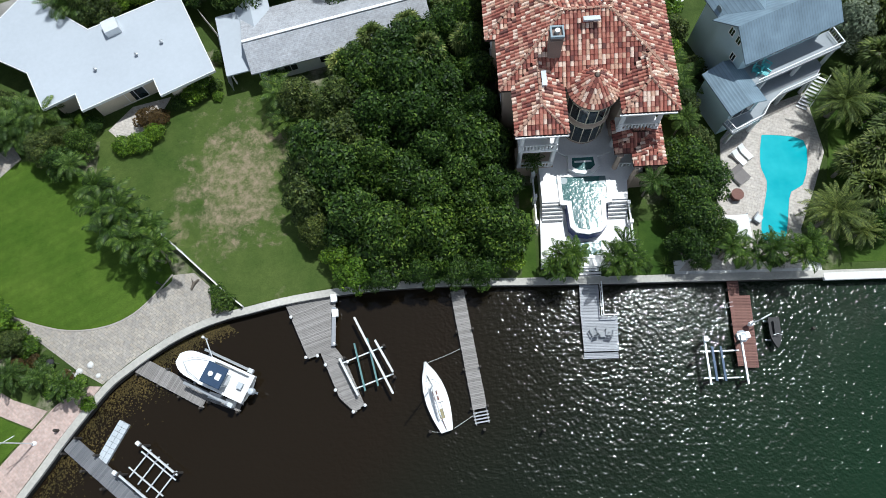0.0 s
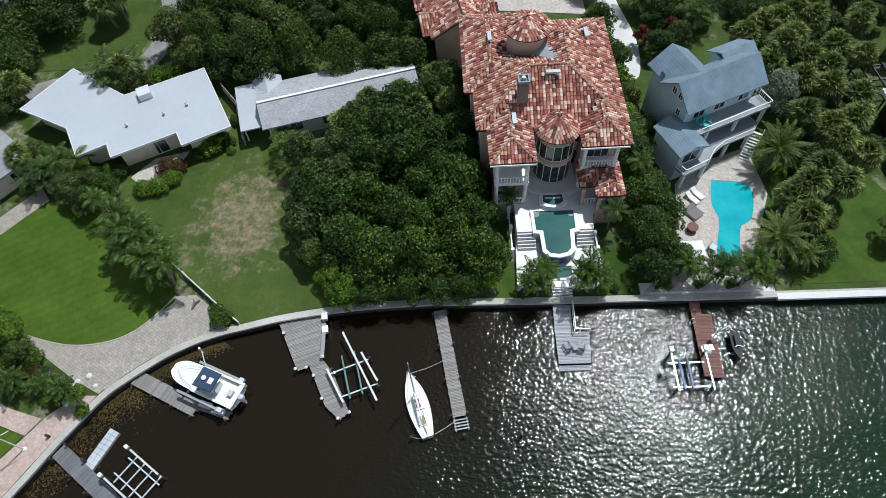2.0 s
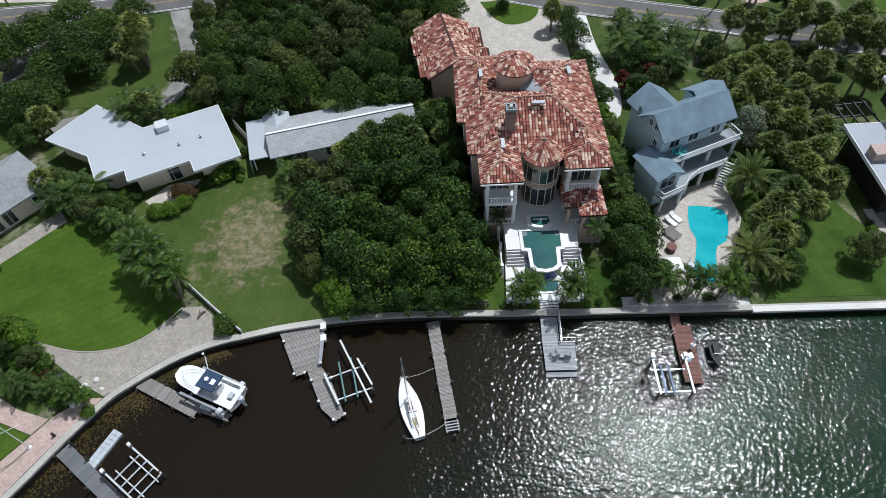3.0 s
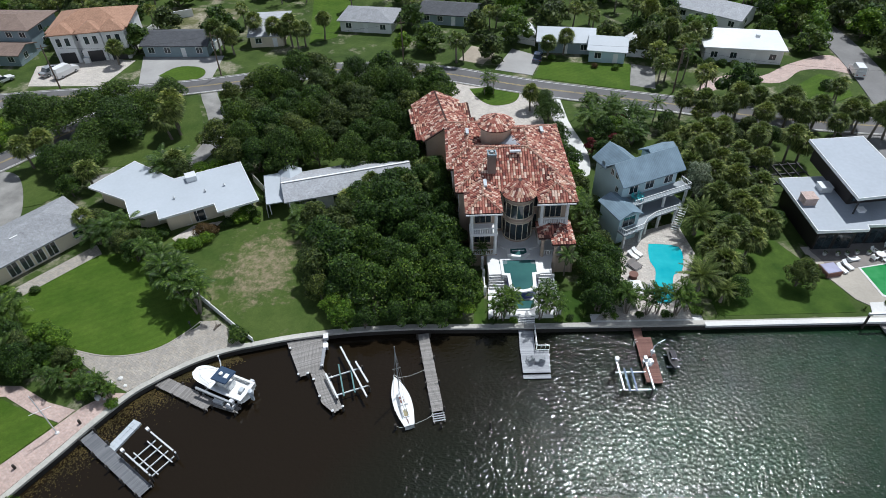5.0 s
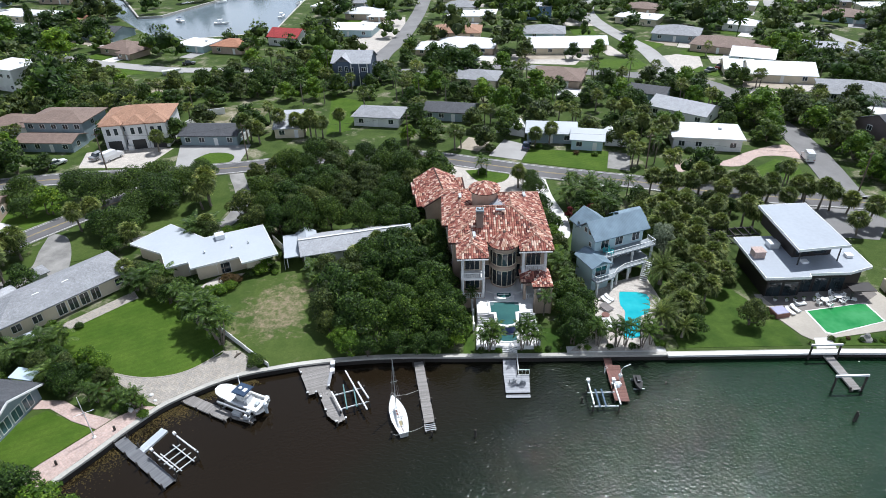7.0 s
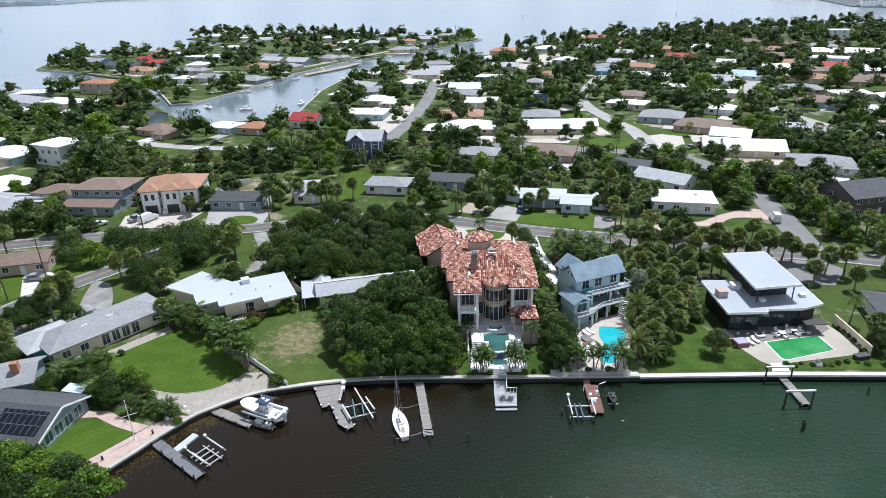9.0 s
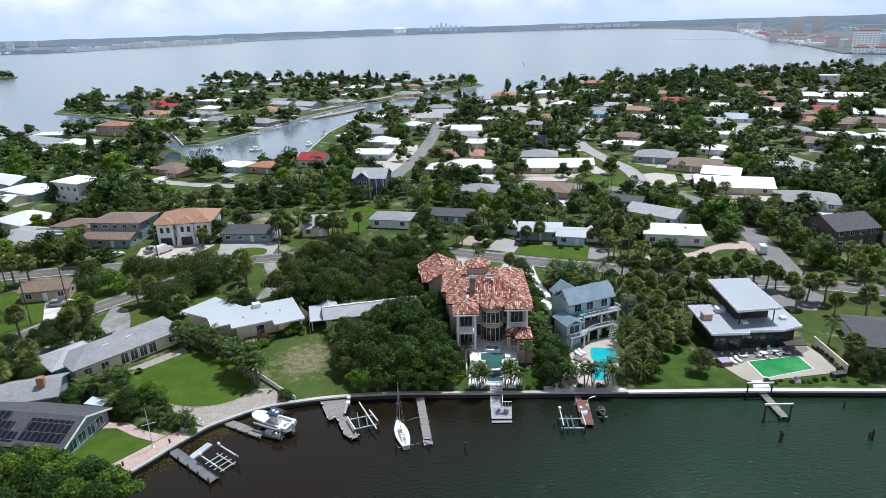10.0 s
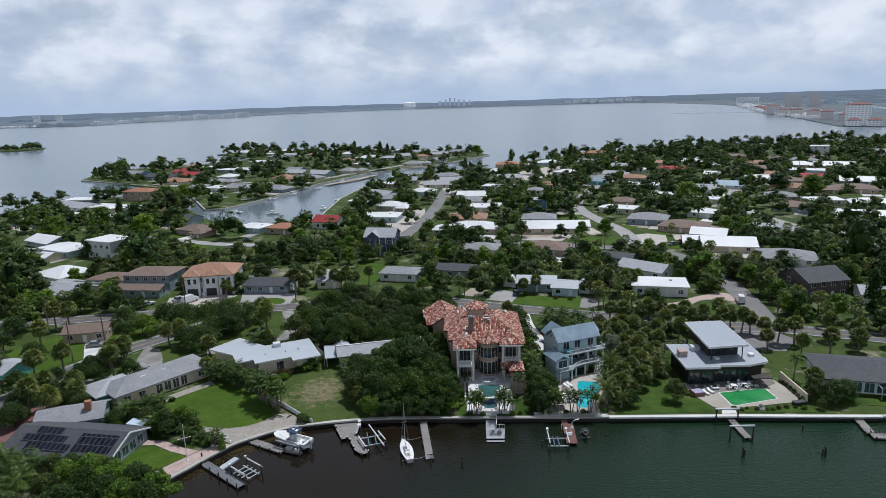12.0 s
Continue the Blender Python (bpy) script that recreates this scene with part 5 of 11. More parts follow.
# shrubs by the white house
for x, y, k, s in ((-37.6, 32.6, 3, 1.1), (-33.9, 30.0, 1, 1.15), (-32.2, 30.2, 1, 1.2), (-30.8, 31.3, 1, 1.1), (-31.6, 33.0, 2, 1.25), (-30.3, 33.0, 2, 1.05), (-26.7, 36.0, 1, 1.4), (-28.3, 35.0, 0, 1.0), (-24.6, 36.8, 0, 0.9), (-24.2, 35.6, 1, 0.6), (-40.6, 33.6, 0, 0.8), (-39.2, 33.6, 1, 0.7), (-21.8, 12.2, 0, 1.2), (-22.5, 13.2, 3, 0.8), (-23.5, 42.5, 0, 1.0), (-24.2, 40.5, 0, 0.9), (-23.0, 44.8, 3, 1.1)):
    put(SHRUB[k], x, y, s, group="garden shrubs")
put(LIGHT[0], -26.0, 36.9, 0.62)
# the planted corner beside the pink walk
for x, y, p, s in ((-43.0, 11.0, LIGHT[0], 0.75), (-45.2, 12.4, LIGHT[1], 0.8), (-41.6, 8.8, OLIVE[0], 0.45), (-41.4, 5.6, ARECA[0], 0.75), (-38.6, 5.6, ARECA[1], 0.6), (-42.6, 5.8, COCO[0], 0.42), (-36.0, 4.6, ADONIDIA[0], 0.75), (-34.7, 3.9, ADONIDIA[1], 0.6), (-47.5, 10.5, OLIVE[1], 0.6), (-46.0, 7.6, BROAD[0], 0.5), (-49.6, 12.5, BROAD[2], 0.55), (-51.5, 16.0, ARECA[0], 1.2), (-54.0, 14.6, ARECA[1], 1.2), (-49.0, 9.6, ARECA[1], 1.1), (-53.0, 18.2, BROAD[1], 0.45), (-44.4, 9.8, BROAD[3], 0.45), (-51.8, 11.6, OLIVE[2], 0.5), (-56.5, 15.6, BROAD[3], 0.5), (-54.8, 20.6, LIGHT[1], 0.5)):
    put(p, x, y, s)
for x, y, k, s in ((-43.8, 10.6, 1, 1.2), (-42.2, 9.7, 1, 1.15), (-40.8, 8.6, 1, 1.1), (-43.4, 8.8, 1, 1.2), (-39.9, 7.2, 2, 0.7), (-41.6, 6.9, 2, 0.8), (-36.6, 5.6, 2, 0.6), (-35.2, 4.9, 1, 0.7), (-38.0, 4.2, 1, 0.7), (-34.2, 2.9, 1, 0.7), (-37.2, 3.9, 3, 0.7), (-42.6, 9.2, 1, 0.9), (-44.0, 11.8, 1, 0.9), (-39.0, 7.0, 0, 0.8), (-53.4, 20.2, 0, 1.0), (-51.6, 21.8, 0, 0.7)):
    put(SHRUB[k], x, y, s, group="garden shrubs")
# the thicket below the solar roof
for x, y, p, s in ((-45.5, -9.5, LIGHT[0], 1.0), (-48.6, -7.6, BROAD[0], 0.7), (-52, -6.4, LIGHT[1], 1.0), (-55.2, -6.2, BROAD[1], 0.7), (-58.6, -6.8, OLIVE[0], 0.75), (-62.5, -5.6, ARECA[0], 1.4), (-66.5, -4.6, ARECA[1], 1.4), (-50.4, -11.4, BROAD[2], 0.8), (-55.6, -12.4, OLIVE[1], 0.8), (-60.6, -12.6, ARECA[0], 1.5), (-46.2, -13.4, BROAD[3], 0.8), (-51, -17, BROAD[0], 0.9), (-58, -18, OLIVE[2], 0.9), (-43.2, -9.2, LIGHT[1], 0.6), (-70.5, -3, COCO[1], 0.6), (-65, -10, BROAD[1], 0.8)):
    put(p, x, y, s)
# the column of trees between the mansion and the blue house
for x, y, p, s in ((23.6, 14.9, BROAD[0], 0.62), (24.6, 17.2, BROAD[1], 0.72), (24.0, 19.8, BROAD[2], 0.75), (25.8, 21.6, BROAD[3], 0.72), (24.2, 23.6, BROAD[0], 0.78), (25.8, 25.6, OLIVE[0], 0.62), (24.4, 27.6, COCO[0], 0.62), (25.0, 30.0, OLIVE[2], 0.62), (24.6, 33.0, ARECA[0], 1.25), (24.4, 36.2, LIGHT[0], 0.75), (25.2, 39.0, OLIVE[1], 0.6), (24.6, 42.2, LIGHT[1], 0.9), (24.8, 46, BROAD[2], 0.72), (26.8, 16.2, BROAD[1], 0.5), (22.8, 21.6, OLIVE[1], 0.4), (23.6, 49.5, OAK[0], 0.5), (26.9, 34.6, OLIVE[0], 0.5), (24.2, 53.5, BROAD[1], 0.7)):
    put(p, x, y, s, group="side garden trees")
put(RED, 23.9, 38.0, 1.0)
put(RED, 29.8, 50.5, 1.1)
put(RED, 34.2, 53, 1.0)
for x, y, p, s in ((31.6, 48.8, BROAD[0], 0.6), (34.4, 50.5, OLIVE[0], 0.6), (32.8, 55.2, BROAD[1], 0.65), (30.8, 58.5, ARECA[0], 1.3), (34.6, 61, ARECA[1], 1.3), (32.2, 64.5, COCO[0], 0.6), (35.4, 56.8, LIGHT[0], 0.8), (33, 67, OAK[0], 0.4), (43.2, 60.5, COCO[1], 0.7), (44.6, 54.6, OLIVE[1], 0.6), (45.5, 50.2, SABAL[0], 1)):
    put(p, x, y, s)
# palms on the two terraces
for x, y, p, s in ((11.3, 13.9, ADONIDIA[0], 1.15), (12.2, 14.5, ADONIDIA[1], 1.0), (16.0, 13.8, ADONIDIA[0], 1.05), (17.0, 14.2, ADONIDIA[1], 1.15), (10.4, 13.5, ADONIDIA[1], 0.9), (18.0, 13.7, ADONIDIA[0], 0.8), (27.0, 14.2, ADONIDIA[0], 1.1), (29.6, 13.9, ADONIDIA[1], 1.1), (30.9, 14.1, ADONIDIA[0], 1.0), (33.2, 13.7, ADONIDIA[1], 1.15), (34.6, 14.2, ADONIDIA[0], 0.9)):
    put(p, x, y, s * 0.85, sz=s * 1.05, group="terrace palms")
put(COCO[1], 20.2, 21.0, 0.62, z=2.0)
put(COCO[0], 9.4, 24.4, 0.5)
for x, y, k, s in ((10.2, 13.5, 0, 0.6), (18.3, 13.4, 1, 0.6), (12.6, 13.4, 1, 0.5), (19.8, 13.6, 0, 0.5), (28.6, 13.6, 0, 0.55), (31.8, 13.5, 3, 0.6), (25.4, 13.6, 1, 0.5), (35.8, 13.9, 1, 0.7)):
    put(SHRUB[k], x, y, s, group="terrace shrubs")
for x, y, s in ((21.6, 13.7, 1.2), (24.2, 13.5, 0.8), (32.6, 13.3, 0.7), (36.4, 13.4, 0.9), (57.2, 13.4, 0.6)):
    put(YUCCA, x, y, s)
# the wooded strip east of the blue house
put(DATE, 40.6, 29.2, 1.0)
put(DATE, 37.0, 17.2, 0.95)
put(DATE, 39.6, 15.6, 0.6)
put(SILVER, 43.4, 37.4, 1.3)
for x, y, q in ((38.6, 57.5, 1.3), (37.6, 53.6, 1.2), (40.2, 59.6, 1.2), (36.8, 62.5, 1.2)):
    put(ARECA[int(y) % 2], x, y, q, group="side garden palms")
put(BROAD[3], 38.9, 55.0, 0.55, group="side garden trees")
put(RED, 36.6, 58.6, 1.1)
for x, y, k in ((40.2, 19.5, 0), (41.4, 23.0, 1), (39.6, 22.2, 0), (43.6, 25.4, 1), (45.8, 23.8, 0), (46.2, 31.2, 1), (49.0, 31.4, 2), (48.8, 37.5, 1), (52.2, 36.4, 0), (46.4, 49.5, 2), (51.2, 49.2, 1), (53, 45.3, 0), (55, 43, 1), (61.2, 46.6, 2), (48.2, 42.6, 1), (50.4, 41, 0), (45.0, 44.2, 2), (45.6, 38.6, 1), (43.2, 41.8, 0), (58.0, 50.2, 1), (56.2, 47.6, 2)):
    put(SABAL[k], x, y, random.uniform(0.9, 1.1), group="sabal palms")
for x, y, p, s in ((47, 33, BROAD[0], 0.55), (49.5, 35, OLIVE[0], 0.55), (48, 46.5, BROAD[1], 0.65), (54, 50, OLIVE[1], 0.65), (46.5, 53, BROAD[2], 0.65), (50, 53, OAK[0], 0.45), (54, 55, BROAD[3], 0.6), (58, 55, OLIVE[2], 0.6), (43.5, 44, BROAD[0], 0.55), (47.5, 39.5, BROAD[1], 0.55), (44.5, 57.5, BROAD[2], 0.6), (61, 52, BROAD[0], 0.55), (66, 52, OLIVE[0], 0.55)):
    put(p, x, y, s, group="sabal wood trees")
for x, y, k in ((47, 29, 1), (49.6, 27.8, 0), (44.6, 33.6, 1), (50.6, 33, 0), (46.8, 46, 2), (42, 47, 1), (48.6, 50.6, 2), (52, 51.5, 1)):
    put(SABAL[k], x, y, 1.0, group="sabal palms")
for x, y, k in ((47.9, 60.5, 2), (50.2, 57.6, 1), (52.9, 58.9, 2), (55.6, 59.2, 1), (58.1, 60.4, 2), (61.1, 56.2, 1), (63.0, 57.8, 2), (65.3, 56.5, 1), (67.4, 55.6, 2), (69.5, 55.2, 1), (72.5, 52.8, 0), (74.8, 54.6, 2), (76.9, 54.6, 1), (79.0, 53.0, 2), (80.9, 52.4, 1), (83.5, 51, 0), (84.5, 46, 1), (80.5, 42.5, 0), (88, 45.2, 2), (86.2, 38.5, 1), (97.5, 47.5, 2), (101.5, 44.5, 1), (104.5, 46.5, 2), (108, 42.5, 1), (100, 40, 0), (92.4, 38, 2)):
    put(SABAL[k], x, y, random.uniform(0.9, 1.12), group="roadside sabal palms")
for x, y, p, s in ((50.4, 18.0, OLIVE[1], 0.66), (42.4, 19.8, OLIVE[0], 0.6), (41.6, 16.4, BROAD[0], 0.5), (44.2, 28.0, BROAD[1], 0.6), (47.6, 27.4, OLIVE[1], 0.55), (43.6, 31.8, BROAD[2], 0.55), (52.0, 29.6, BROAD[3], 0.5), (54.0, 39.6, OLIVE[2], 0.5), (46.6, 35.0, OLIVE[1], 0.6), (50.6, 45.4, BROAD[0], 0.6), (44.2, 47.0, BROAD[1], 0.6), (77.5, 17.5, OLIVE[0], 0.65), (80.4, 15.6, BROAD[2], 0.7), (79.0, 21.2, SABAL[0], 1), (78.2, 26.5, COCO[1], 0.8), (83.5, 17.5, OAK[1], 0.5), (76.8, 13.6, OLIVE[1], 0.3), (93, 14.5, BROAD[3], 0.5), (98, 16, LIGHT[0], 0.7), (104, 14.8, OLIVE[2], 0.6)):
    put(p, x, y, s)
for i in range(10):
    put(SHRUB[i % 4], 60.5 + i * 1.45 + random.uniform(-0.3, 0.3), 13.7 + random.uniform(-0.3, 0.6), random.uniform(0.3, 0.6), group="bank shrubs")
for i in range(6):
    put(SHRUB[(i + 1) % 4], 75.3 + random.uniform(-0.5, 0.8), 17 + i * 1.5, random.uniform(0.5, 0.8), group="wall shrubs")
for i in range(5):
    put(SHRUB[i % 2], 54.3 + random.uniform(-0.6, 0.6), 19.5 + i * 0.9, random.uniform(0.4, 0.6), group="terrace edge shrubs")

GLADE = [(-51.8, 66.5), (-46.5, 67.5), (-43.6, 60.5), (-42.5, 54), (-46, 52), (-52, 52.4), (-50.5, 58)]


def clear_of_drive(x, y):
    """Off the gravel drive and the open glade beside it."""
    return off_line(x, y, WEST_DRIVE) > 3.4 and not inside(x, y, GLADE)


# the wood between the grey roof and the road, and the oaks along the west drive
wood = [(-34, 50), (-27, 47), (-20, 47.5), (-5, 46.5), (2.6, 47), (-1, 62), (5, 66), (7.5, 76), (-4, 80), (-22, 80), (-36, 76), (-36.5, 62)]
placed = []
for _ in range(3000):
    x, y = rg.uniform(-38, 9), rg.uniform(46, 81)
    if inside(x, y, wood) and all(math.hypot(x - a, y - b) > 4.0 for a, b in placed):
        placed.append((x, y))
for i, (x, y) in enumerate(placed):
    s = rg.uniform(0.8, 1.15)
    if not clear_of_drive(x, y):
        continue
    put((OAK if i % 3 == 0 else BROAD if i % 3 == 1 else OLIVE)[i % 3], x, y, s * (0.72 if i % 3 == 0 else 0.95), sz=s * 0.95, group="wood trees")
for x, y, p, s in ((-66.5, 64, OAK[0], 0.95), (-60.5, 66, OAK[1], 0.95), (-53.5, 61.5, OAK[2], 1.0), (-51.0, 67.5, OAK[0], 0.8), (-48.5, 74, OAK[1], 0.7), (-57.0, 71.5, OAK[2], 0.85), (-44.4, 64.5, SABAL[2], 1.2), (-43.4, 62, SABAL[1], 1.2), (-44.6, 60.5, SABAL[0], 1.1), (-66, 52.5, SABAL[1], 1.1), (-63.5, 54, SABAL[2], 1.0), (-61, 50.5, BROAD[0], 0.8), (-57, 49.6, OLIVE[1], 0.75), (-56, 53.5, OAK[1], 0.6), (-39.0, 46.6, SABAL[1], 1.0), (-38.0, 46.0, OLIVE[0], 0.7), (-39.6, 47.2, ARECA[1], 1.4), (-33.5, 49.5, SHRUB[1], 1.6), (-31.2, 51, SHRUB[1], 1.4), (-46, 57, OLIVE[0], 0.5), (-76, 60.5, LIGHT[1], 1.3), (-80.5, 59, OAK[2], 0.6), (-72.5, 66, OAK[0], 0.9), (-84, 66, OAK[1], 0.8), (-53, 46, SABAL[0], 1), (-55.5, 44, BROAD[2], 0.6)):
    if p in SABAL or clear_of_drive(x, y):
        put(p, x, y, s, group="west garden trees")
# between the long house's drive and the fork road
for x, y, p, s in ((-74.5, 40.5, SABAL[1], 1.1), (-73, 37.5, SABAL[2], 1.0), (-76.6, 36.5, OAK[0], 0.55), (-74, 44, OAK[1], 0.55), (-77.4, 33, BROAD[1], 0.6), (-70.5, 20.5, SABAL[0], 1.1), (-73, 23.5, SABAL[1], 1.1), (-68.4, 17.6, OAK[2], 0.5), (-75.5, 19, OLIVE[0], 0.7), (-79, 23.5, SABAL[2], 1.0), (-81, 18, OAK[0], 0.6), (-78.5, 12.5, OAK[1], 0.6), (-96, 45, OAK[2], 0.6), (-99, 52, SABAL[2], 1.2), (-92.5, 49, SHRUB[0], 1.5), (-104, 66, SABAL[2], 1.3), (-101.5, 68, SABAL[1], 1.3), (-113, 62, OAK[1], 0.7), (-108, 50, BROAD[0], 0.8), (-101, 38, OAK[0], 0.7), (-98, 33, SABAL[1], 1.2), (-104, 28, OAK[1], 0.7)):
    put(p, x, y, s)
put(PINE, 118.5, 64.5, 1.05)
put(PINE, 121.5, 60.5, 0.8)
put(COCO[0], 14.2, 74.6, 0.62)
put(COCO[1], 15.2, 73.6, 0.55)
put(COCO[0], 13.4, 73.4, 0.5)
put(SHRUB[1], 14.4, 74.0, 1.1)
put(OAK[0], 24.4, 62.5, 0.55)
put(OAK[2], 23.8, 67.5, 0.5)
put(SABAL[1], 21.5, 66.5, 0.9)
# the tree belt along the west road and the thickets round the solar house
for x, y, p, s in ((-72.6, 31.2, OAK[0], 0.6), (-70.4, 34.1, SABAL[2], 1.15), (-65.6, 32.3, BROAD[1], 0.75), (-76.3, 42.5, OAK[1], 0.55), (-72.1, 42.3, SABAL[1], 1.15), (-78.5, 12.2, OAK[2], 0.6), (-78.3, 16.8, SABAL[2], 1.2), (-79.5, 23.1, BROAD[0], 0.8), (-72.2, 15.4, SABAL[1], 1.2), (-80.9, 30.1, OAK[1], 0.55), (-73.9, 22.9, OAK[2], 0.6), (-87.2, 31.9, SABAL[2], 1.2), (-87.1, 26.1, BROAD[0], 0.8), (-84.5, 37.9, SABAL[1], 1.2), (-57.5, 10.3, BROAD[2], 0.6), (-55.9, 13.6, ARECA[0], 1.3), (-51.4, 11.2, OLIVE[1], 0.6), (-47.1, 8.9, BROAD[2], 0.6), (-46.6, -9.9, LIGHT[0], 1.15), (-42.9, -10.0, BROAD[3], 0.8), (-38.2, -12.3, LIGHT[1], 1.2), (-50.7, -7.4, LIGHT[0], 1.15), (-39.0, -14.4, BROAD[3], 0.8), (-42.5, -14.3, LIGHT[1], 1.2), (-54.0, -9.7, LIGHT[0], 1.15)):
    put(p, x, y, s, group="west belt trees")
for x, y in ((4.7, 26.6), (4.4, 30.2), (4.2, 34.0), (4.0, 37.6), (3.6, 41.0)):
    put(BROAD[int(y) % 4], x, y, 0.72, sz=0.95, group="grove trees")
for k, (x, y, q) in enumerate(((-40.4, 47.9, 1.4), (-41.5, 47.8, 1.3), (-39.5, 48.6, 1.3), (-40.7, 48.9, 1.35), (-39.8, 47.4, 1.15))):
    put(ARECA[k % 2], x, y, q, group="palm clump behind the white house")
put(SHRUB[1], -36.2, 49.2, 1.5)
put(SHRUB[0], -34.0, 50.0, 1.5)
for x, y in ((-51.4, 51.5), (-48.5, 55.0), (-56.1, 56.8), (-56.9, 50.1), (-53.4, 61.3)):
    if clear_of_drive(x, y):
        put(OAK[int(x) % 3], x, y, 0.8, group="west garden trees")


# ---- houses across the road and further off ----
HOUSES = []
ROOFS = {"w": (ROOF_WHITE, "flat", "white flat roof"), "gw": (SHINGLE_PALE, "gable", "pale grey shingle roof"), "g": (SHINGLE, "hip", "grey shingle roof"), "dg": (SHINGLE_DARK, "gable", "dark shingle roof"), "br": (SHINGLE_BROWN, "hip", "brown shingle roof"), "rb": (TILE_TERRA, "gable", "red-brown tile roof"), "tan": (TILE_TAN, "hip", "tan tile roof"), "ter": (TILE_TERRA, "hip", "terracotta tile roof"), "red": (TILE_RED, "gable", "red tile roof"), "bl": (SHINGLE, "gable", "grey roof"), "bg": (METAL_BLUE, "gable", "blue-grey metal roof"), "lb": (ROOF_WHITE, "gable", "white roof"), "teal": (METAL_BLUE, "hip", "teal metal roof"), "sal": (SHINGLE_BROWN, "hip", "salmon-brown roof")}
WALLS = {"bl": (WALL_BLUE, "blue"), "lb": (WALL_PALEBLUE, "pale blue"), "teal": (WALL_TEAL, "teal"), "sal": (STUCCO_TAN, "peach"), "tan": (STUCCO_CREAM, "cream"), "ter": (STUCCO_TAN, "peach"), "bg": (STUCCO_WHITE, "white"), "rb": (STUCCO_CREAM, "cream"), "dg": (WALL_GREYBLUE, "grey-blue")}


def house(x, y, w, d, rot, style, h=2.9, rise=1.3, wall=None, roof=None, form=None, label="", near=False, win=1.3, storeys=1):
    """A plain house: wall block, roof, windows on every storey, a door."""
    rmat, rform, rword = ROOFS[style]
    wmat, wword = WALLS.get(style, (STUCCO_WHITE, "white"))
    rmat, rform, wmat = roof or (ROOF_FAR if rmat is ROOF_WHITE else rmat), form or rform, wall or wmat
    ob = thing("house", label or ("%s %s house with a %s" % ("single-storey" if storeys == 1 else "two-storey", wword, rword)), "house", x, y, GZ, rot)
    part("wall", boxes((-w / 2, -d / 2, -0.2, w / 2, d / 2, h)), wmat, ob)
    if rform == "flat":
        bm = boxes((-w / 2 - 0.6, -d / 2 - 0.6, h, w / 2 + 0.6, d / 2 + 0.6, h + 0.28))
        part("roof", bm, rmat, ob)
        part("roof_vent", boxes((w * 0.2, d * 0.1, h + 0.28, w * 0.2 + 0.8, d * 0.1 + 0.8, h + 0.75)), ALU, ob)
    elif rform == "gable":
        part("roof", gable(w, d, h, rise, 0.5), rmat, ob)
        for s in (-1, 1):
            bm = bmesh.new()
            v = [bm.verts.new(c) for c in ((s * w / 2, -d / 2, h), (s * w / 2, d / 2, h), (s * w / 2, 0, h + rise - 0.05), (s * (w / 2 - 0.15), -d / 2, h), (s * (w / 2 - 0.15), d / 2, h), (s * (w / 2 - 0.15), 0, h + rise - 0.05))]
            for f in ((0, 1, 2), (5, 4, 3), (0, 2, 5, 3), (2, 1, 4, 5)):
                bm.faces.new([v[i] for i in f])
            part("gable", bm, wmat, ob)
    else:
        part("roof", hip(w, d, h, rise, 0.6), rmat, ob)
    per = max(2, int(w / (3.2 if near else 5.5)))
    for st in range(storeys):
        z = st * (h / storeys) + 0.95
        for i in range(per):
            q = -w / 2 + w * (i + 0.5) / per
            if st == 0 and i == per // 2:
                dr = part("door", boxes((q - 0.5, -d / 2 - 0.05, 0, q + 0.5, -d / 2 + 0.02, 2.1)), TRIM, ob)
                part("handle", boxes((q + 0.36, -d / 2 - 0.1, 1.0, q + 0.42, -d / 2 - 0.05, 1.12)), STEEL, dr)
            else:
                window(ob, q, -d / 2, z, win, min(1.2, h / storeys - 1.3), 0)
        if not near and storeys == 1:
            continue
        window(ob, -w / 2, d * 0.15, z, win, min(1.2, h / storeys - 1.3), -90)
        window(ob, w / 2, -d * 0.1, z, win, min(1.2, h / storeys - 1.3), 90)
    HOUSES.append((x, y, max(w, d) / 2 + 1.5))
    return ob


FRONTS = ((STUCCO_WHITE, "white"), (STUCCO_CREAM, "cream"), (WALL_GREYBLUE, "grey-blue"), (STUCCO_TAN, "tan"), (WALL_PALEBLUE, "pale blue"), (STUCCO_CREAM, "cream"))


def m_wing(x, y, rot, w, d, i):
    """Where a lower wing joins a house: at one end, set forward or back."""
    v = pose(x, y, 0, 0, 0, rot) @ Vector(((w * 0.6) * (1 if i % 4 == 1 else -1), d * (0.35 if i % 3 else -0.35), 0))
    return v.x, v.y


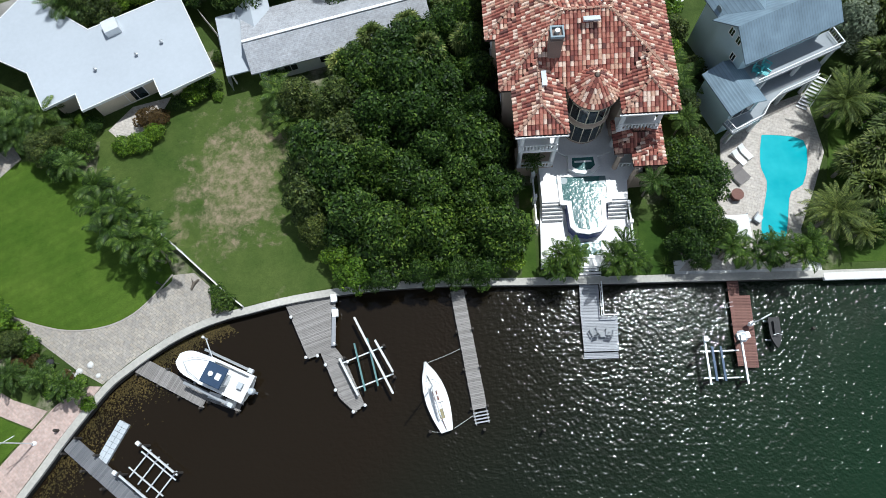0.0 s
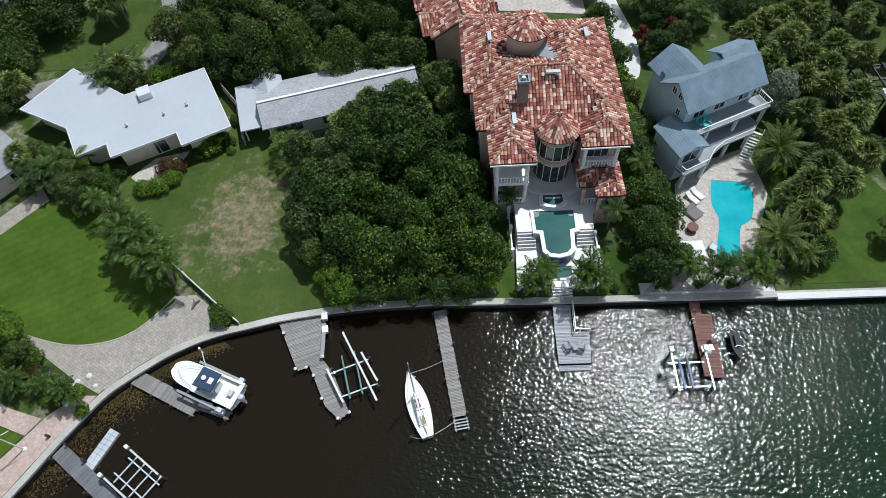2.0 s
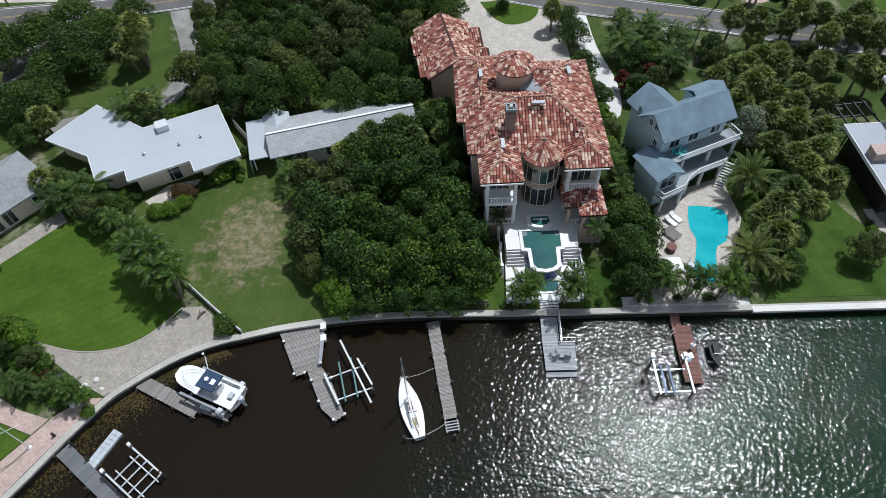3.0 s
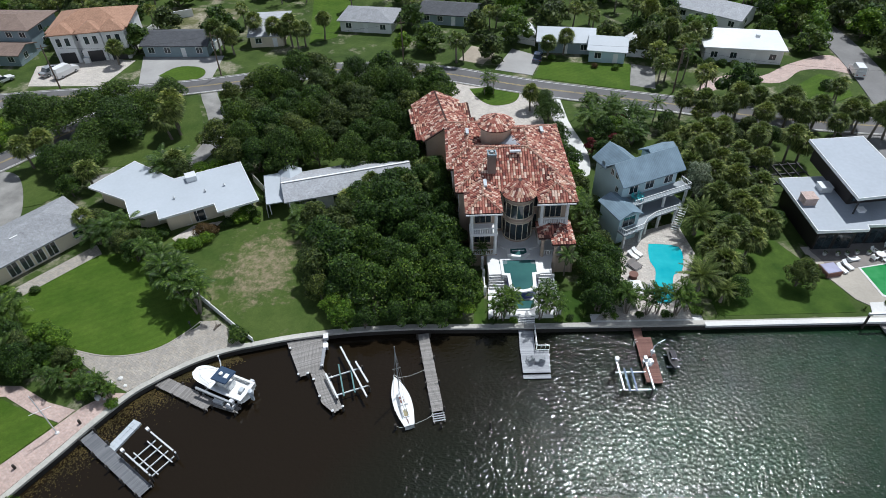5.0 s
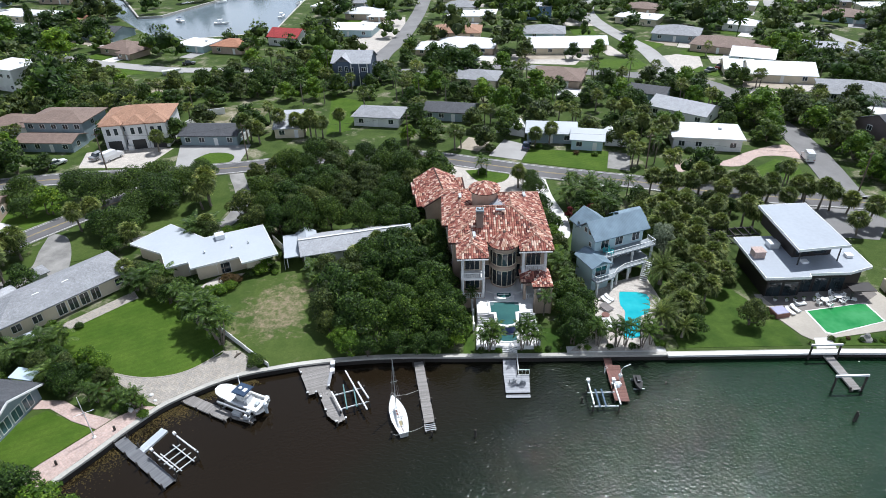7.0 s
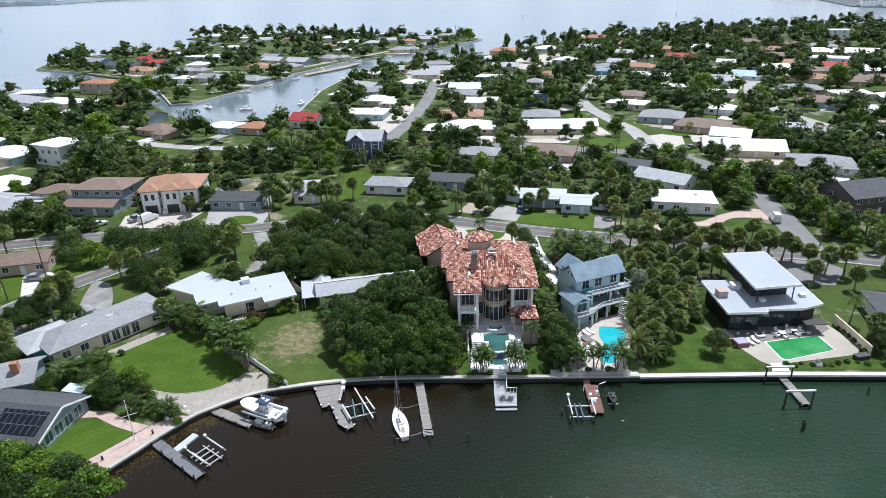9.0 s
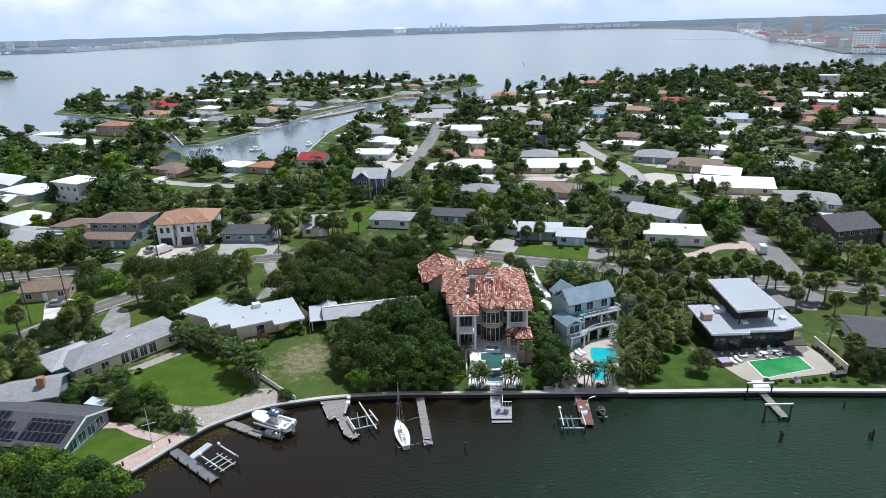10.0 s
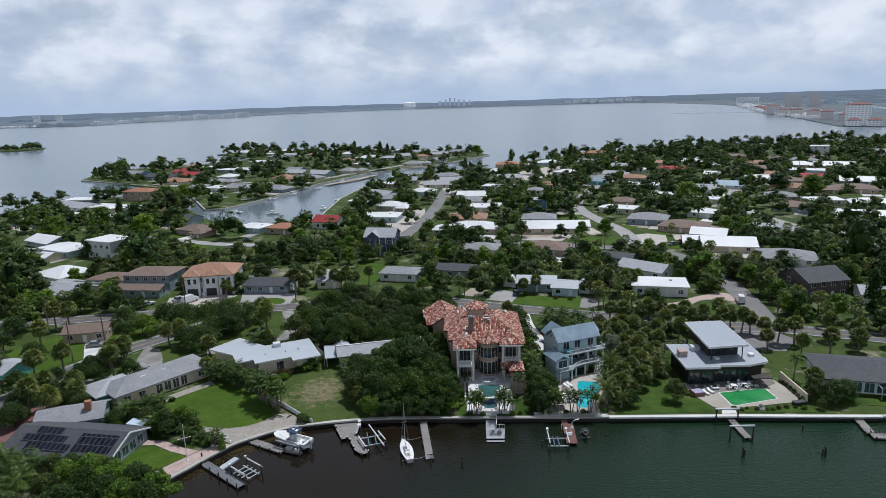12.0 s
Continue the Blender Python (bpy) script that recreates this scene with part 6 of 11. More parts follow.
FAR = """-228 284 30 gw,-204 274 22 w,-221 233 16 g,-164 257 15 rb,-160 162 19 w,-168 148 12 w,-135 120 14 w,-118 98 13 gw,-137 225 15 dg,-118 198 13 br,-90 200 12 w,-300 480 16 g,-283 470 16 bl,-249 437 18 dg,-216 402 24 tan,-240 480 13 red,-222 446 14 red,-181 392 18 g,-165 350 10 w,-148 352 18 g,-118 340 17 g,-130 404 14 tan,-193 555 26 w,-108 396 17 g,-136 464 13 bl,-86 446 15 g,-106 428 17 gw,-102 539 14 tan,-88 564 15 w,-32 490 16 g,-10 523 15 g,-29 564 12 tan,-30 281 15 g,-29 252 13 w,-31 220 18 w,21 284 14 w,17 262 13 g,18 241 14 w,13 209 17 tan,16 186 19 w,48 205 14 g,49 182 20 w,43 143 14 sal,18 143 11 g,110 349 12 g,125 371 13 gw,127 308 19 w,103 333 11 teal,99 245 12 sal,172 391 12 red,228 503 18 sal,149 542 22 ter,155 487 13 ter,190 352 10 w,159 284 18 gw,178 300 18 bg,205 322 18 w,273 396 18 w,258 358 24 w,297 385 18 w,245 322 15 red,220 309 14 br,262 300 22 w,237 268 20 br,176 218 14 br,190 191 16 w,128 207 11 w,145 246 10 w,98 195 15 g,108 176 17 br,113 161 12 lb,112 141 17 w,124 120 16 g,139 164 13 gw"""
for i, row in enumerate(FAR.split(",")):
    hx, hy, hw, st = row.split()
    hx, hy, hw = float(hx), float(hy), float(hw) * 1.12
    turn = -18 if hy < 160 and hx > -60 else -28 if hx > 60 else -10 if hx > -60 else -24
    hr = turn + (i * 37 % 11 - 5)
    hd = min(hw * 0.82, 13.5)
    tint, word = FRONTS[i * 7 % 6]
    form = ("hip", None, "gable")[i % 3] if st == "w" else None
    wall_, lab = (None, "") if st in WALLS else (tint, "single-storey %s house with a %s" % (word, "low white %s roof" % ("hipped" if form == "hip" else "pitched") if form else ROOFS[st][2]))
    house(hx, hy, hw, hd, hr, st, 2.4 + (i * 13 % 5) * 0.1, hd * 0.17, wall_, None, form, lab)
    if i % 2:
        tx, ty = m_wing(hx, hy, hr, hw, hd, i)
        house(tx, ty, hw * 0.45, hd * 0.8, hr, st, 2.3, hd * 0.13, wall_, None, form, lab.replace("house", "house wing"))
    m = pose(hx, hy, 0, 0, 0, hr)
    yard = [m @ Vector(c) for c in ((-hw * 0.62, -hd / 2 - 0.2, 0), (-hw * 0.62, -hd / 2 - 6.5, 0), (hw * 0.1, -hd / 2 - 6.5, 0), (hw * 0.1, -hd / 2 - 0.2, 0))]
    slab = [m @ Vector(c) for c in ((hw * 0.12, -hd / 2 - 0.2, 0), (hw * 0.12, -hd / 2 - 8, 0), (hw * 0.55, -hd / 2 - 8, 0), (hw * 0.55, -hd / 2 - 0.2, 0))]
    sheet("lawn_front", [(v.x, v.y) for v in yard], GZ + 0.04, (LAWN, LAWN_ROUGH, SAND)[i % 3], ("mown green front lawn", "patchy dry front lawn", "sandy shell front yard")[i % 3] + " before a house", "lawn")
    sheet("drive_front", [(v.x, v.y) for v in slab], GZ + 0.05, (PALE_CONCRETE, ASPHALT_PALE, PAVER_PALE)[i % 3], "pale driveway before a house", "driveway")
house(33.1, 95.0, 11.8, 7.6, -10, "lb", 2.9, 1.5, WALL_GREYBLUE, ROOF_WHITE, "gable", "grey-blue cottage with a pale metal roof", True)
house(41.2, 89.6, 7.4, 7.4, -14, "lb", 2.9, 1.4, WALL_PALEBLUE, ROOF_WHITE, "gable", "pale blue cottage wing with a pale roof", True)
house(69.5, 88.6, 15.5, 9.5, -12, "w", 3.0, label="long low house with a weathered white flat roof", near=True)
house(71.0, 108.0, 15.5, 9.5, -42, "gw", 3.0, 1.7, near=True)
house(64.6, 124.1, 14.0, 7.0, -30, "dg", 2.9, 1.3, near=True)
house(-53.8, 100.5, 14.6, 8.6, -4, "dg", 2.9, 1.4, WALL_GREYBLUE, SHINGLE_DARK, "gable", "grey-blue single-storey house with a dark shingle roof", True)
villa = house(-73.0, 102.8, 16.0, 12.0, 8, "ter", 6.8, 2.4, STUCCO_WHITE, TILE_TAN, "hip", "large white two-storey villa with a tan tile roof", True, storeys=2)
for q in (-5.2, 0.6, 5.4):
    part("bay_wall", boxes((q - 2.3, -7.6, -0.2, q + 2.3, -6.0, 6.7)), STUCCO_WHITE, villa)
    part("bay_roof", hip(4.6, 5.0, 6.75, 1.5, 0.5, 0.2, cx=q, cy=-5.2), TILE_TAN, villa)
    part("garage_door", boxes((q - 1.6, -7.66, 0, q + 1.6, -7.58, 2.5)), DARK, villa)
    for w_ in (-0.9, 0.9):
        window(villa, q + w_, -7.6, 4.0, 0.9, 1.7, 0, GLASS, TRIM, 0)
part("stair", boxes((-2.2, -8.4, 0, -1.0, -6.0, 1.2), (-2.2, -7.4, 1.2, -1.0, -6.0, 2.6)), STUCCO_WHITE, villa)
yw = thing("garden_wall", "white rendered wall around a side yard", "wall", -57.5, 112, GZ, 0)
for a, b in (((-64.5, 109), (-62, 118.5)), ((-62, 118.5), (-57, 120.5)), ((-46, 99), (-44.5, 108))):
    part("panel", boxes((0, -0.1, 0, math.hypot(b[0] - a[0], b[1] - a[1]), 0.1, 1.9)), WHITE, yw).matrix_basis = pose(a[0] + 57.5, a[1] - 112, 0, 0, 0, math.degrees(math.atan2(b[1] - a[1], b[0] - a[0])))
house(-95.0, 107.0, 16.0, 11.0, -6, "br", 5.6, 1.4, WALL_GREYBLUE, SHINGLE_BROWN, "hip", "two-storey grey house with a brown shingle roof", True, storeys=2)
house(-95.0, 98.0, 15.0, 6.5, -6, "br", 2.8, 1.0, WALL_GREYBLUE, SHINGLE_BROWN, "gable", "low grey wing with a brown shingle roof", True)
house(-34.6, 107.0, 7.4, 14.0, 2, "br", 2.8, 1.3, STUCCO_CREAM, SHINGLE_PALE, "gable", "cream cottage with a pale grey-brown roof", True)
navy = house(-22.0, 149.0, 12.0, 10.0, -8, "bl", 7.6, 2.6, WALL_NAVY, SHINGLE_PALE, "gable", "tall slate-blue two-storey house with a pale grey roof", True, storeys=2)
part("front_gable", gable(4.6, 5.0, 7.7, 2.0, 0.4, 0.16), SHINGLE_PALE, navy, "small front gable").matrix_basis = pose(-2.4, -3.4, 0, 0, 0, 90)
part("front_wall", boxes((-4.6, -5.6, -0.2, -0.2, -4.9, 7.7)), WALL_NAVY, navy)
part("balcony", boxes((0.2, -6.6, 3.6, 5.8, -5.0, 3.8), (0.2, -6.6, 3.8, 5.8, -6.5, 4.7)), WALL_NAVY, navy)
for q in (0.4, 3.0, 5.6):
    part("post", boxes((q - 0.1, -6.6, 0, q + 0.1, -6.4, 7.5)), TRIM, navy)
for q in (-3.4, -1.4):
    for z in (1.0, 4.8):
        window(navy, q, -5.6, z, 1.0, 1.5)
house(-11.3, 110.5, 12.5, 8.5, -12, "g", 2.8, near=True)
house(8, 113, 13, 8, -14, "dg", 2.8, near=True)
house(-74.5, 196, 13.0, 12.0, -17, "ter", 2.9, 1.6)
house(-55, 205, 13.0, 10.0, -20, "red", 3.6, 2.4, label="house with steep bright red tile roofs")
house(-136.5, 155, 14.0, 11.0, -24, "w", 7.2, label="white two-storey house with a flat roof", near=True, storeys=2)
house(-203, 318, 22.0, 13.0, -15, "ter", 6.2, 1.8, label="peach two-storey house with a terracotta roof", storeys=2)
house(51, 424, 20.0, 14.0, -10, "ter", 6.2, 2.2, label="peach two-storey house with a terracotta roof", storeys=2)
house(50, 240, 12.5, 8.0, -12, "bl", 5.6, 0.8, WALL_BLUE, SHINGLE_PALE, "flat", "blue two-storey house with a pale roof", storeys=2)
house(55, 278, 8.5, 8.5, -12, "bg", 5.2, 1.8, STUCCO_CREAM, SHINGLE, "hip", "pale two-storey cottage with a grey roof", storeys=2)
house(332, 475, 14.0, 10.0, -20, "w", 9.0, label="white three-storey modern house", storeys=3)
house(113.5, 84.5, 13.0, 12.0, 12, "br", 5.4, 2.6, plain("mauve_brown_siding", (0.13, 0.10, 0.10), 0.8), SHINGLE_DARK, "gable", "mauve-brown two-storey house with a steep dark grey roof", True, storeys=2)
house(128, 76, 11.0, 10.0, -20, "gw", 2.9)
house(-90.8, 59.6, 10.5, 7.0, 12, "br", 2.9, 1.2, STUCCO_TAN, SHINGLE_BROWN, "gable", "tan single-storey house with a brown roof", True)
house(-121, 101, 14.0, 9.0, -10, "gw", 2.8, near=True)
house(-97, 35.5, 8.0, 8.0, -10, "teal", 2.8, 1.0, WALL_TEAL, SHINGLE_PALE, "gable", "teal cottage with a pale roof", True)
house(-176, 155, 15.0, 12.0, -10, "gw", 2.8)
house(-112, 112, 14, 9, -10, "br", 2.8)

def garden_shed(x, y, rot):
    """A small white gabled shed with a door."""
    d = thing("garden_shed", "small white gabled garden shed beside a cottage", "shed", x, y, GZ, rot, "cottage sheds")
    part("wall", boxes((-1.4, -1.7, -0.1, 1.4, 1.7, 2.2)), STUCCO_WHITE, d)
    part("roof", gable(2.8, 3.4, 2.2, 1.0, 0.3, 0.12, "y"), ROOF_FAR, d)
    end = bmesh.new()
    for v in (-1.7, 1.7):
        end.faces.new([end.verts.new(c) for c in ((-1.4, v, 2.2), (1.4, v, 2.2), (0, v, 3.15))])
    part("gable", end, STUCCO_WHITE, d)
    leaf = part("door", boxes((-0.5, -1.76, 0, 0.5, -1.69, 2.0)), TRIM, d)
    part("handle", boxes((0.34, -1.8, 0.95, 0.4, -1.76, 1.1)), STEEL, leaf)


garden_shed(25.4, 99.4, -12)
garden_shed(47.4, 92.4, -14)


def vinyl_fence(a, b):
    """White panels between posts."""
    ln = math.hypot(b[0] - a[0], b[1] - a[1])
    f = thing("garden_fence", "white vinyl panel fence beside a cottage", "fence", a[0], a[1], GZ, math.degrees(math.atan2(b[1] - a[1], b[0] - a[0])), "cottage fences")
    n = max(1, round(ln / 1.8))
    for i in range(n + 1):
        q = ln * i / n
        part("post", boxes((q - 0.07, -0.07, 0, q + 0.07, 0.07, 1.95)), TRIM, f)
        if i < n:
            part("panel", boxes((q + 0.07, -0.025, 0.08, q + ln / n - 0.07, 0.025, 1.8)), TRIM, f)


vinyl_fence((19.8, 99.4), (26.4, 95.6))
vinyl_fence((45.4, 88.7), (50.4, 87.2))

# the remaining low houses of the neighbourhood, filling its blocks
rh = random.Random(31)
plot = wall_line + north
more = 0
for _ in range(6000):
    x, y = rh.uniform(-70, 400), rh.uniform(176, 480)
    if x > 60 and y < 640 - 0.2 * x and more < 62 and inside(x, y, plot) or (x <= 60 and y < 430 and more < 62 and inside(x, y, plot)):
        if off_line(x, y, north) < 14 or any(off_line(x, y, pts) < 9 + wid / 2 for pts, wid, _m in ROADS.values()) or any(math.hypot(x - a, y - b) < r + 9 for a, b, r in HOUSES):
            continue
        st = ("w", "gw", "w", "g", "w", "sal", "w", "gw", "tan")[more % 9]
        tint, word = FRONTS[more * 5 % 6]
        lab = "" if st in WALLS else "single-storey %s house with a %s" % (word, ROOFS[st][2])
        house(x, y, rh.uniform(14, 21), rh.uniform(10, 13), rh.uniform(-40, -5), st, 2.6, 2.0, None if st in WALLS else tint, None, "hip" if more % 4 == 0 else None, lab)
        more += 1


for count, x0, x1, y0, y1, poly, seed in ((26, -320, 40, 330, 740, isle, 41), (16, -330, -150, 120, 322, plot, 43)):
    rh = random.Random(seed)
    made = 0
    for _ in range(5000):
        x, y = rh.uniform(x0, x1), rh.uniform(y0, y1)
        if made >= count or not inside(x, y, poly) or off_line(x, y, poly + poly[:1]) < 12:
            continue
        if any(off_line(x, y, pts) < 8 + wid / 2 for pts, wid, _m in ROADS.values()) or any(math.hypot(x - a, y - b) < r + 9 for a, b, r in HOUSES):
            continue
        st = ("w", "gw", "w", "g", "lb", "w", "tan", "gw")[made % 8]
        tint, word = FRONTS[made * 5 % 6]
        lab = "" if st in WALLS else "single-storey %s house with a %s" % (word, ROOFS[st][2])
        house(x, y, rh.uniform(14, 20), rh.uniform(10, 13), rh.uniform(-35, 5), st, 2.6, 2.0, None if st in WALLS else tint, None, "hip" if made % 3 == 0 else None, lab)
        made += 1


# ---- the mansion with the tiled roof ----
def wpart(name, bm, material, parent, label=""):
    """A part built in world coordinates under a top-level thing."""
    bm.transform(parent.matrix_basis.inverted())
    return part(name, bm, material, parent, label)


def stone_rail(parent, x0, x1, y, z, height):
    """A stone balustrade: two rails and turned balusters."""
    r = wpart("balustrade", boxes((x0, y - 0.09, z + height - 0.12, x1, y + 0.09, z + height)), STONE_WHITE, parent)
    part("foot_rail", boxes((x0, y - 0.07, z, x1, y + 0.07, z + 0.08)), STONE_WHITE, r).data.transform(parent.matrix_basis.inverted())
    n = max(3, int((x1 - x0) / 0.3))
    for i in range(n + 1):
        x = x0 + (x1 - x0) * i / n
        part("baluster", lathe([(0.06, z + 0.08), (0.09, z + 0.3), (0.05, z + height * 0.6), (0.06, z + height - 0.12)], 8, cx=x, cy=y), STONE_WHITE, r).data.transform(parent.matrix_basis.inverted())
    return r


def clay(name, by_object):
    m = Mat(name, 0.8, 0, 0.25)
    r = m.random_object() if by_object else m.random_island()
    col = m.ramp(r, (0.0, (0.33, 0.115, 0.085)), (0.2, (0.41, 0.165, 0.12)), (0.36, (0.22, 0.075, 0.06)), (0.48, (0.58, 0.36, 0.26)), (0.64, (0.46, 0.22, 0.165)), (0.76, (0.74, 0.56, 0.45)), (0.91, (0.14, 0.06, 0.052)), step=True)
    m.base(m.mix(col, m.ramp(m.noise(6, 5), (0.3, (0.75,) * 3), (0.7, (1.1,) * 3)), 1.0, "MULTIPLY"))
    return m.m


CLAY_PIECE, CLAY_FIELD = clay("clay_tile_single", True), clay("clay_tile_field", False)
CLAY_BED = plain("tile_underlay", (0.07, 0.032, 0.025), 0.9, var=0.2)
TILE_W, TILE_L = 0.36, 0.46


def tile_verts():
    out = []
    for v, lift, k in ((0.0, 0.05, 1.0), (TILE_L + 0.06, 0.012, 0.94)):
        for j in range(4):
            a = math.pi * j / 3
            out.append((-math.cos(a) * TILE_W * 0.47 * k, v, math.sin(a) * 0.11 * k + lift))
    return out


TILE_FACES = [(j, j + 1, j + 5, j + 4) for j in range(3)] + [(3, 2, 1, 0)]


def lay_tiles(hips, limit=None):
    """Places of all tiles on a set of hipped roofs (x0, x1, y0, y1, eave, slope) that run into one another."""
    def top(h, x, y):
        x0, x1, y0, y1, e, s = h
        return e + s * min(x - x0, x1 - x, y - y0, y1 - y)

    out = []
    for h in hips:
        x0, x1, y0, y1, e, s = h
        run = TILE_L * math.cos(math.atan(s))
        for side in range(4):
            length = x1 - x0 if side % 2 == 0 else y1 - y0
            deep = min(x1 - x0, y1 - y0) / 2
            for r in range(int(deep / run) + 1):
                for c in range(int(length / TILE_W) + 1):
                    a, b = (c + 0.5) * TILE_W, r * run
                    px, py = a, b + run / 2
                    x, y = ((x0 + px, y0 + py), (x1 - py, y0 + px), (x1 - px, y1 - py), (x0 + py, y1 - px))[side]
                    if not (x0 <= x <= x1 and y0 <= y <= y1):
                        continue
                    d = (y - y0, x1 - x, y1 - y, x - x0)
                    if d[side] > min(d) + 0.12:
                        continue
                    z = top(h, x, y)
                    if any(g is not h and g[0] < x < g[1] and g[2] < y < g[3] and top(g, x, y) > z + 0.03 for g in hips):
                        continue
                    bx, by = ((x0 + a, y0 + b), (x1 - b, y0 + a), (x1 - a, y1 - b), (x0 + b, y1 - a))[side]
                    out.append(pose(bx, by, e + s * b, 0, 0, side * 90) @ pose(0, 0, 0.02 + random.uniform(-0.012, 0.012), math.degrees(math.atan(s)) + random.uniform(-1, 1), 0, random.uniform(-2, 2)))
    return out


def cone_tiles(cx, cy, r, z, rise):
    out, s = [], rise / r
    run = TILE_L * math.cos(math.atan(s))
    for k in range(int(r / run)):
        rr = r - k * run
        n = max(5, int(math.tau * rr / TILE_W))
        for j in range(n):
            a = 360 * (j + 0.5 * (k % 2)) / n
            out.append(pose(cx, cy, z + s * (r - rr), 0, 0, a) @ pose(0, -rr, 0.02, math.degrees(math.atan(s)), 0, 0))
    return out


def tile_field(parent, places, singles):
    """The nearest tiles as pieces of their own, the rest joined."""
    inv = parent.matrix_basis.inverted()
    me = bpy.data.meshes.new("roof_tile")
    me.from_pydata(tile_verts(), [], TILE_FACES)
    me.materials.append(CLAY_PIECE)
    for m in places[:singles]:
        ob = new("roof_tile", me)
        ob.parent = parent
        ob.matrix_basis = inv @ m
    rest = places[singles:]
    base = np.array([(*v, 1) for v in tile_verts()])
    vs, fs = [], []
    for i, m in enumerate(rest):
        vs.extend((base @ np.array(inv @ m).T)[:, :3].tolist())
        fs.extend([tuple(q + i * 8 for q in f) for f in TILE_FACES])
    me = bpy.data.meshes.new("roof_tiling")
    me.from_pydata(vs, [], fs)
    me.materials.append(CLAY_FIELD)
    ob = new("roof_tiling", me)
    ob.parent = parent
    return tagged(ob, kind="stuff")


def hip_solid(h, drop=0.0):
    x0, x1, y0, y1, e, s = h
    w, d = x1 - x0, y1 - y0
    return hip(w, d, e - drop, s * min(w, d) / 2, 0.0, 0.22, cx=(x0 + x1) / 2, cy=(y0 + y1) / 2)


mansion = thing("mansion", "large tan stucco mansion with a mottled terracotta barrel-tile roof", "house", 14, 35, GZ)
for bm in (boxes((6.5, 29.0, 1.2, 21.5, 45.6, 10.82)), boxes((5.8, 34.6, 1.2, 6.5, 46.2, 10.8)), boxes((7.9, 26.4, 1.2, 11.2, 29.0, 10.8)), boxes((17.3, 27.2, 1.2, 21.0, 29.0, 10.8))):
    wpart("wall", bm, STUCCO_TAN, mansion)
S, EAVE = 0.515, 10.95
main_hips = [(6.0, 22.1, 28.4, 40.4, EAVE, S), (5.0, 11.2, 34.0, 47.0, EAVE, S), (10.5, 22.2, 28.5, 45.2, EAVE, S), (7.1, 11.9, 23.7, 33.0, EAVE, S), (16.8, 22.0, 25.4, 33.0, EAVE, S)]
for h in main_hips:
    wpart("roof", hip_solid(h, 0.02), CLAY_BED, mansion)
# a grey cricket bridges the valley beside the tower
bm = bmesh.new()
top_, low_ = [[bm.verts.new((x, y, z - d)) for x, y, z in ((15.7, 35.3, 13.72), (13.9, 41.5, 12.86), (11.5, 41.2, 11.95), (12.0, 38.7, 12.05))] for d in (0.0, 0.35)]
bm.faces.new(top_), bm.faces.new(low_[::-1])
for i in range(4):
    bm.faces.new((top_[i], low_[i], low_[(i + 1) % 4], top_[(i + 1) % 4]))
bmesh.ops.recalc_face_normals(bm, faces=bm.faces)
wpart("roof_valley", bm, ROOF_GREYFLAT, mansion, "flat grey roof valley")


def ridge_tiles(parent, lines):
    """Half-round cap tiles laid along ridges and hips."""
    base = np.array([(x * 0.85, y, z * 1.1, 1) for x, y, z in tile_verts()])
    inv = parent.matrix_basis.inverted()
    vs, fs = [], []
    for a, b in lines:
        a, b = Vector(a), Vector(b)
        n = max(1, int((b - a).length / (TILE_L * 0.8)))
        turn = math.degrees(math.atan2(b.y - a.y, b.x - a.x)) - 90
        tilt = math.degrees(math.asin((b.z - a.z) / (b - a).length))
        for i in range(n):
            q = a.lerp(b, i / n)
            m = np.array(inv @ pose(q.x, q.y, q.z + 0.07, 0, 0, turn) @ pose(0, 0, 0, tilt, 0, 0))
            k = len(vs)
            vs.extend((base @ m.T)[:, :3].tolist())
            fs.extend([tuple(j + k for j in f) for f in TILE_FACES])
    me = bpy.data.meshes.new("ridge_tiles")
    me.from_pydata(vs, [], fs)
    me.materials.append(CLAY_CAP)
    ob = new("ridge_tiles", me)
    ob.parent = parent
    return tagged(ob, kind="stuff")


def hip_lines(h):
    x0, x1, y0, y1, e, s = h
    d = min(x1 - x0, y1 - y0) / 2
    a, b = (x0 + d, y0 + d, e + s * d), (x1 - d, y1 - d, e + s * d)
    return ((x0, y0, e), a), ((x1, y0, e), (x1 - d, y0 + d, e + s * d)), ((x1, y1, e), b), ((x0, y1, e), (x0 + d, y1 - d, e + s * d)), (a, b)


CLAY_CAP = plain("clay_ridge_cap", (0.42, 0.25, 0.18), 0.85, var=0.3, scale=5)
lines = []
for h in main_hips:
    lines += hip_lines(h)
# keep the stretches that no other slope covers
shown = []
for a, b in lines:
    a, b = Vector(a), Vector(b)
    n = max(1, int((b - a).length / 0.6))
    for i in range(n):
        m0 = a.lerp(b, (i + 0.5) / n)
        cover = max(e + s * min(m0.x - x0, x1 - m0.x, m0.y - y0, y1 - m0.y) for x0, x1, y0, y1, e, s in main_hips if x0 <= m0.x <= x1 and y0 <= m0.y <= y1)
        if cover < m0.z + 0.04 and (m0.x - 12.35) ** 2 + (m0.y - 40.2) ** 2 > 5.5:
            shown.append((a.lerp(b, i / n), a.lerp(b, (i + 1) / n)))
ridge_tiles(mansion, shown)
for run in ((7.1, 23.5, 10.72, 11.9, 23.62, 10.9), (16.6, 25.2, 10.72, 21.7, 25.32, 10.9), (7.1, 23.62, 10.72, 7.2, 28.4, 10.9), (11.8, 23.62, 10.72, 11.9, 28, 10.9)):
    wpart("gutter", boxes(run), TRIM, mansion)
tiles = lay_tiles(main_hips)
tiles += cone_tiles(14.6, 28.4, 2.4, 10.85, 1.95)
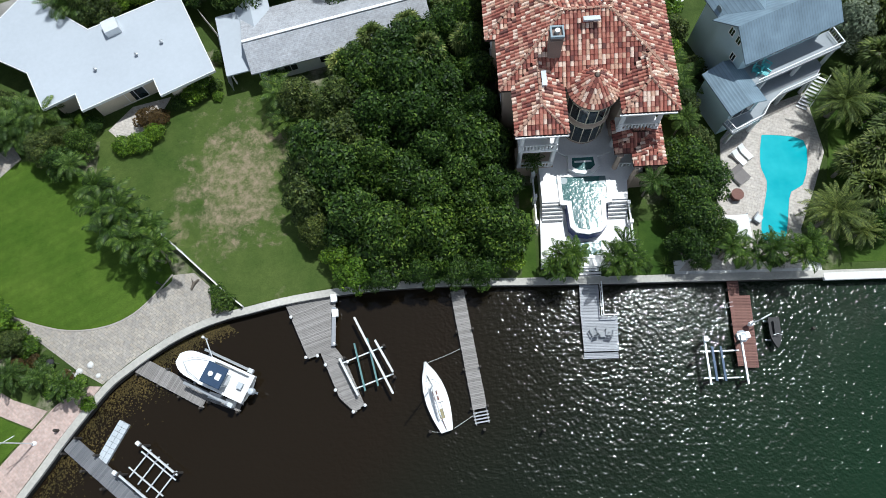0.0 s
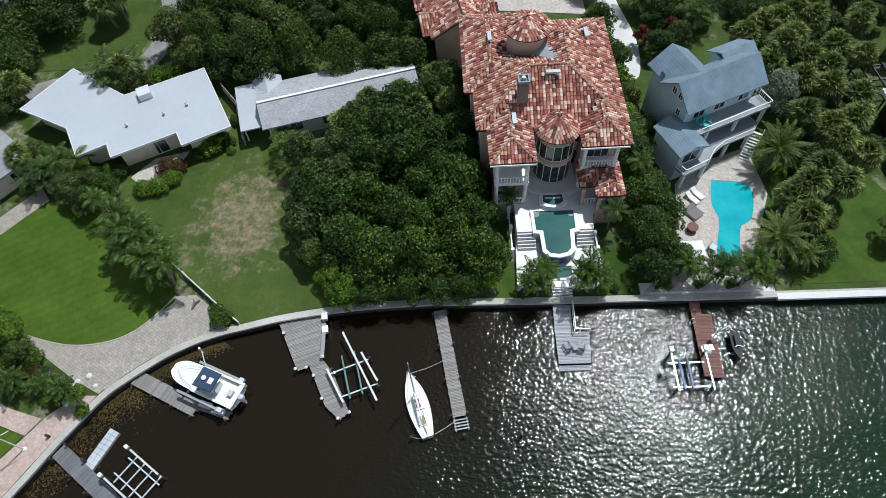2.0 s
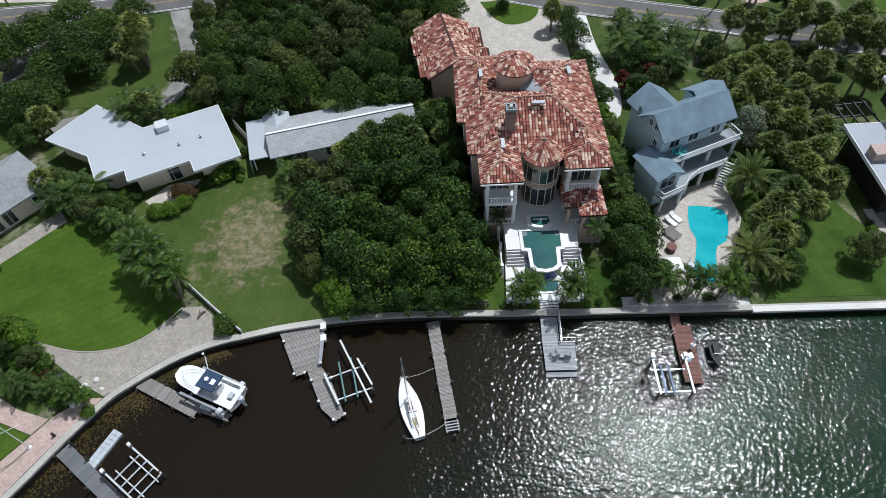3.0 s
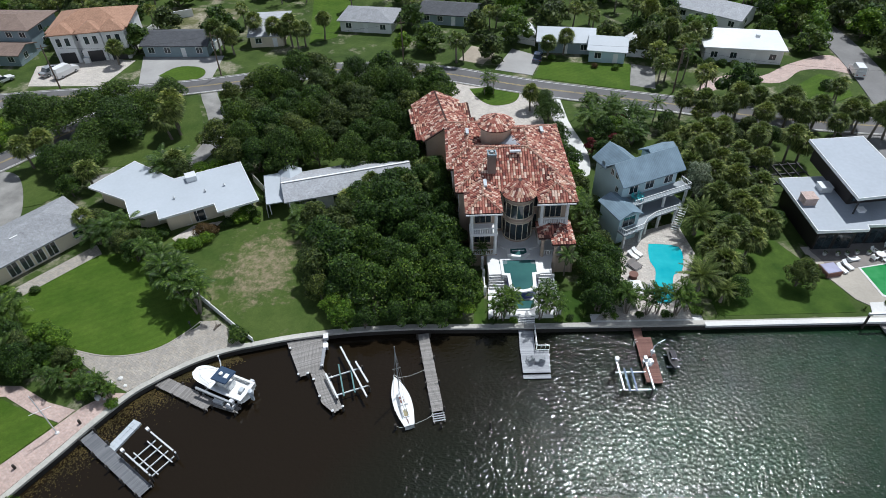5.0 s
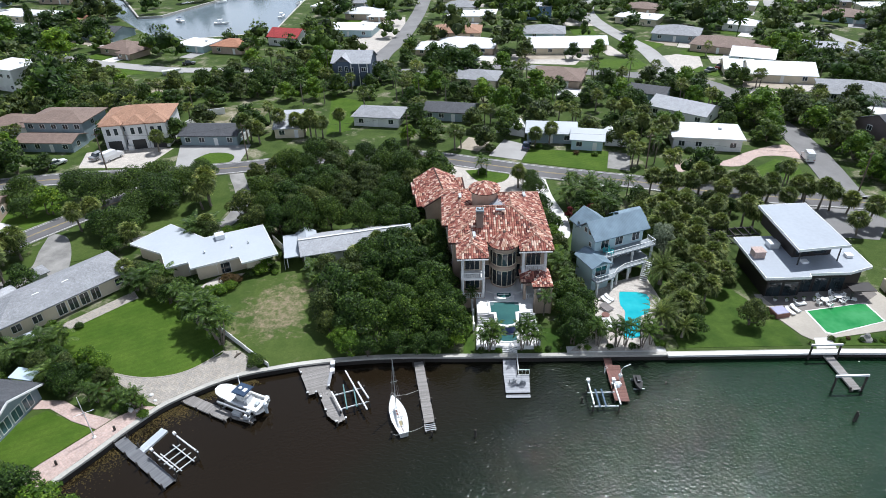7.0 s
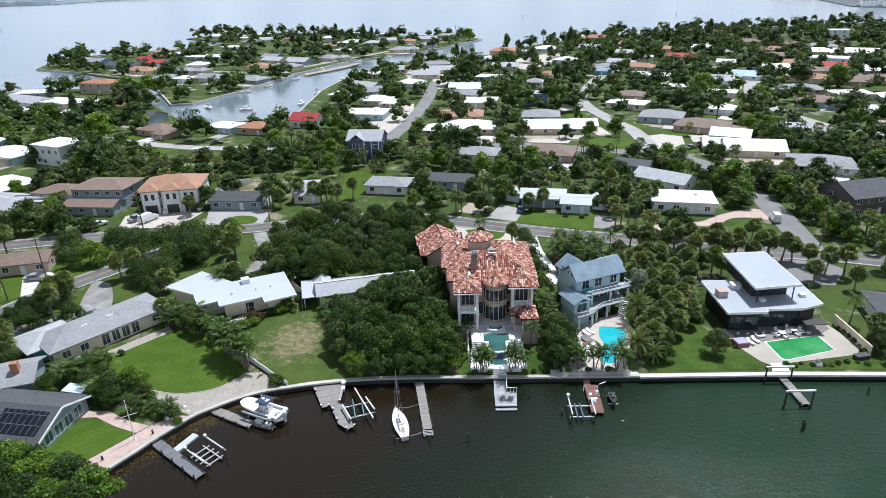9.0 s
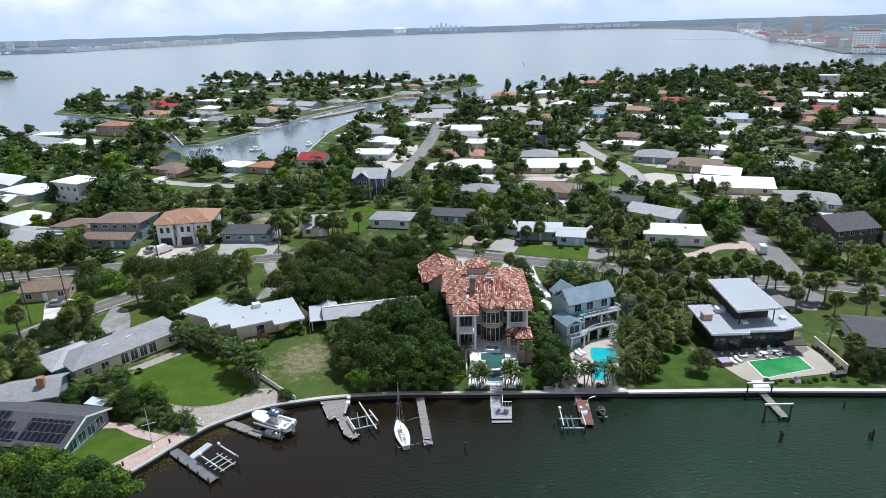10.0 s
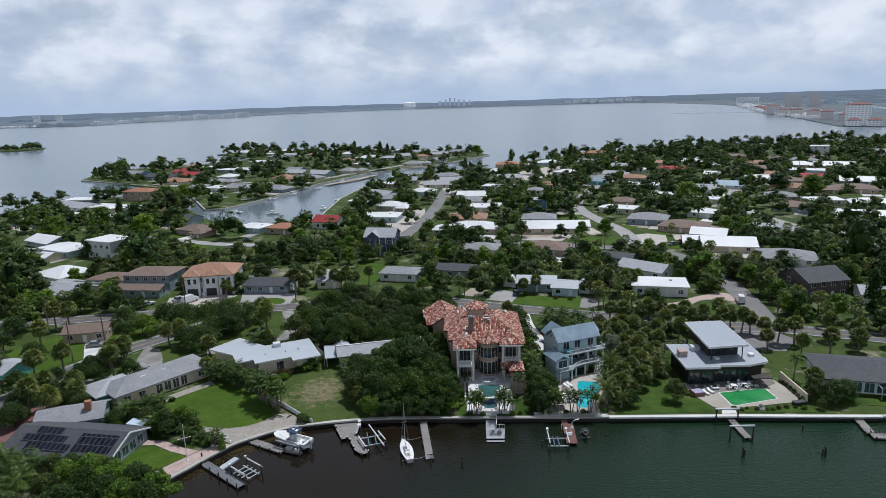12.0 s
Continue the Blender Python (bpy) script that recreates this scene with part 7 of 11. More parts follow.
tiles += cone_tiles(12.35, 40.2, 2.65, 14.5, 1.35)
tiles.sort(key=lambda m: m.translation.y)
# front stair turret with two tiers of tall windows
turret = wpart("turret", lathe([(2.0, 1.4), (2.0, 6.95), (2.2, 7.0), (2.2, 7.35), (2.0, 7.45), (2.0, 10.2), (2.25, 10.4), (2.25, 10.85)], 32, cx=14.6, cy=28.4), STUCCO_TAN, mansion)
wpart("turret_roof", lathe([(2.43, 10.8), (2.43, 10.87), (0.0, 12.82)], 24, cx=14.6, cy=28.4), CLAY_BED, mansion)
wpart("finial", lathe([(0.16, 12.7), (0.14, 12.95), (0.0, 13.15)], 10, cx=14.6, cy=28.4), STUCCO_TAN, mansion)
for k in range(7):
    a = 180 + 18 + k * 24
    for z, hh in ((4.0, 2.7), (7.7, 2.2)):
        px, py = 14.6 + 2.0 * math.cos(radians(a)), 28.4 + 2.0 * math.sin(radians(a))
        window(mansion, px - 14, py - 35, z - GZ, 0.78, hh, a + 90, GLASS, STUCCO_CREAM, 0)
# round tower behind
wpart("tower", lathe([(2.2, 10.6), (2.2, 13.9), (2.4, 14.1), (2.4, 14.5)], 28, cx=12.35, cy=40.2), STUCCO_TAN, mansion)
wpart("tower_roof", lathe([(2.68, 14.44), (2.68, 14.52), (0, 15.85)], 24, cx=12.35, cy=40.2), CLAY_BED, mansion)
# chimney
wpart("chimney", boxes((10.45, 30.7, 11.9, 11.55, 31.8, 15.1), (10.35, 30.6, 14.7, 11.65, 31.9, 14.85)), plain("brown_stucco", (0.24, 0.18, 0.15), 0.85, var=0.15), mansion, "tall brown stucco chimney")
wpart("chimney_cap", boxes((10.4, 30.65, 15.1, 11.6, 30.8, 15.35), (10.4, 31.7, 15.1, 11.6, 31.85, 15.35), (10.4, 30.8, 15.1, 10.55, 31.7, 15.35), (11.45, 30.8, 15.1, 11.6, 31.7, 15.35)), WALL_GREYBLUE, mansion, "blue-grey metal chimney cap")
wpart("flue", lathe([(0.25, 15.0), (0.22, 15.5)], 12, cx=11.0, cy=31.25), STEEL, mansion)
for x, y, zz, r in ((9.95, 28.6, 12.2, 90), (14.4, 33.3, 13.98, 0), (8.2, 40.6, 13.0, 90), (19.1, 40.4, 13.0, 90)):
    sk = part("skylight", boxes((-0.75, -0.22, 0, 0.75, 0.22, 0.22)), PLASTIC_GREY, mansion, "pale ridge vent")
    sk.matrix_basis = mansion.matrix_basis.inverted() @ pose(x, y, zz, 0, 0, r)
# loggias under the two front wings
for x0, x1, y0, y1 in ((7.7, 11.4, 24.1, 26.4), (17.2, 21.1, 25.8, 27.2)):
    for z in (7.1,):
        wpart("balcony", boxes((x0, y0, z - 0.35, x1, y1, z)), STONE_WHITE, mansion)
        stone_rail(mansion, x0 + 0.1, x1 - 0.1, y0 + 0.1, z, 1.0)
    for x in (x0 + 0.25, x1 - 0.25):
        wpart("column", lathe([(0.3, 3.2), (0.24, 3.5), (0.22, 10.3), (0.32, 10.7)], 12, cx=x, cy=y0 + 0.3), STONE_WHITE, mansion)
    wpart("fascia", boxes((x0, y0, 10.4, x1, y0 + 0.3, 10.78)), STONE_WHITE, mansion)
    for z, hh in ((3.8, 2.4), (7.3, 2.4)):
        window(mansion, (x0 + x1) / 2 - 14, y1 - 35, z - GZ, 2.2, hh, 0, GLASS, STUCCO_CREAM, 2)
wpart("porch_floor", boxes((7.7, 24.1, 1.2, 11.4, 26.4, 3.4)), STUCCO_TAN, mansion)
stone_rail(mansion, 7.8, 11.2, 24.2, 3.4, 0.95)
# side windows
for y in (31, 36, 40.5, 44):
    for z in (4.0, 7.8):
        window(mansion, (6.5 if y < 34 else 5.8) - 14, y - 35, z - GZ, 1.2, 2.0, -90)
        window(mansion, 21.5 - 14, y - 35, z - GZ, 1.2, 2.0, 90)
for x in (12.0, 17.0):
    window(mansion, x - 14, 29.0 - 35, 4.0 - GZ, 0.8, 2.4, 0, GLASS, STUCCO_CREAM, 0)
    window(mansion, x - 14, 29.0 - 35, 7.8 - GZ, 0.8, 1.9, 0, GLASS, STUCCO_CREAM, 0)
tile_field(mansion, tiles, 280)

pavilion = thing("pavilion", "low open pavilion with a mottled tile roof", "pavilion", 19.4, 24.4, GZ)
pav_hips = [(16.9, 21.6, 23.7, 27.2, 6.4, 0.5), (18.5, 21.6, 22.3, 26.4, 6.4, 0.5)]
for h in pav_hips:
    wpart("roof", hip_solid(h, 0.02), CLAY_BED, pavilion)
tile_field(pavilion, lay_tiles(pav_hips), 0)
for x, y in ((17.5, 23.7), (19.0, 22.4), (21.3, 22.4), (21.3, 26.3)):
    wpart("column", lathe([(0.32, 1.4), (0.26, 3.6), (0.22, 5.8), (0.34, 6.15)], 12, cx=x, cy=y), STUCCO_TAN, pavilion)
wpart("wall", boxes((18.8, 22.2, 1.2, 21.5, 22.6, 4.2), (21.1, 22.6, 1.2, 21.5, 26.5, 6.0)), STUCCO_TAN, pavilion)
stone_rail(pavilion, 17.5, 18.9, 23.7, 3.4, 0.9)

garage = thing("garage", "tan stucco garage wing with stepped terracotta tile roofs", "garage", 4.6, 54.0, GZ, 10)
part("wall", boxes((-3.6, -5.6, -0.3, 3.6, 5.6, 6.3)), STUCCO_TAN, garage)
gb = bmesh.new()
for v in (((-3.6, -5.6, 6.3), (3.6, -5.6, 6.3), (0, -5.6, 8.2)), ((3.6, 5.6, 6.3), (-3.6, 5.6, 6.3), (0, 5.6, 8.2))):
    gb.faces.new([gb.verts.new(c) for c in v])
part("gable", gb, STUCCO_TAN, garage)
part("roof", gable(7.2, 11.2, 6.3, 2.0, 0.6, 0.2, "y"), CLAY_BED, garage)
part("roof_side", gable(9.6, 4.0, 5.9, 1.2, 0.4, 0.2, "x", cy=-2.6), CLAY_BED, garage)
part("roof_side", gable(9.6, 4.0, 5.9, 1.2, 0.4, 0.2, "x", cy=2.6), CLAY_BED, garage)


def gable_tiles(w, d, z, rise, over, along, cx=0.0, cy=0.0):
    """Tile places on a pitched roof, in its own frame."""
    out = []
    half, length = ((d / 2, w) if along == "x" else (w / 2, d))
    s = rise / half
    z0 = z - s * over
    run = TILE_L * math.cos(math.atan(s))
    turn = (0, 180) if along == "x" else (90, 270)
    for t in turn:
        for r in range(int((half + over) / run)):
            for c in range(int((length + 2 * over) / TILE_W)):
                out.append(pose(cx, cy, 0, 0, 0, t) @ pose(-length / 2 - over + (c + 0.5) * TILE_W, -half - over + r * run, z0 + s * r * run, math.degrees(math.atan(s)), 0, 0))
    return out


gm = garage.matrix_basis
tile_field(garage, [gm @ m for m in gable_tiles(7.2, 11.2, 6.3, 2.0, 0.6, "y") + gable_tiles(9.6, 4.0, 5.9, 1.2, 0.4, "x", 0, -2.6) + gable_tiles(9.6, 4.0, 5.9, 1.2, 0.4, "x", 0, 2.6)], 0)

# terrace, stairs and stepped pool
terrace = tagged(link("terrace_upper", prism([(10.0, 20.3), (10.0, 26.8), (8.0, 26.8), (8.0, 29.2), (20.6, 29.2), (20.2, 22.4), (18.6, 22.4), (18.4, 20.3)], 1.3, 3.3), STONE_WHITE), "raised white stone terrace before the mansion", "terrace", kind="structure")
tagged(link("terrace_porch", prism([(11.8, 25.8), (11.6, 29.1), (17.2, 29.1), (17.4, 25.4), (16.2, 25.0), (13.0, 25.0)], 3.3, 3.55), STONE_WHITE), "white stone porch floor", "terrace", kind="structure")
tagged(link("terrace_lower", prism([(9.5, 14.0), (9.9, 20.3), (18.5, 20.3), (18.5, 13.8)], 1.3, 2.1), STONE_WHITE), "lower white stone terrace by the seawall", "terrace", kind="structure")
for nm, x0, x1 in (("steps_west", 10.0, 12.0), ("steps_east", 16.5, 18.4)):
    st = thing("steps", "white stone steps down the terrace", "steps", (x0 + x1) / 2, 20.0, 2.1)
    for i in range(5):
        wpart("step", boxes((x0, 20.3 - (i + 1) * 0.32, 2.05, x1, 20.3 - i * 0.32, 3.3 - (i + 1) * 0.2)), STONE_WHITE, st)
        wpart("nosing", boxes((x0, 20.3 - (i + 1) * 0.32 - 0.02, 3.3 - (i + 1) * 0.2, x1, 20.3 - (i + 1) * 0.32 + 0.1, 3.3 - (i + 1) * 0.2 + 0.015)), DARK, st)
st = thing("steps", "white stone steps from terrace to dock", "steps", 14.2, 13.6, GZ)
for i in range(4):
    wpart("step", boxes((13.2, 14.0 - (i + 1) * 0.3, 1.4, 15.3, 14.0 - i * 0.3, 2.1 - (i + 1) * 0.14)), STONE_WHITE, st)
    wpart("nosing", boxes((13.2, 14.0 - (i + 1) * 0.3 - 0.02, 2.1 - (i + 1) * 0.14, 15.3, 14.0 - (i + 1) * 0.3 + 0.08, 2.1 - (i + 1) * 0.14 + 0.012)), DARK, st)
pool = thing("swimming_pool", "teal stepped swimming pool with white coping", "pool", 14.3, 20, 2.1)
outer = [(11.7, 23.3), (16.9, 23.2), (16.8, 20.0), (16.2, 19.9), (16.0, 17.6), (15.4, 17.0), (14.2, 16.75), (13.0, 17.0), (12.5, 17.6), (12.4, 19.9), (11.7, 20.0)]
inner = [(12.05, 22.9), (16.5, 22.85), (16.4, 20.4), (15.75, 20.3), (15.6, 17.9), (15.1, 17.4), (14.2, 17.2), (13.3, 17.4), (12.9, 17.9), (12.85, 20.3), (12.1, 20.4)]


def ring(bm, out, inn, z0, z1):
    """A wall between two outlines with as many corners."""
    rows = []
    for (a, b), (c, d) in zip(out, inn):
        rows.append([bm.verts.new(q) for q in ((a, b, z0), (a, b, z1), (c, d, z1), (c, d, z0))])
    for p, q in zip(rows, rows[1:] + rows[:1]):
        for k in range(4):
            bm.faces.new((p[k], q[k], q[(k + 1) % 4], p[(k + 1) % 4]))
    bmesh.ops.recalc_face_normals(bm, faces=bm.faces)
    return bm


wpart("coping", ring(bmesh.new(), outer, inner, 2.0, 3.42), STONE_WHITE, pool)
wpart("water", prism(inner, 2.1, 3.33), POOL_DARK, pool)
band = [(16.24, 19.85), (16.04, 17.58), (15.42, 16.96), (14.2, 16.7), (12.98, 16.96), (12.46, 17.58), (12.36, 19.85)]
wpart("spill_wall", strip(band, -0.06, 0.0, 2.0, 3.2), plain("blue_mosaic", (0.06, 0.08, 0.22), 0.4, var=0.3), pool, "blue mosaic spill wall")
low_out = [(12.7, 16.4), (15.8, 16.4), (15.7, 15.0), (14.9, 14.7), (13.5, 14.7), (12.7, 15.0)]
low_in = [(12.95, 16.4), (15.55, 16.4), (15.45, 15.2), (14.8, 14.95), (13.6, 14.95), (12.95, 15.2)]
wpart("basin_coping", ring(bmesh.new(), low_out, low_in, 1.9, 2.22), STONE_WHITE, pool)
wpart("basin_water", prism(low_in, 1.9, 2.16), POOL_DARK, pool)
for cx, cy in ((12.3, 22.7), (16.2, 22.6)):
    for k, rr in enumerate((1.1, 0.75, 0.4)):
        wpart("pool_step", lathe([(rr, 2.9), (rr, 3.28 + 0.03 * k)], 20, cx=cx, cy=cy - 0.15), plain("teal_step", (0.1, 0.16, 0.17), 0.4), pool)
spa = thing("spa", "raised white spa basin above the pool", "spa", 14.3, 24.1, 3.3)
so = [(12.9, 25.0), (15.8, 25.0), (15.9, 23.6), (15.2, 23.05), (14.35, 22.9), (13.5, 23.05), (12.8, 23.6)]
si = [(13.3, 24.75), (15.4, 24.75), (15.5, 23.8), (15.0, 23.4), (14.35, 23.25), (13.7, 23.4), (13.2, 23.8)]
wpart("rim", ring(bmesh.new(), so, si, 3.2, 3.95), STONE_WHITE, spa)
wpart("water", prism(si, 3.3, 3.82), POOL_DARK, spa)
wpart("bench", boxes((13.5, 24.2, 3.5, 15.2, 24.4, 3.86)), STONE_WHITE, spa)
fence = thing("balustrade", "white terrace balustrade posts and rail", "balustrade", 18.6, 17, 2.1)
for y in (14.2, 16.0, 18.0, 20.0):
    wpart("post", boxes((18.35, y - 0.18, 1.3, 18.7, y + 0.18, 3.2)), STONE_WHITE, fence)
wpart("rail", boxes((18.45, 14.2, 2.85, 18.6, 20, 3.0)), STONE_WHITE, fence)
fence = thing("balustrade", "white terrace balustrade posts and rail", "balustrade", 9.4, 20, 2.1)
for y in (18.4, 21.0, 23.5):
    wpart("post", boxes((9.2, y - 0.18, 1.3, 9.55, y + 0.18, 3.6 if y > 20 else 3.0)), STONE_WHITE, fence)
wpart("rail", boxes((9.3, 18.4, 2.6, 9.45, 23.5, 2.75)), STONE_WHITE, fence)


# ---- the blue house with balconies ----
# the grey carries the shadow that lies on the balcony floors
DECK_GREY = plain("grey_balcony_boards", (0.30, 0.33, 0.35), 0.7, var=0.15)
blue = thing("house", "pale blue three-level house with a blue-grey metal roof and white balconies", "house", 29.63, 30.63, GZ, 22.5)
blue.scale = (0.94, 0.94, 0.94)
Z = -GZ
part("wall", boxes((0.9, 1.3, -0.3, 11.2, 6.0, 9.1 + Z)), WALL_PALEBLUE, blue)
gb = bmesh.new()
for u in (0.9, 11.2):
    gb.faces.new([gb.verts.new(c) for c in ((u, 1.3, 9.1 + Z), (u, 6.0, 9.1 + Z), (u, 3.5, 11.5 + Z))])
part("gable", gb, WALL_PALEBLUE, blue)
part("roof", gable(11.2, 5.6, 9.35 + Z, 2.3, 0.25, 0.16, "x", cx=6.1, cy=3.5), METAL_BLUE, blue)
part("wing_wall", boxes((1.6, 5.2, -0.3, 7.0, 9.2, 8.9 + Z)), WALL_PALEBLUE, blue)
part("wing_roof", gable(5.4, 6.4, 9.0 + Z, 1.9, 0.35, 0.16, "y", cx=4.3, cy=6.6), METAL_BLUE, blue)
gb = bmesh.new()
gb.faces.new([gb.verts.new(c) for c in ((1.6, 9.2, 8.9 + Z), (7.0, 9.2, 8.9 + Z), (4.3, 9.2, 10.7 + Z))])
part("gable", gb, WALL_PALEBLUE, blue)
part("rear_wall", boxes((9.8, 4.8, -0.3, 13.8, 8.4, 8.9 + Z)), WALL_PALEBLUE, blue)
part("rear_roof", gable(4.0, 3.6, 9.0 + Z, 1.1, 0.5, 0.16, "x", cx=11.8, cy=6.6), METAL_BLUE, blue)
part("room_wall", boxes((-2.0, -2.6, -0.3, 1.5, 2.2, 6.5 + Z)), WALL_PALEBLUE, blue)
part("room_roof", gable(3.5, 4.8, 6.6 + Z, 0.8, 0.4, 0.16, "y", cx=-0.25, cy=-0.2), METAL_BLUE, blue)
part("upper_deck", boxes((1.7, -1.0, 6.2 + Z, 12.4, 1.3, 6.4 + Z)), DECK_GREY, blue)
part("lower_deck", prism([(1.5, 1.3), (1.5, -2.3), (3.0, -3.0), (5, -2.4), (9.6, -2.4), (11.2, -1.2), (11.2, 1.3)], 4.0 + Z, 4.2 + Z), DECK_GREY, blue)
part("front_deck", prism([(-2.2, -2.6), (-2.0, -4.2), (1.6, -4.0), (3.0, -3.0), (1.5, -2.3), (1.5, -2.6)], 4.0 + Z, 4.2 + Z), DECK_GREY, blue)
railing("railing", [(1.8, -0.95), (12.3, -0.95), (12.3, 1.2)], 6.4 + Z, blue, TRIM, 1.0, 0.32)
railing("railing", [(3.0, -2.95), (5, -2.35), (9.6, -2.35)], 4.2 + Z, blue, TRIM, 1.0, 0.32)
railing("railing", [(-2.1, -2.7), (-1.9, -4.1), (1.6, -3.9), (3.0, -2.95)], 4.2 + Z, blue, TRIM, 1.0, 0.32)
for u, v, z1 in ((3.2, -0.8, 6.2), (7.6, -0.8, 6.2), (11.8, -0.8, 6.2), (3.2, -2.7, 4.0), (6.0, -2.2, 4.0), (9.2, -2.2, 4.0), (-1.7, -3.9, 4.0), (1.4, -3.8, 4.0), (11.0, -0.8, 4.0)):
    part("post", boxes((u - 0.16, v - 0.16, -0.2, u + 0.16, v + 0.16, z1 + Z)), TRIM, blue)
for u in (3.0, 6.0, 9.6):
    window(blue, u, 1.3, 6.9 + Z, 1.5, 1.7, 0, GLASS)
for u in (3.4, 5.4, 7.4, 9.4):
    window(blue, u, 1.3, 4.25 + Z, 1.6, 1.75, 0, GLASS)
for v, z in ((3.0, 9.2), (4.2, 9.2), (2.6, 7.0)):
    window(blue, 0.9, v, z + Z, 0.6, 0.9, -90, GLASS)
window(blue, -0.3, -2.6, 4.5 + Z, 2.2, 1.7, 0, GLASS)


part("frame", lathe([(0.4, 0), (0.4, 0.06)], 16), WALL_GREYBLUE, blue).matrix_basis = pose(1.6, 7.4, 9.2 + Z, 90, 0, -90)

for i in range(10):
    part("stair_tread", boxes((9.7 + i * 0.0, -2.6 - i * 0.28, 4.0 - i * 0.26 + Z, 10.9, -2.35 - i * 0.28, 4.06 - i * 0.26 + Z)), TRIM, blue).matrix_basis = pose(10.3, -2.4, 0, 0, 0, -55) @ pose(-10.3, 2.4, 0)
for s in (9.66, 10.94):
    part("stair_rail", tube([(s, -2.4, 5.0 + Z), (s, -5.2, 2.4 + Z)], 0.05, 6), TRIM, blue).matrix_basis = pose(10.3, -2.4, 0, 0, 0, -55) @ pose(-10.3, 2.4, 0)


def armchair(x, y, z, rot, material, label):
    """A slatted garden armchair."""
    c = thing("garden_chair", label, "chair", x, y, z, rot)
    for i in range(5):
        part("seat_slat", boxes((-0.3, -0.3 + i * 0.12, 0.36 - i * 0.015, 0.3, -0.2 + i * 0.12, 0.385 - i * 0.015)), material, c)
        part("back_slat", boxes((-0.3 + i * 0.122, 0.28, 0.3, -0.2 + i * 0.122, 0.31, 1.0)), material, c).matrix_basis = pose(0, 0.0, 0.02, -14, 0, 0)
    for s in (-0.36, 0.3):
        part("armrest", boxes((s, -0.35, 0.58, s + 0.11, 0.4, 0.61)), material, c)
        part("leg", boxes((s + 0.02, -0.32, 0, s + 0.08, -0.24, 0.58)), material, c)
        part("leg", boxes((s + 0.02, 0.24, 0, s + 0.08, 0.32, 0.58)), material, c)
    return c


for u, v in ((2.7, 0.3), (3.9, 0.4), (3.3, -0.3)):
    p = blue.matrix_basis @ Vector((u, v, 6.4 + Z))
    armchair(p.x, p.y, p.z, 22 + u * 7, TEAL_PAINT, "turquoise painted garden chair on a balcony")
GREY_CHAIR = plain("grey_chair_paint", (0.24, 0.26, 0.28), 0.5)
armchair(14.05, 7.6, 1.0, 200, GREY_CHAIR, "grey slatted garden chair on the dock")
armchair(15.5, 7.5, 1.0, 165, GREY_CHAIR, "grey slatted garden chair on the dock")
tb = thing("side_table", "small grey table between dock chairs", "table", 14.8, 7.3, 1.0)
part("top", boxes((-0.25, -0.25, 0.42, 0.25, 0.25, 0.46)), GREY_CHAIR, tb)
for a, b in ((-0.2, -0.2), (0.2, -0.2), (0.2, 0.2), (-0.2, 0.2)):
    part("leg", boxes((a - 0.03, b - 0.03, 0, a + 0.03, b + 0.03, 0.42)), GREY_CHAIR, tb)


def dining(x, y, z, rot, chairs, label, top_mat):
    t = thing("garden_table", label, "table", x, y, z, rot)
    part("tabletop", lathe([(0.6, 0.7), (0.62, 0.74)], 20), top_mat, t)
    part("pedestal", lathe([(0.3, 0), (0.06, 0.08), (0.05, 0.7)], 10), DARK, t)
    for k in range(chairs):
        a = 360 * k / chairs + rot
        armchair(x + 0.98 * math.cos(radians(a)), y + 0.98 * math.sin(radians(a)), z, a - 90, top_mat, "white garden chair beside a round table")


for x, y in ((64.2, 22.8), (66.6, 23.6)):
    dining(x, y, GZ + 0.06, 20, 4, "round white garden table on the terrace", TRIM)


def lounger(x, y, z, rot, material, label, w=0.7, back=28):
    c = thing("sun_lounger", label, "sun lounger", x, y, z, rot)
    part("frame", boxes((-w / 2, -0.9, 0.22, w / 2, 0.9, 0.28)), TRIM, c)
    part("mattress", boxes((-w / 2 + 0.03, -0.88, 0.28, w / 2 - 0.03, 0.35, 0.38)), material, c)
    part("backrest", boxes((-w / 2 + 0.03, 0, 0, w / 2 - 0.03, 0.65, 0.1)), material, c).matrix_basis = pose(0, 0.33, 0.3, back, 0, 0)
    for a in (-0.75, 0.75):
        for s in (-w / 2 + 0.06, w / 2 - 0.06):
            part("leg", boxes((s - 0.03, a - 0.03, 0, s + 0.03, a + 0.03, 0.22)), TRIM, c)


GREY_CUSHION = plain("taupe_cushion", (0.22, 0.20, 0.19), 0.9)
lounger(30.6, 24.7, GZ + 0.04, 35, WHITE, "white sun lounger beside the pool")
lounger(31.3, 25.3, GZ + 0.04, 35, WHITE, "white sun lounger beside the pool")
lounger(30.3, 22.8, GZ + 0.04, 35, GREY_CUSHION, "broad taupe cushioned sun lounger", 1.5)
for x, y in ((30.0, 17.9), (31.2, 18.0)):
    ot = thing("garden_chair", "grey wicker tub chair on the patio", "chair", x, y, GZ + 0.04, random.uniform(0, 90))
    part("seat", boxes((-0.4, -0.4, 0.1, 0.4, 0.4, 0.42)), GREY_CHAIR, ot)
    part("backrest", boxes((-0.42, 0.3, 0.42, 0.42, 0.45, 0.8)), GREY_CHAIR, ot)
    part("cushion", boxes((-0.36, -0.36, 0.42, 0.36, 0.3, 0.5)), PLASTIC_GREY, ot)
ub = thing("sunshade", "white square sunshade canopy on a post", "umbrella", 28.2, 16.6, GZ)
part("canopy", hip(2.4, 2.4, 2.3, 0.35, 0.0, 0.03), WHITE, ub)
part("post", tube([(0, 0, 0), (0, 0, 2.4)], 0.05, 8), STEEL, ub)
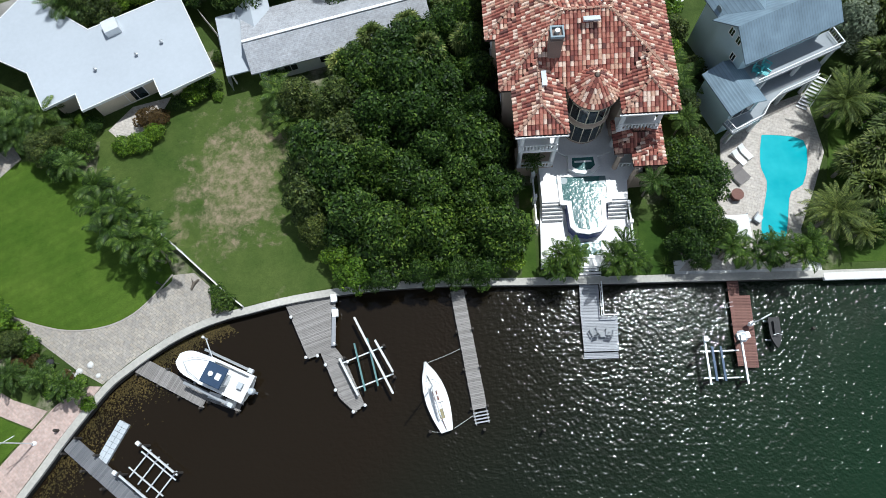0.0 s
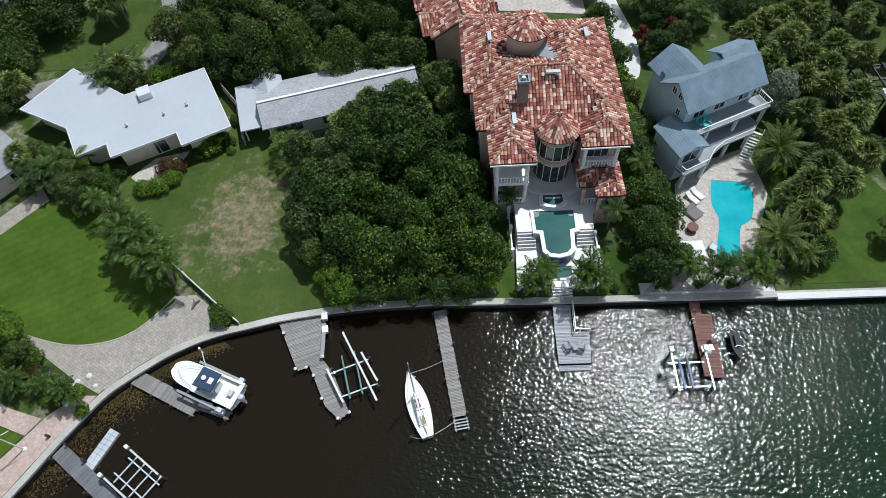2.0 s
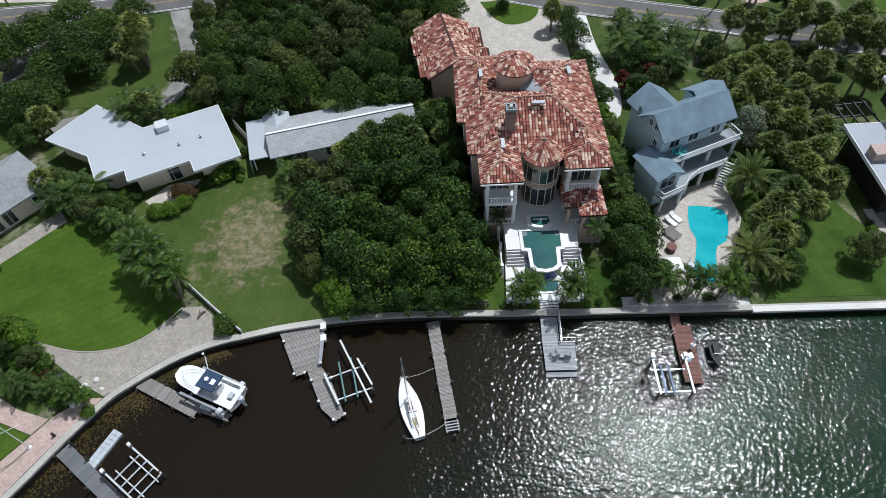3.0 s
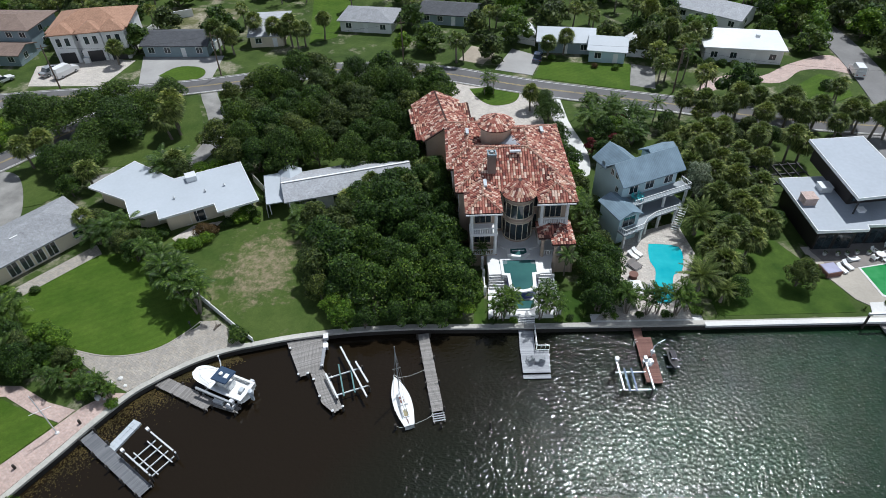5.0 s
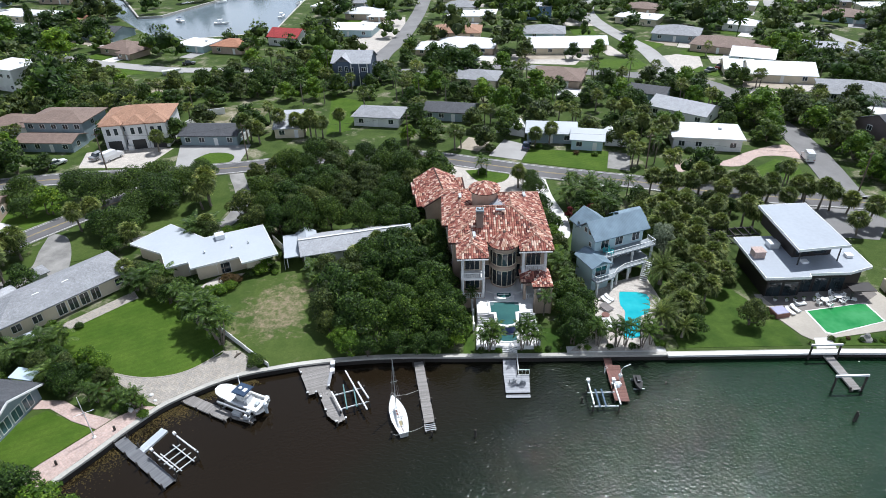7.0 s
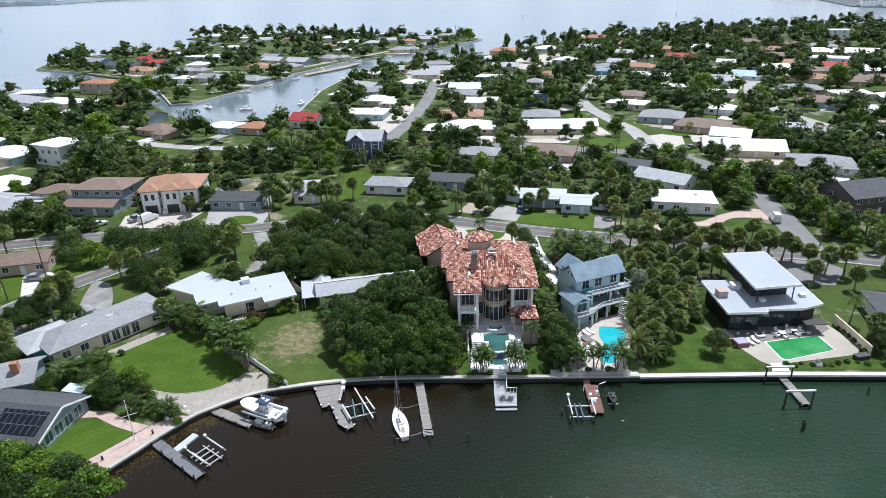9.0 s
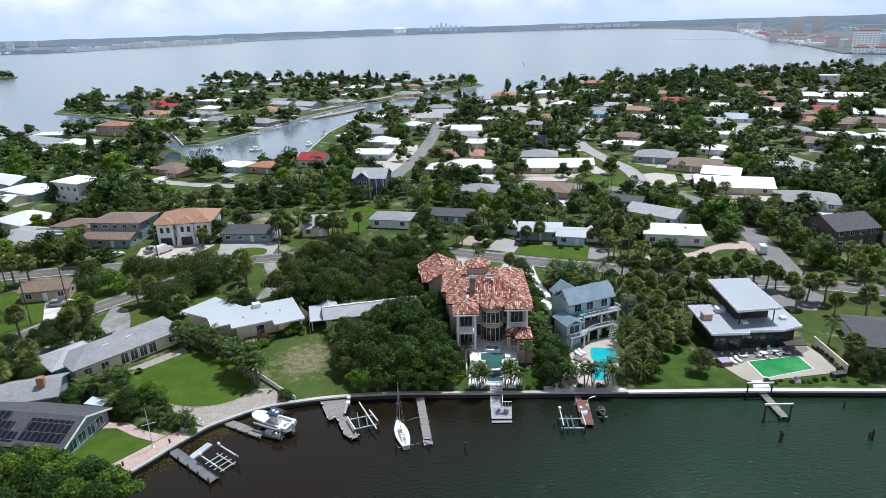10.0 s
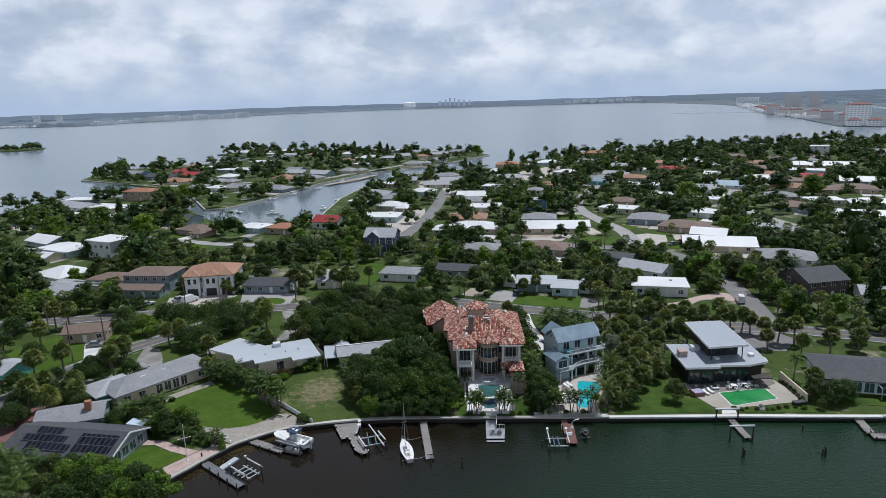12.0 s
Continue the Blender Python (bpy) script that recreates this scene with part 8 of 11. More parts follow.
part("base", lathe([(0.4, 0), (0.4, 0.08), (0.08, 0.14)], 14), DARK, ub)
tb = thing("bar_table", "round brown drum table by the trees", "table", 29.6, 20.6, GZ + 0.04)
part("drum", lathe([(0.55, 0), (0.45, 0.3), (0.55, 0.62)], 18), WOOD_RED, tb)
part("tabletop", lathe([(0.62, 0.62), (0.62, 0.67)], 18), WOOD_RED, tb)

bp = thing("swimming_pool", "bright turquoise freeform swimming pool", "pool", 34.2, 21.5, GZ)
shape_in = smooth([(33.5, 27.3), (35.5, 27.1), (37.6, 26.4), (37.5, 24.0), (36.5, 21.5), (35.2, 20.8), (34.6, 19.2), (34.1, 17.3), (33.4, 15.7), (31.5, 15.8), (31.6, 17.6), (32.5, 20.2), (33.0, 22.1), (32.7, 23.6), (33.0, 25.6), (33.5, 27.3)], 2)[:-1]
c0 = (34.2, 21.5)
shape_out = [(c0[0] + (x - c0[0]) * 1.06, c0[1] + (y - c0[1]) * 1.04) for x, y in shape_in]
wpart("coping", ring(bmesh.new(), shape_out, shape_in, GZ - 0.1, GZ + 0.10), PAVER_PALE, bp)
wpart("water", prism(shape_in, GZ - 0.2, GZ + 0.07), POOL_BLUE, bp)
gp = thing("swimming_pool", "rectangular swimming pool with bright green water", "pool", 66, 18.8, GZ)
gi = [(60.6, 20.8), (60.9, 15.8), (61.6, 15.4), (70.6, 17.9), (70.3, 22.1), (69.6, 22.3)]
go = [(66 + (x - 66) * 1.06, 18.8 + (y - 18.8) * 1.09) for x, y in gi]
wpart("coping", ring(bmesh.new(), go, gi, GZ - 0.1, GZ + 0.12), PALE_CONCRETE, gp)
wpart("water", prism(gi, GZ - 0.2, GZ + 0.09), POOL_GREEN, gp)


# ---- the low white house, the grey roof, the long house and the solar roof ----
def inset(pts, k):
    """The outline drawn in by k metres."""
    area = sum(a[0] * b[1] - b[0] * a[1] for a, b in zip(pts, pts[1:] + pts[:1]))
    p = pts if area > 0 else pts[::-1]
    out = []
    for i in range(len(p)):
        a, b, c = Vector(p[i - 1]), Vector(p[i]), Vector(p[(i + 1) % len(p)])
        d0, d1 = (b - a).normalized(), (c - b).normalized()
        n0, n1 = Vector((-d0.y, d0.x)), Vector((-d1.y, d1.x))
        m = (n0 + n1)
        m = m / max(0.35, m.dot(n0))
        out.append((b.x + m.x * k, b.y + m.y * k))
    return out


white = thing("house", "low cream house with a wide flat white membrane roof", "house", -36, 40, GZ)
wroof = [(-23.5, 36.9), (-29.1, 34.2), (-30.1, 36.3), (-37.4, 32.9), (-38.4, 35.0), (-41.7, 33.3), (-44.2, 38.0), (-51.2, 41.7), (-46.3, 48.7), (-38.2, 43.2), (-28.6, 47.5)]
wpart("roof", prism(wroof, 4.45, 4.72), ROOF_WHITE, white)
wpart("fascia", ring(bmesh.new(), inset(wroof, -0.03), inset(wroof, 0.05), 4.40, 4.735), TRIM, white)
wpart("wall", prism(inset(wroof, 0.9), 1.2, 4.45), STUCCO_CREAM, white)
for x, y, w in ((-33.5, 35.75, 3.2), (-39.6, 35.5, 1.2), (-26.5, 36.5, 1.5)):
    p = white.matrix_basis.inverted() @ Vector((x, y, 1.7))
    window(white, p.x, p.y, p.z, w, 2.0, 24, GLASS, TRIM, 2)
for x, y in ((-29.6, 40.8), (-32.2, 39.4), (-36.5, 37.8)):
    wpart("roof_vent", lathe([(0.13, 4.7), (0.13, 5.0), (0.22, 5.05), (0.0, 5.2)], 10, cx=x, cy=y), STEEL, white)
ac = part("roof_unit", boxes((-0.8, -0.8, 4.72 - GZ, 0.8, 0.8, 5.6 - GZ)), ALU, white, "white rooftop air-conditioning unit")
ac.matrix_basis = pose(-35.3 + 36, 42.9 - 40, 0, 0, 0, 26)

greyh = thing("house", "long house with a pale grey shingle roof half hidden by trees", "house", -10.6, 41.9, GZ, 13.5)
part("wall", boxes((-9.5, -2.6, -0.2, 9.5, 4.6, 2.3)), STUCCO_WHITE, greyh)
rb_ = bmesh.new()
prof = [(-3.2, 2.75), (0.0, 4.22), (5.3, 2.2), (5.3, 2.02), (0.0, 4.02), (-3.2, 2.57)]
ends = [[rb_.verts.new((u, y, z)) for y, z in prof] for u in (-10.1, 10.1)]
rb_.faces.new(ends[0]), rb_.faces.new(ends[1][::-1])
for i in range(6):
    rb_.faces.new((ends[0][i], ends[0][(i + 1) % 6], ends[1][(i + 1) % 6], ends[1][i]))
bmesh.ops.recalc_face_normals(rb_, faces=rb_.faces)
part("roof", rb_, SHINGLE_PALE, greyh)
part("ridge_cap", boxes((-10.1, -0.16, 4.22, 10.1, 0.16, 4.3)), TRIM, greyh, "white ridge cap")
gb = bmesh.new()
for u in (-9.5, 9.5):
    gb.faces.new([gb.verts.new(c) for c in ((u, -2.6, 2.3), (u, -2.6, 2.8), (u, 0, 4.0), (u, 4.6, 2.3))])
part("gable", gb, STUCCO_WHITE, greyh)
part("porch_roof", boxes((-12.8, -2.4, 2.3, -10.2, 5.6, 2.47)), ROOF_WHITE, greyh)
part("cross_roof", gable(3.2, 4.6, 2.5, 0.9, 0.3, 0.16, "y", cx=-8.6, cy=3.6), ROOF_WHITE, greyh, "small white cross gable")
for a, b in ((-12.4, -1.8), (-12.4, 4.8)):
    part("post", boxes((a - 0.08, b - 0.08, -0.1, a + 0.08, b + 0.08, 2.3)), TRIM, greyh)
for u in (-6, -2, 2, 6):
    window(greyh, u, -2.6, 0.9, 1.4, 1.2)
fn = thing("garden_fence", "white board fence beside a side yard", "fence", -23.0, 40.0, GZ, 0)
for a, b in (((-22.6, 36.6), (-24.3, 42.8)), ((-24.3, 42.8), (-27.0, 46.5))):
    n = int(math.hypot(b[0] - a[0], b[1] - a[1]) / 0.42)
    for i in range(n):
        t = i / n
        ob = part("board", boxes((-0.2, -0.02, 0, 0.2, 0.02, 1.7)), WHITE, fn)
        ob.matrix_basis = pose(a[0] + (b[0] - a[0]) * t + 23, a[1] + (b[1] - a[1]) * t - 40, 0, 0, 0, math.degrees(math.atan2(b[1] - a[1], b[0] - a[0])))
wl2 = thing("garden_wall", "low white garden wall stepping down to the water", "wall", -28, 18.5, GZ)
steps_ = [(-36.6, 26.3), (-33.8, 24.0), (-30.3, 20.9), (-26.8, 17.8), (-24.2, 15.4), (-21.8, 13.2), (-19.9, 11.6)]
for (x0, y0), (x1, y1), h in zip(steps_, steps_[1:], (1.3, 1.3, 1.2, 1.1, 1.0, 0.9)):
    b = boxes((0, -0.05, 0, math.hypot(x1 - x0, y1 - y0), 0.05, h * 0.85), (0, -0.09, 0, 0.18, 0.09, h * 0.95))
    part("panel", b, WHITE, wl2).matrix_basis = pose(x0 + 28, y0 - 18.5, 0, 0, 0, math.degrees(math.atan2(y1 - y0, x1 - x0)))

longh = thing("house", "long low house with a grey shingle gable roof", "house", -57.8, 28.8, GZ, 49.8)
part("wall", boxes((-10.0, -4.0, -0.2, 10.0, 4.0, 2.9)), STUCCO_CREAM, longh)
part("roof", hip(20.0, 8.0, 2.95, 1.9, 0.7, 0.2), SHINGLE, longh)
part("wing_wall", boxes((-11.9, -0.5, -0.2, -4.9, 6.5, 2.6)), WALL_TEAL, longh)
part("wing_roof", hip(7.6, 7.4, 2.65, 1.4, 0.6, 0.2, cx=-8.6, cy=3.2), SHINGLE_PALE, longh)
for u in (-8, -5, -1.4, 0.4, 2.2, 4.0, 8.0):
    window(longh, u, -4.0, 0.3 if -2 < u < 5 else 0.9, 1.3, 2.0 if -2 < u < 5 else 1.2, 0, GLASS, TRIM, 1)
for u in (-4.0, 0.5):
    part("skylight", boxes((u, -1.6, 4.05, u + 1.1, -1.1, 4.3)), TRIM, longh, "white skylight")
shed = thing("pump_house", "small white box roof beside the long house", "shed", -57.4, 17.6, GZ, 40)
part("wall", boxes((-1.2, -0.9, 0, 1.2, 0.9, 1.5)), WHITE, shed)
part("roof", boxes((-1.35, -1.05, 1.5, 1.35, 1.05, 1.62)), ROOF_WHITE, shed)
gz = thing("gate_house", "small grey hip-roofed entry porch by the gravel drive", "porch", -64.6, 34.6, GZ, 49.8)
part("wall", boxes((-1.2, -1.2, 0, 1.2, 1.2, 2.3)), STUCCO_WHITE, gz)
part("roof", hip(2.4, 2.4, 2.3, 0.8, 0.5, 0.15), SHINGLE, gz)

solar = thing("house", "grey house with solar panels on its shingle roof", "house", -60.0, 3.2, GZ, -9)
part("wall", boxes((-10.5, -5.0, -0.2, 10.0, 5.0, 2.5)), WALL_GREYBLUE, solar)
part("roof", gable(20.5, 10.0, 2.55, 1.9, 0.7, 0.2, cx=-0.25), SHINGLE_DARK, solar)
gb = bmesh.new()
for u in (-10.5, 10.0):
    gb.faces.new([gb.verts.new(c) for c in ((u, -5.0, 2.5), (u, 5.0, 2.5), (u, 0, 4.35))])
part("gable", gb, WALL_GREYBLUE, solar)
part("bargeboard", boxes((10.62, -5.7, -0.1, 10.76, 0.0, 0.16)), TRIM, solar).matrix_basis = pose(0, 0, 4.34, 0, 0, 0) @ pose(0, 0, 0, 20.8, 0, 0)
part("bargeboard", boxes((10.62, 0.0, -0.1, 10.76, 5.7, 0.16)), TRIM, solar).matrix_basis = pose(0, 0, 4.34, 0, 0, 0) @ pose(0, 0, 0, -20.8, 0, 0)
for v in (-3.6, -1.6, 0.4, 2.4):
    window(solar, 10.0, v + 0.6, 0.5, 1.5, 1.7, 90, GLASS_BLUE)
pitch = math.degrees(math.atan(1.9 / 5.0))
for i in range(7):
    part("solar_panel", boxes((2.2 + i * 1.04, -4.8, 0.06, 3.2 + i * 1.04, -1.0, 0.1)), SOLAR, solar, "black solar heating panel").matrix_basis = pose(0, 0, 4.45, pitch, 0, 0)
for i in range(6):
    for j in range(3):
        if (i, j) not in ((5, 1), (0, 0), (0, 2), (5, 2), (4, 2)):
            part("solar_panel", boxes((-8.6 + i * 1.7, -5.2 + j * 1.7, 0.06, -6.96 + i * 1.7, -3.58 + j * 1.7, 0.1)), SOLAR, solar, "dark solar panel").matrix_basis = pose(0, 0, 4.45, pitch, 0, 0)
solar2 = thing("house", "grey rear wing with a red brick chimney", "house", -66.5, 12.5, GZ, 18)
part("wall", boxes((-5.5, -3.6, -0.2, 5.5, 3.6, 2.7)), WALL_GREYBLUE, solar2)
part("roof", gable(11, 7.2, 2.75, 1.3, 0.6, 0.2), SHINGLE, solar2)
part("chimney", boxes((2.6, -1.9, 2.8, 3.7, -0.8, 5.2)), TILE_TERRA, solar2, "red brick chimney")
aw = link("awning", boxes((-1.8, -1.0, 2.2, 1.8, 1.0, 2.3)), plain("pale_blue_awning", (0.55, 0.66, 0.74), 0.6))
aw.matrix_basis = pose(-52.2, 9.2, GZ, 4, 0, -12)
tagged(aw, "pale blue flat awning over a patio", "awning")
aw2 = thing("awning_post_frame", "white posts under the pale awning", "awning", -52.2, 9.2, GZ, -12)
for a, b in ((-1.7, -0.9), (1.7, -0.9), (1.7, 0.9), (-1.7, 0.9)):
    part("post", boxes((a - 0.05, b - 0.05, 0, a + 0.05, b + 0.05, 2.2)), TRIM, aw2)
sheet("pool_small_west", [(-58.5, -7.6), (-54.2, -7.6), (-54.2, -5.0), (-58.5, -5.0)], GZ + 0.05, POOL_BLUE, "turquoise pool glimpsed between trees", "pool")

# ---- the flat-roofed modern house ----
modern = thing("house", "dark modernist house with two pale grey flat roofs", "house", 64, 31, GZ)
lo_roof = [(54.8, 24.0), (61.8, 24.0), (62.0, 24.9), (68.4, 24.9), (72.6, 26.4), (72.8, 36.6), (54.8, 36.4)]
wpart("roof", prism(lo_roof, 5.35, 5.75), ROOF_GREYFLAT, modern)
wpart("wall", prism(inset(lo_roof, 0.9), 1.2, 5.35), WALL_BLACK, modern)
up_roof = [(60.3, 26.6), (68.9, 27.6), (69.0, 42.0), (60.6, 41.6)]
wpart("upper_roof", prism(up_roof, 8.7, 9.05), ROOF_GREYFLAT, modern)
wpart("upper_fascia", ring(bmesh.new(), inset(up_roof, -0.03), inset(up_roof, 0.06), 8.62, 9.07), TRIM, modern)
wpart("roof_fascia", ring(bmesh.new(), inset(lo_roof, -0.03), inset(lo_roof, 0.06), 5.3, 5.77), TRIM, modern)
wpart("upper_wall", prism([(61.4, 29.6), (67.9, 30.2), (68.0, 41.0), (61.4, 40.8)], 5.75, 8.7), WALL_BLACK, modern)
for x, y, w in ((63.0, 29.75, 2.2), (66.0, 30.0, 2.2)):
    window(modern, x - 64, y - 31, 6.2 - GZ, w, 1.9, 4, GLASS, DARK, 1)
for x in (57, 59.6, 62.2, 64.8, 67.4):
    window(modern, x - 64, (24.9 if x < 62 else 25.82) - 31, 0.1, 2.1, 2.6, 0, GLASS, DARK, 1)
for x, y, z1 in ((61.2, 27.4, 8.7), (68.0, 28.3, 8.7)):
    wpart("post", boxes((x - 0.08, y - 0.08, 5.75, x + 0.08, y + 0.08, z1)), DARK, modern)
for x, y, s, hh, mt, lb in ((56.2, 30.4, 0.85, 1.1, PAVER_PINK, "pale brick chimney stack"), (59.9, 33.2, 0.8, 0.8, ALU, "rooftop air-conditioning unit"), (62.6, 28.0, 0.45, 0.3, TRIM, "white roof hatch"), (70.4, 29.4, 0.5, 0.4, TRIM, "white roof hatch")):
    wpart("roof_unit", boxes((x - s, y - s, 5.75, x + s, y + s, 5.75 + hh), (x - s * 1.1, y - s * 1.1, 5.75 + hh, x + s * 1.1, y + s * 1.1, 5.85 + hh)), mt, modern, lb)
wpart("canopy", boxes((68.2, 22.9, 3.4, 72.0, 25.2, 3.55)), WALL_BLACK, modern)
wpart("post", boxes((68.4, 23.1, 1.5, 68.6, 23.3, 3.4)), DARK, modern)
perg = thing("pergola", "dark steel pergola beside the flat-roofed house", "pergola", 56.5, 39.4, GZ, 4)
for i in range(7):
    part("beam", boxes((-4.4 + i * 1.4, -2.6, 2.9, -4.28 + i * 1.4, 2.6, 3.1)), DARK, perg)
for j in (-2.4, 0, 2.4):
    part("rail", boxes((-4.6, j - 0.08, 2.7, 4.6, j + 0.08, 2.9)), DARK, perg)
for a in (-4.4, 0, 4.3):
    for b in (-2.4, 2.4):
        part("post", boxes((a - 0.08, b - 0.08, 0, a + 0.08, b + 0.08, 2.7)), DARK, perg)
tagged(link("wall_terrace", boxes((75.2, 16.0, GZ - 0.1, 75.45, 26.5, GZ + 1.9)), STUCCO_CREAM), "tall cream boundary wall beside the pool", "wall", kind="structure")
for i in range(7):
    px = 57.0 + i * 1.5 + random.uniform(-0.2, 0.2)
    pt = thing("planter", "white planter pot along the dark wall", "planter", px, 23.5 + random.uniform(-0.2, 0.2), GZ + 0.06)
    part("pot", lathe([(0.2, 0), (0.3, 0.45), (0.26, 0.45), (0.24, 0.38)], 12), TRIM, pt)
    me = leaf_mesh("foliage", [(0, 0, 0.55, 0.3)], 60, 0.16, LEAF_MID)
    ob = new("foliage", me)
    ob.parent = pt
for x, y, r in ((57.8, 20.6, 20), (58.9, 21.2, 20), (60.3, 22.4, 100), (68.6, 23.4, 70)):
    lounger(x, y, GZ + 0.06, r, WHITE, "white sun lounger on the pool terrace")
sp = thing("hot_tub", "square hot tub with a mauve cover", "hot tub", 56.0, 20.3, GZ + 0.06, 10)
part("tub", boxes((-1.1, -1.0, 0, 1.1, 1.0, 0.75)), WOOD_RED, sp)
part("cover", boxes((-1.0, -0.9, 0.75, 1.0, 0.9, 0.84)), plain("lilac_cover", (0.36, 0.36, 0.5), 0.7), sp)
sb = thing("storage_box", "black storage box on the terrace edge", "box", 73.6, 15.4, GZ + 0.06, 10)
part("body", boxes((-1.2, -0.5, 0, 1.2, 0.5, 0.6)), DARK, sb)
part("lid", boxes((-1.25, -0.55, 0.6, 1.25, 0.55, 0.68)), DARK, sb)
fs = thing("rock_fountain", "grey rock fountain in a bed by the seawall", "fountain", 65.6, 13.9, GZ)
part("rock", lathe([(0.9, 0), (0.8, 0.3), (0.45, 0.6), (0.3, 1.0), (0.0, 1.25)], 9), GRAVEL, fs)
tr_ = thing("trailer", "flat trailer loaded with blue boxes beside the house", "trailer", 75.4, 35.0, GZ, 60)
part("bed", boxes((-2.2, -0.9, 0.5, 2.2, 0.9, 0.65)), WOOD_GREY, tr_)
for s in (-1, 1):
    part("wheel", lathe([(0.32, -0.1), (0.32, 0.1)], 14), RUBBER, tr_).matrix_basis = pose(0.2, s * 0.98, 0.32, 90, 0, 0)
part("box", boxes((-1.4, -0.5, 0.65, 0.2, 0.5, 1.2)), WALL_BLUE, tr_, "blue crate")

eastd = thing("house", "dark-roofed house with a screened porch behind the seawall", "house", 92.5, 24.5, GZ, -13)
part("wall", boxes((-10, -6, -0.2, 10, 6, 2.9)), STUCCO_WHITE, eastd)
part("roof", hip(20, 12, 2.95, 2.0, 0.7, 0.2), SHINGLE_DARK, eastd)
for i in range(7):
    window(eastd, -6.5 + i * 2.2, -6.0, 0.4, 1.7, 2.0, 0, GLASS_BLUE)
sc = thing("screen_porch", "dark metal pool screen with glass panels", "porch", 95.4, 17.2, GZ, -13)
for i in range(7):
    part("rafter", boxes((-5.2 + i * 1.7, -1.8, 2.2, -5.1 + i * 1.7, 1.8, 2.35)), TRIM, sc)
    part("post", boxes((-5.2 + i * 1.7, -1.8, 0, -5.1 + i * 1.7, -1.7, 2.2)), TRIM, sc)
part("panel", boxes((-5.2, -1.7, 2.24, 5.1, 1.7, 2.28)), GLASS, sc)


# ---- trees across the road ----
MID = [tree("street_tree", "rounded green street tree among houses", 3.4, 6.2, 0.3, 1350, 0.48, mt, 200 + k, 13, 1, core=8) for k, mt in enumerate((LEAF_DEEP, LEAF_MID, LEAF_OLIVE, LEAF_BRIGHT))]
MID_PALM = [feather_palm("coconut_palm", "slender street palm with feathery fronds", 7.0, 14, 2.5, 0.6, 6, FROND, 210), fan_palm("sabal palm with a round fan-leaf head", 4.8, 24, 2.1, 211)]
OPEN = [[(102, 66), (126, 60), (126, 80), (104, 82)], [(-90, 84), (-14, 85), (-14, 106), (-30, 106), (-46, 97), (-90, 97)], [(-152, 122), (-124, 122), (-124, 150), (-152, 150)], [(-62, 97), (-58.5, 83), (-43, 82), (-43, 96)], [(24, 79), (43, 72), (46, 86), (26, 92)], [(16, 82), (28, 80), (28, 96), (20, 96)], [(9, 87), (15, 85), (18, 94), (12, 98)], [(55, 70), (90, 62), (91, 87), (78, 84), (62, 80)], [(-86, 94), (-82, 83), (-62, 83), (-62, 97)], [(-58, 117), (-31, 111), (-29, 124), (-55, 131)], [(-95, 149), (-75, 145), (-71, 162), (-92, 168)], [(-98, 66), (-75, 68), (-72, 60), (-80, 50), (-90, 38), (-99, 30), (-112, 40)], [(85, 150), (110, 135), (118, 150), (95, 165)],
        [(-66, 108), (-64, 127), (-46, 126), (-43, 110)], [(-128, 179), (-118, 192), (-93, 180), (-85, 161), (-81, 136), (-96, 146)], [(-29, 131), (-18, 129), (-17, 106), (-25, 100)], [(30, 164), (62, 169), (100, 162), (91, 119), (78, 139), (52, 146), (34, 145)], [(82, 206), (111, 202), (95, 158), (79, 162)], [(104, 142), (120, 134), (113, 117), (96, 112)]]
road_lines = [(pts, wid / 2) for pts, wid, _ in ROADS.values()]
land = wall_line + north


BANKS = [[(46, 453), (-4, 443), (-41, 401), (-56, 365), (-66, 300), (-66, 226), (-112, 214), (-138, 250)], [(-131, 270), (-114, 312), (-98, 373), (-69, 438), (-17, 484), (3, 514), (43, 585)]]


def free(x, y, r):
    """Whether a crown of that radius may stand here."""
    if any(off_line(x, y, b) < (15 if k == 0 else 5) for k, b in enumerate(BANKS)):
        return False
    if any(off_line(x, y, pts) < wid + r * 0.55 for pts, wid in road_lines):
        return False
    if any(math.hypot(x - a, y - b) < k * 0.85 + r * 0.45 for a, b, k in HOUSES):
        return False
    return not any(inside(x, y, p) for p in OPEN)


def before_house(x, y):
    """Whether a crown here would hide a roof from the water side."""
    return any(abs(x - a - (b - y) * 0.1) < k * 0.75 and 0 < b - y < k + 9 for a, b, k in HOUSES)


rt = random.Random(12)
placed = []
for _ in range(9000):
    x, y = rt.uniform(-150, 150), rt.uniform(40, 172)
    main_y = 83 - 0.36 * x if x > 0 else 84 + 0.05 * x
    if y < main_y or (x < -48 and y < 86 and x > -75):
        continue
    if before_house(x, y) and rt.random() < 0.75:
        continue
    if not free(x, y, 3.0) or any(math.hypot(x - a, y - b) < 4.4 for a, b in placed):
        continue
    placed.append((x, y))
    if len(placed) >= 365:
        break
for i, (x, y) in enumerate(placed):
    k = rt.random()
    if k < 0.3:
        put(MID_PALM[1], x, y, rt.uniform(0.85, 1.1), group="street palms")
        if k < 0.18:
            put(MID_PALM[1], x + 1.6, y + 1.1, rt.uniform(0.8, 1.0), group="street palms")
    elif k < 0.36:
        put(MID_PALM[0], x, y, rt.uniform(0.8, 1.1), group="street palms")
    else:
        s = rt.uniform(0.75, 1.3)
        put(MID[i % 4], x, y, s, sz=s * rt.uniform(0.85, 1.15), group="street trees")


for x, y in ((98, 101), (99, 94), (86.5, 99), (86, 105), (98, 84), (99, 76), (87, 92.5), (97.5, 109), (100, 66)):
    put(MID[int(x) % 4], x, y, 1.15, group="street trees")


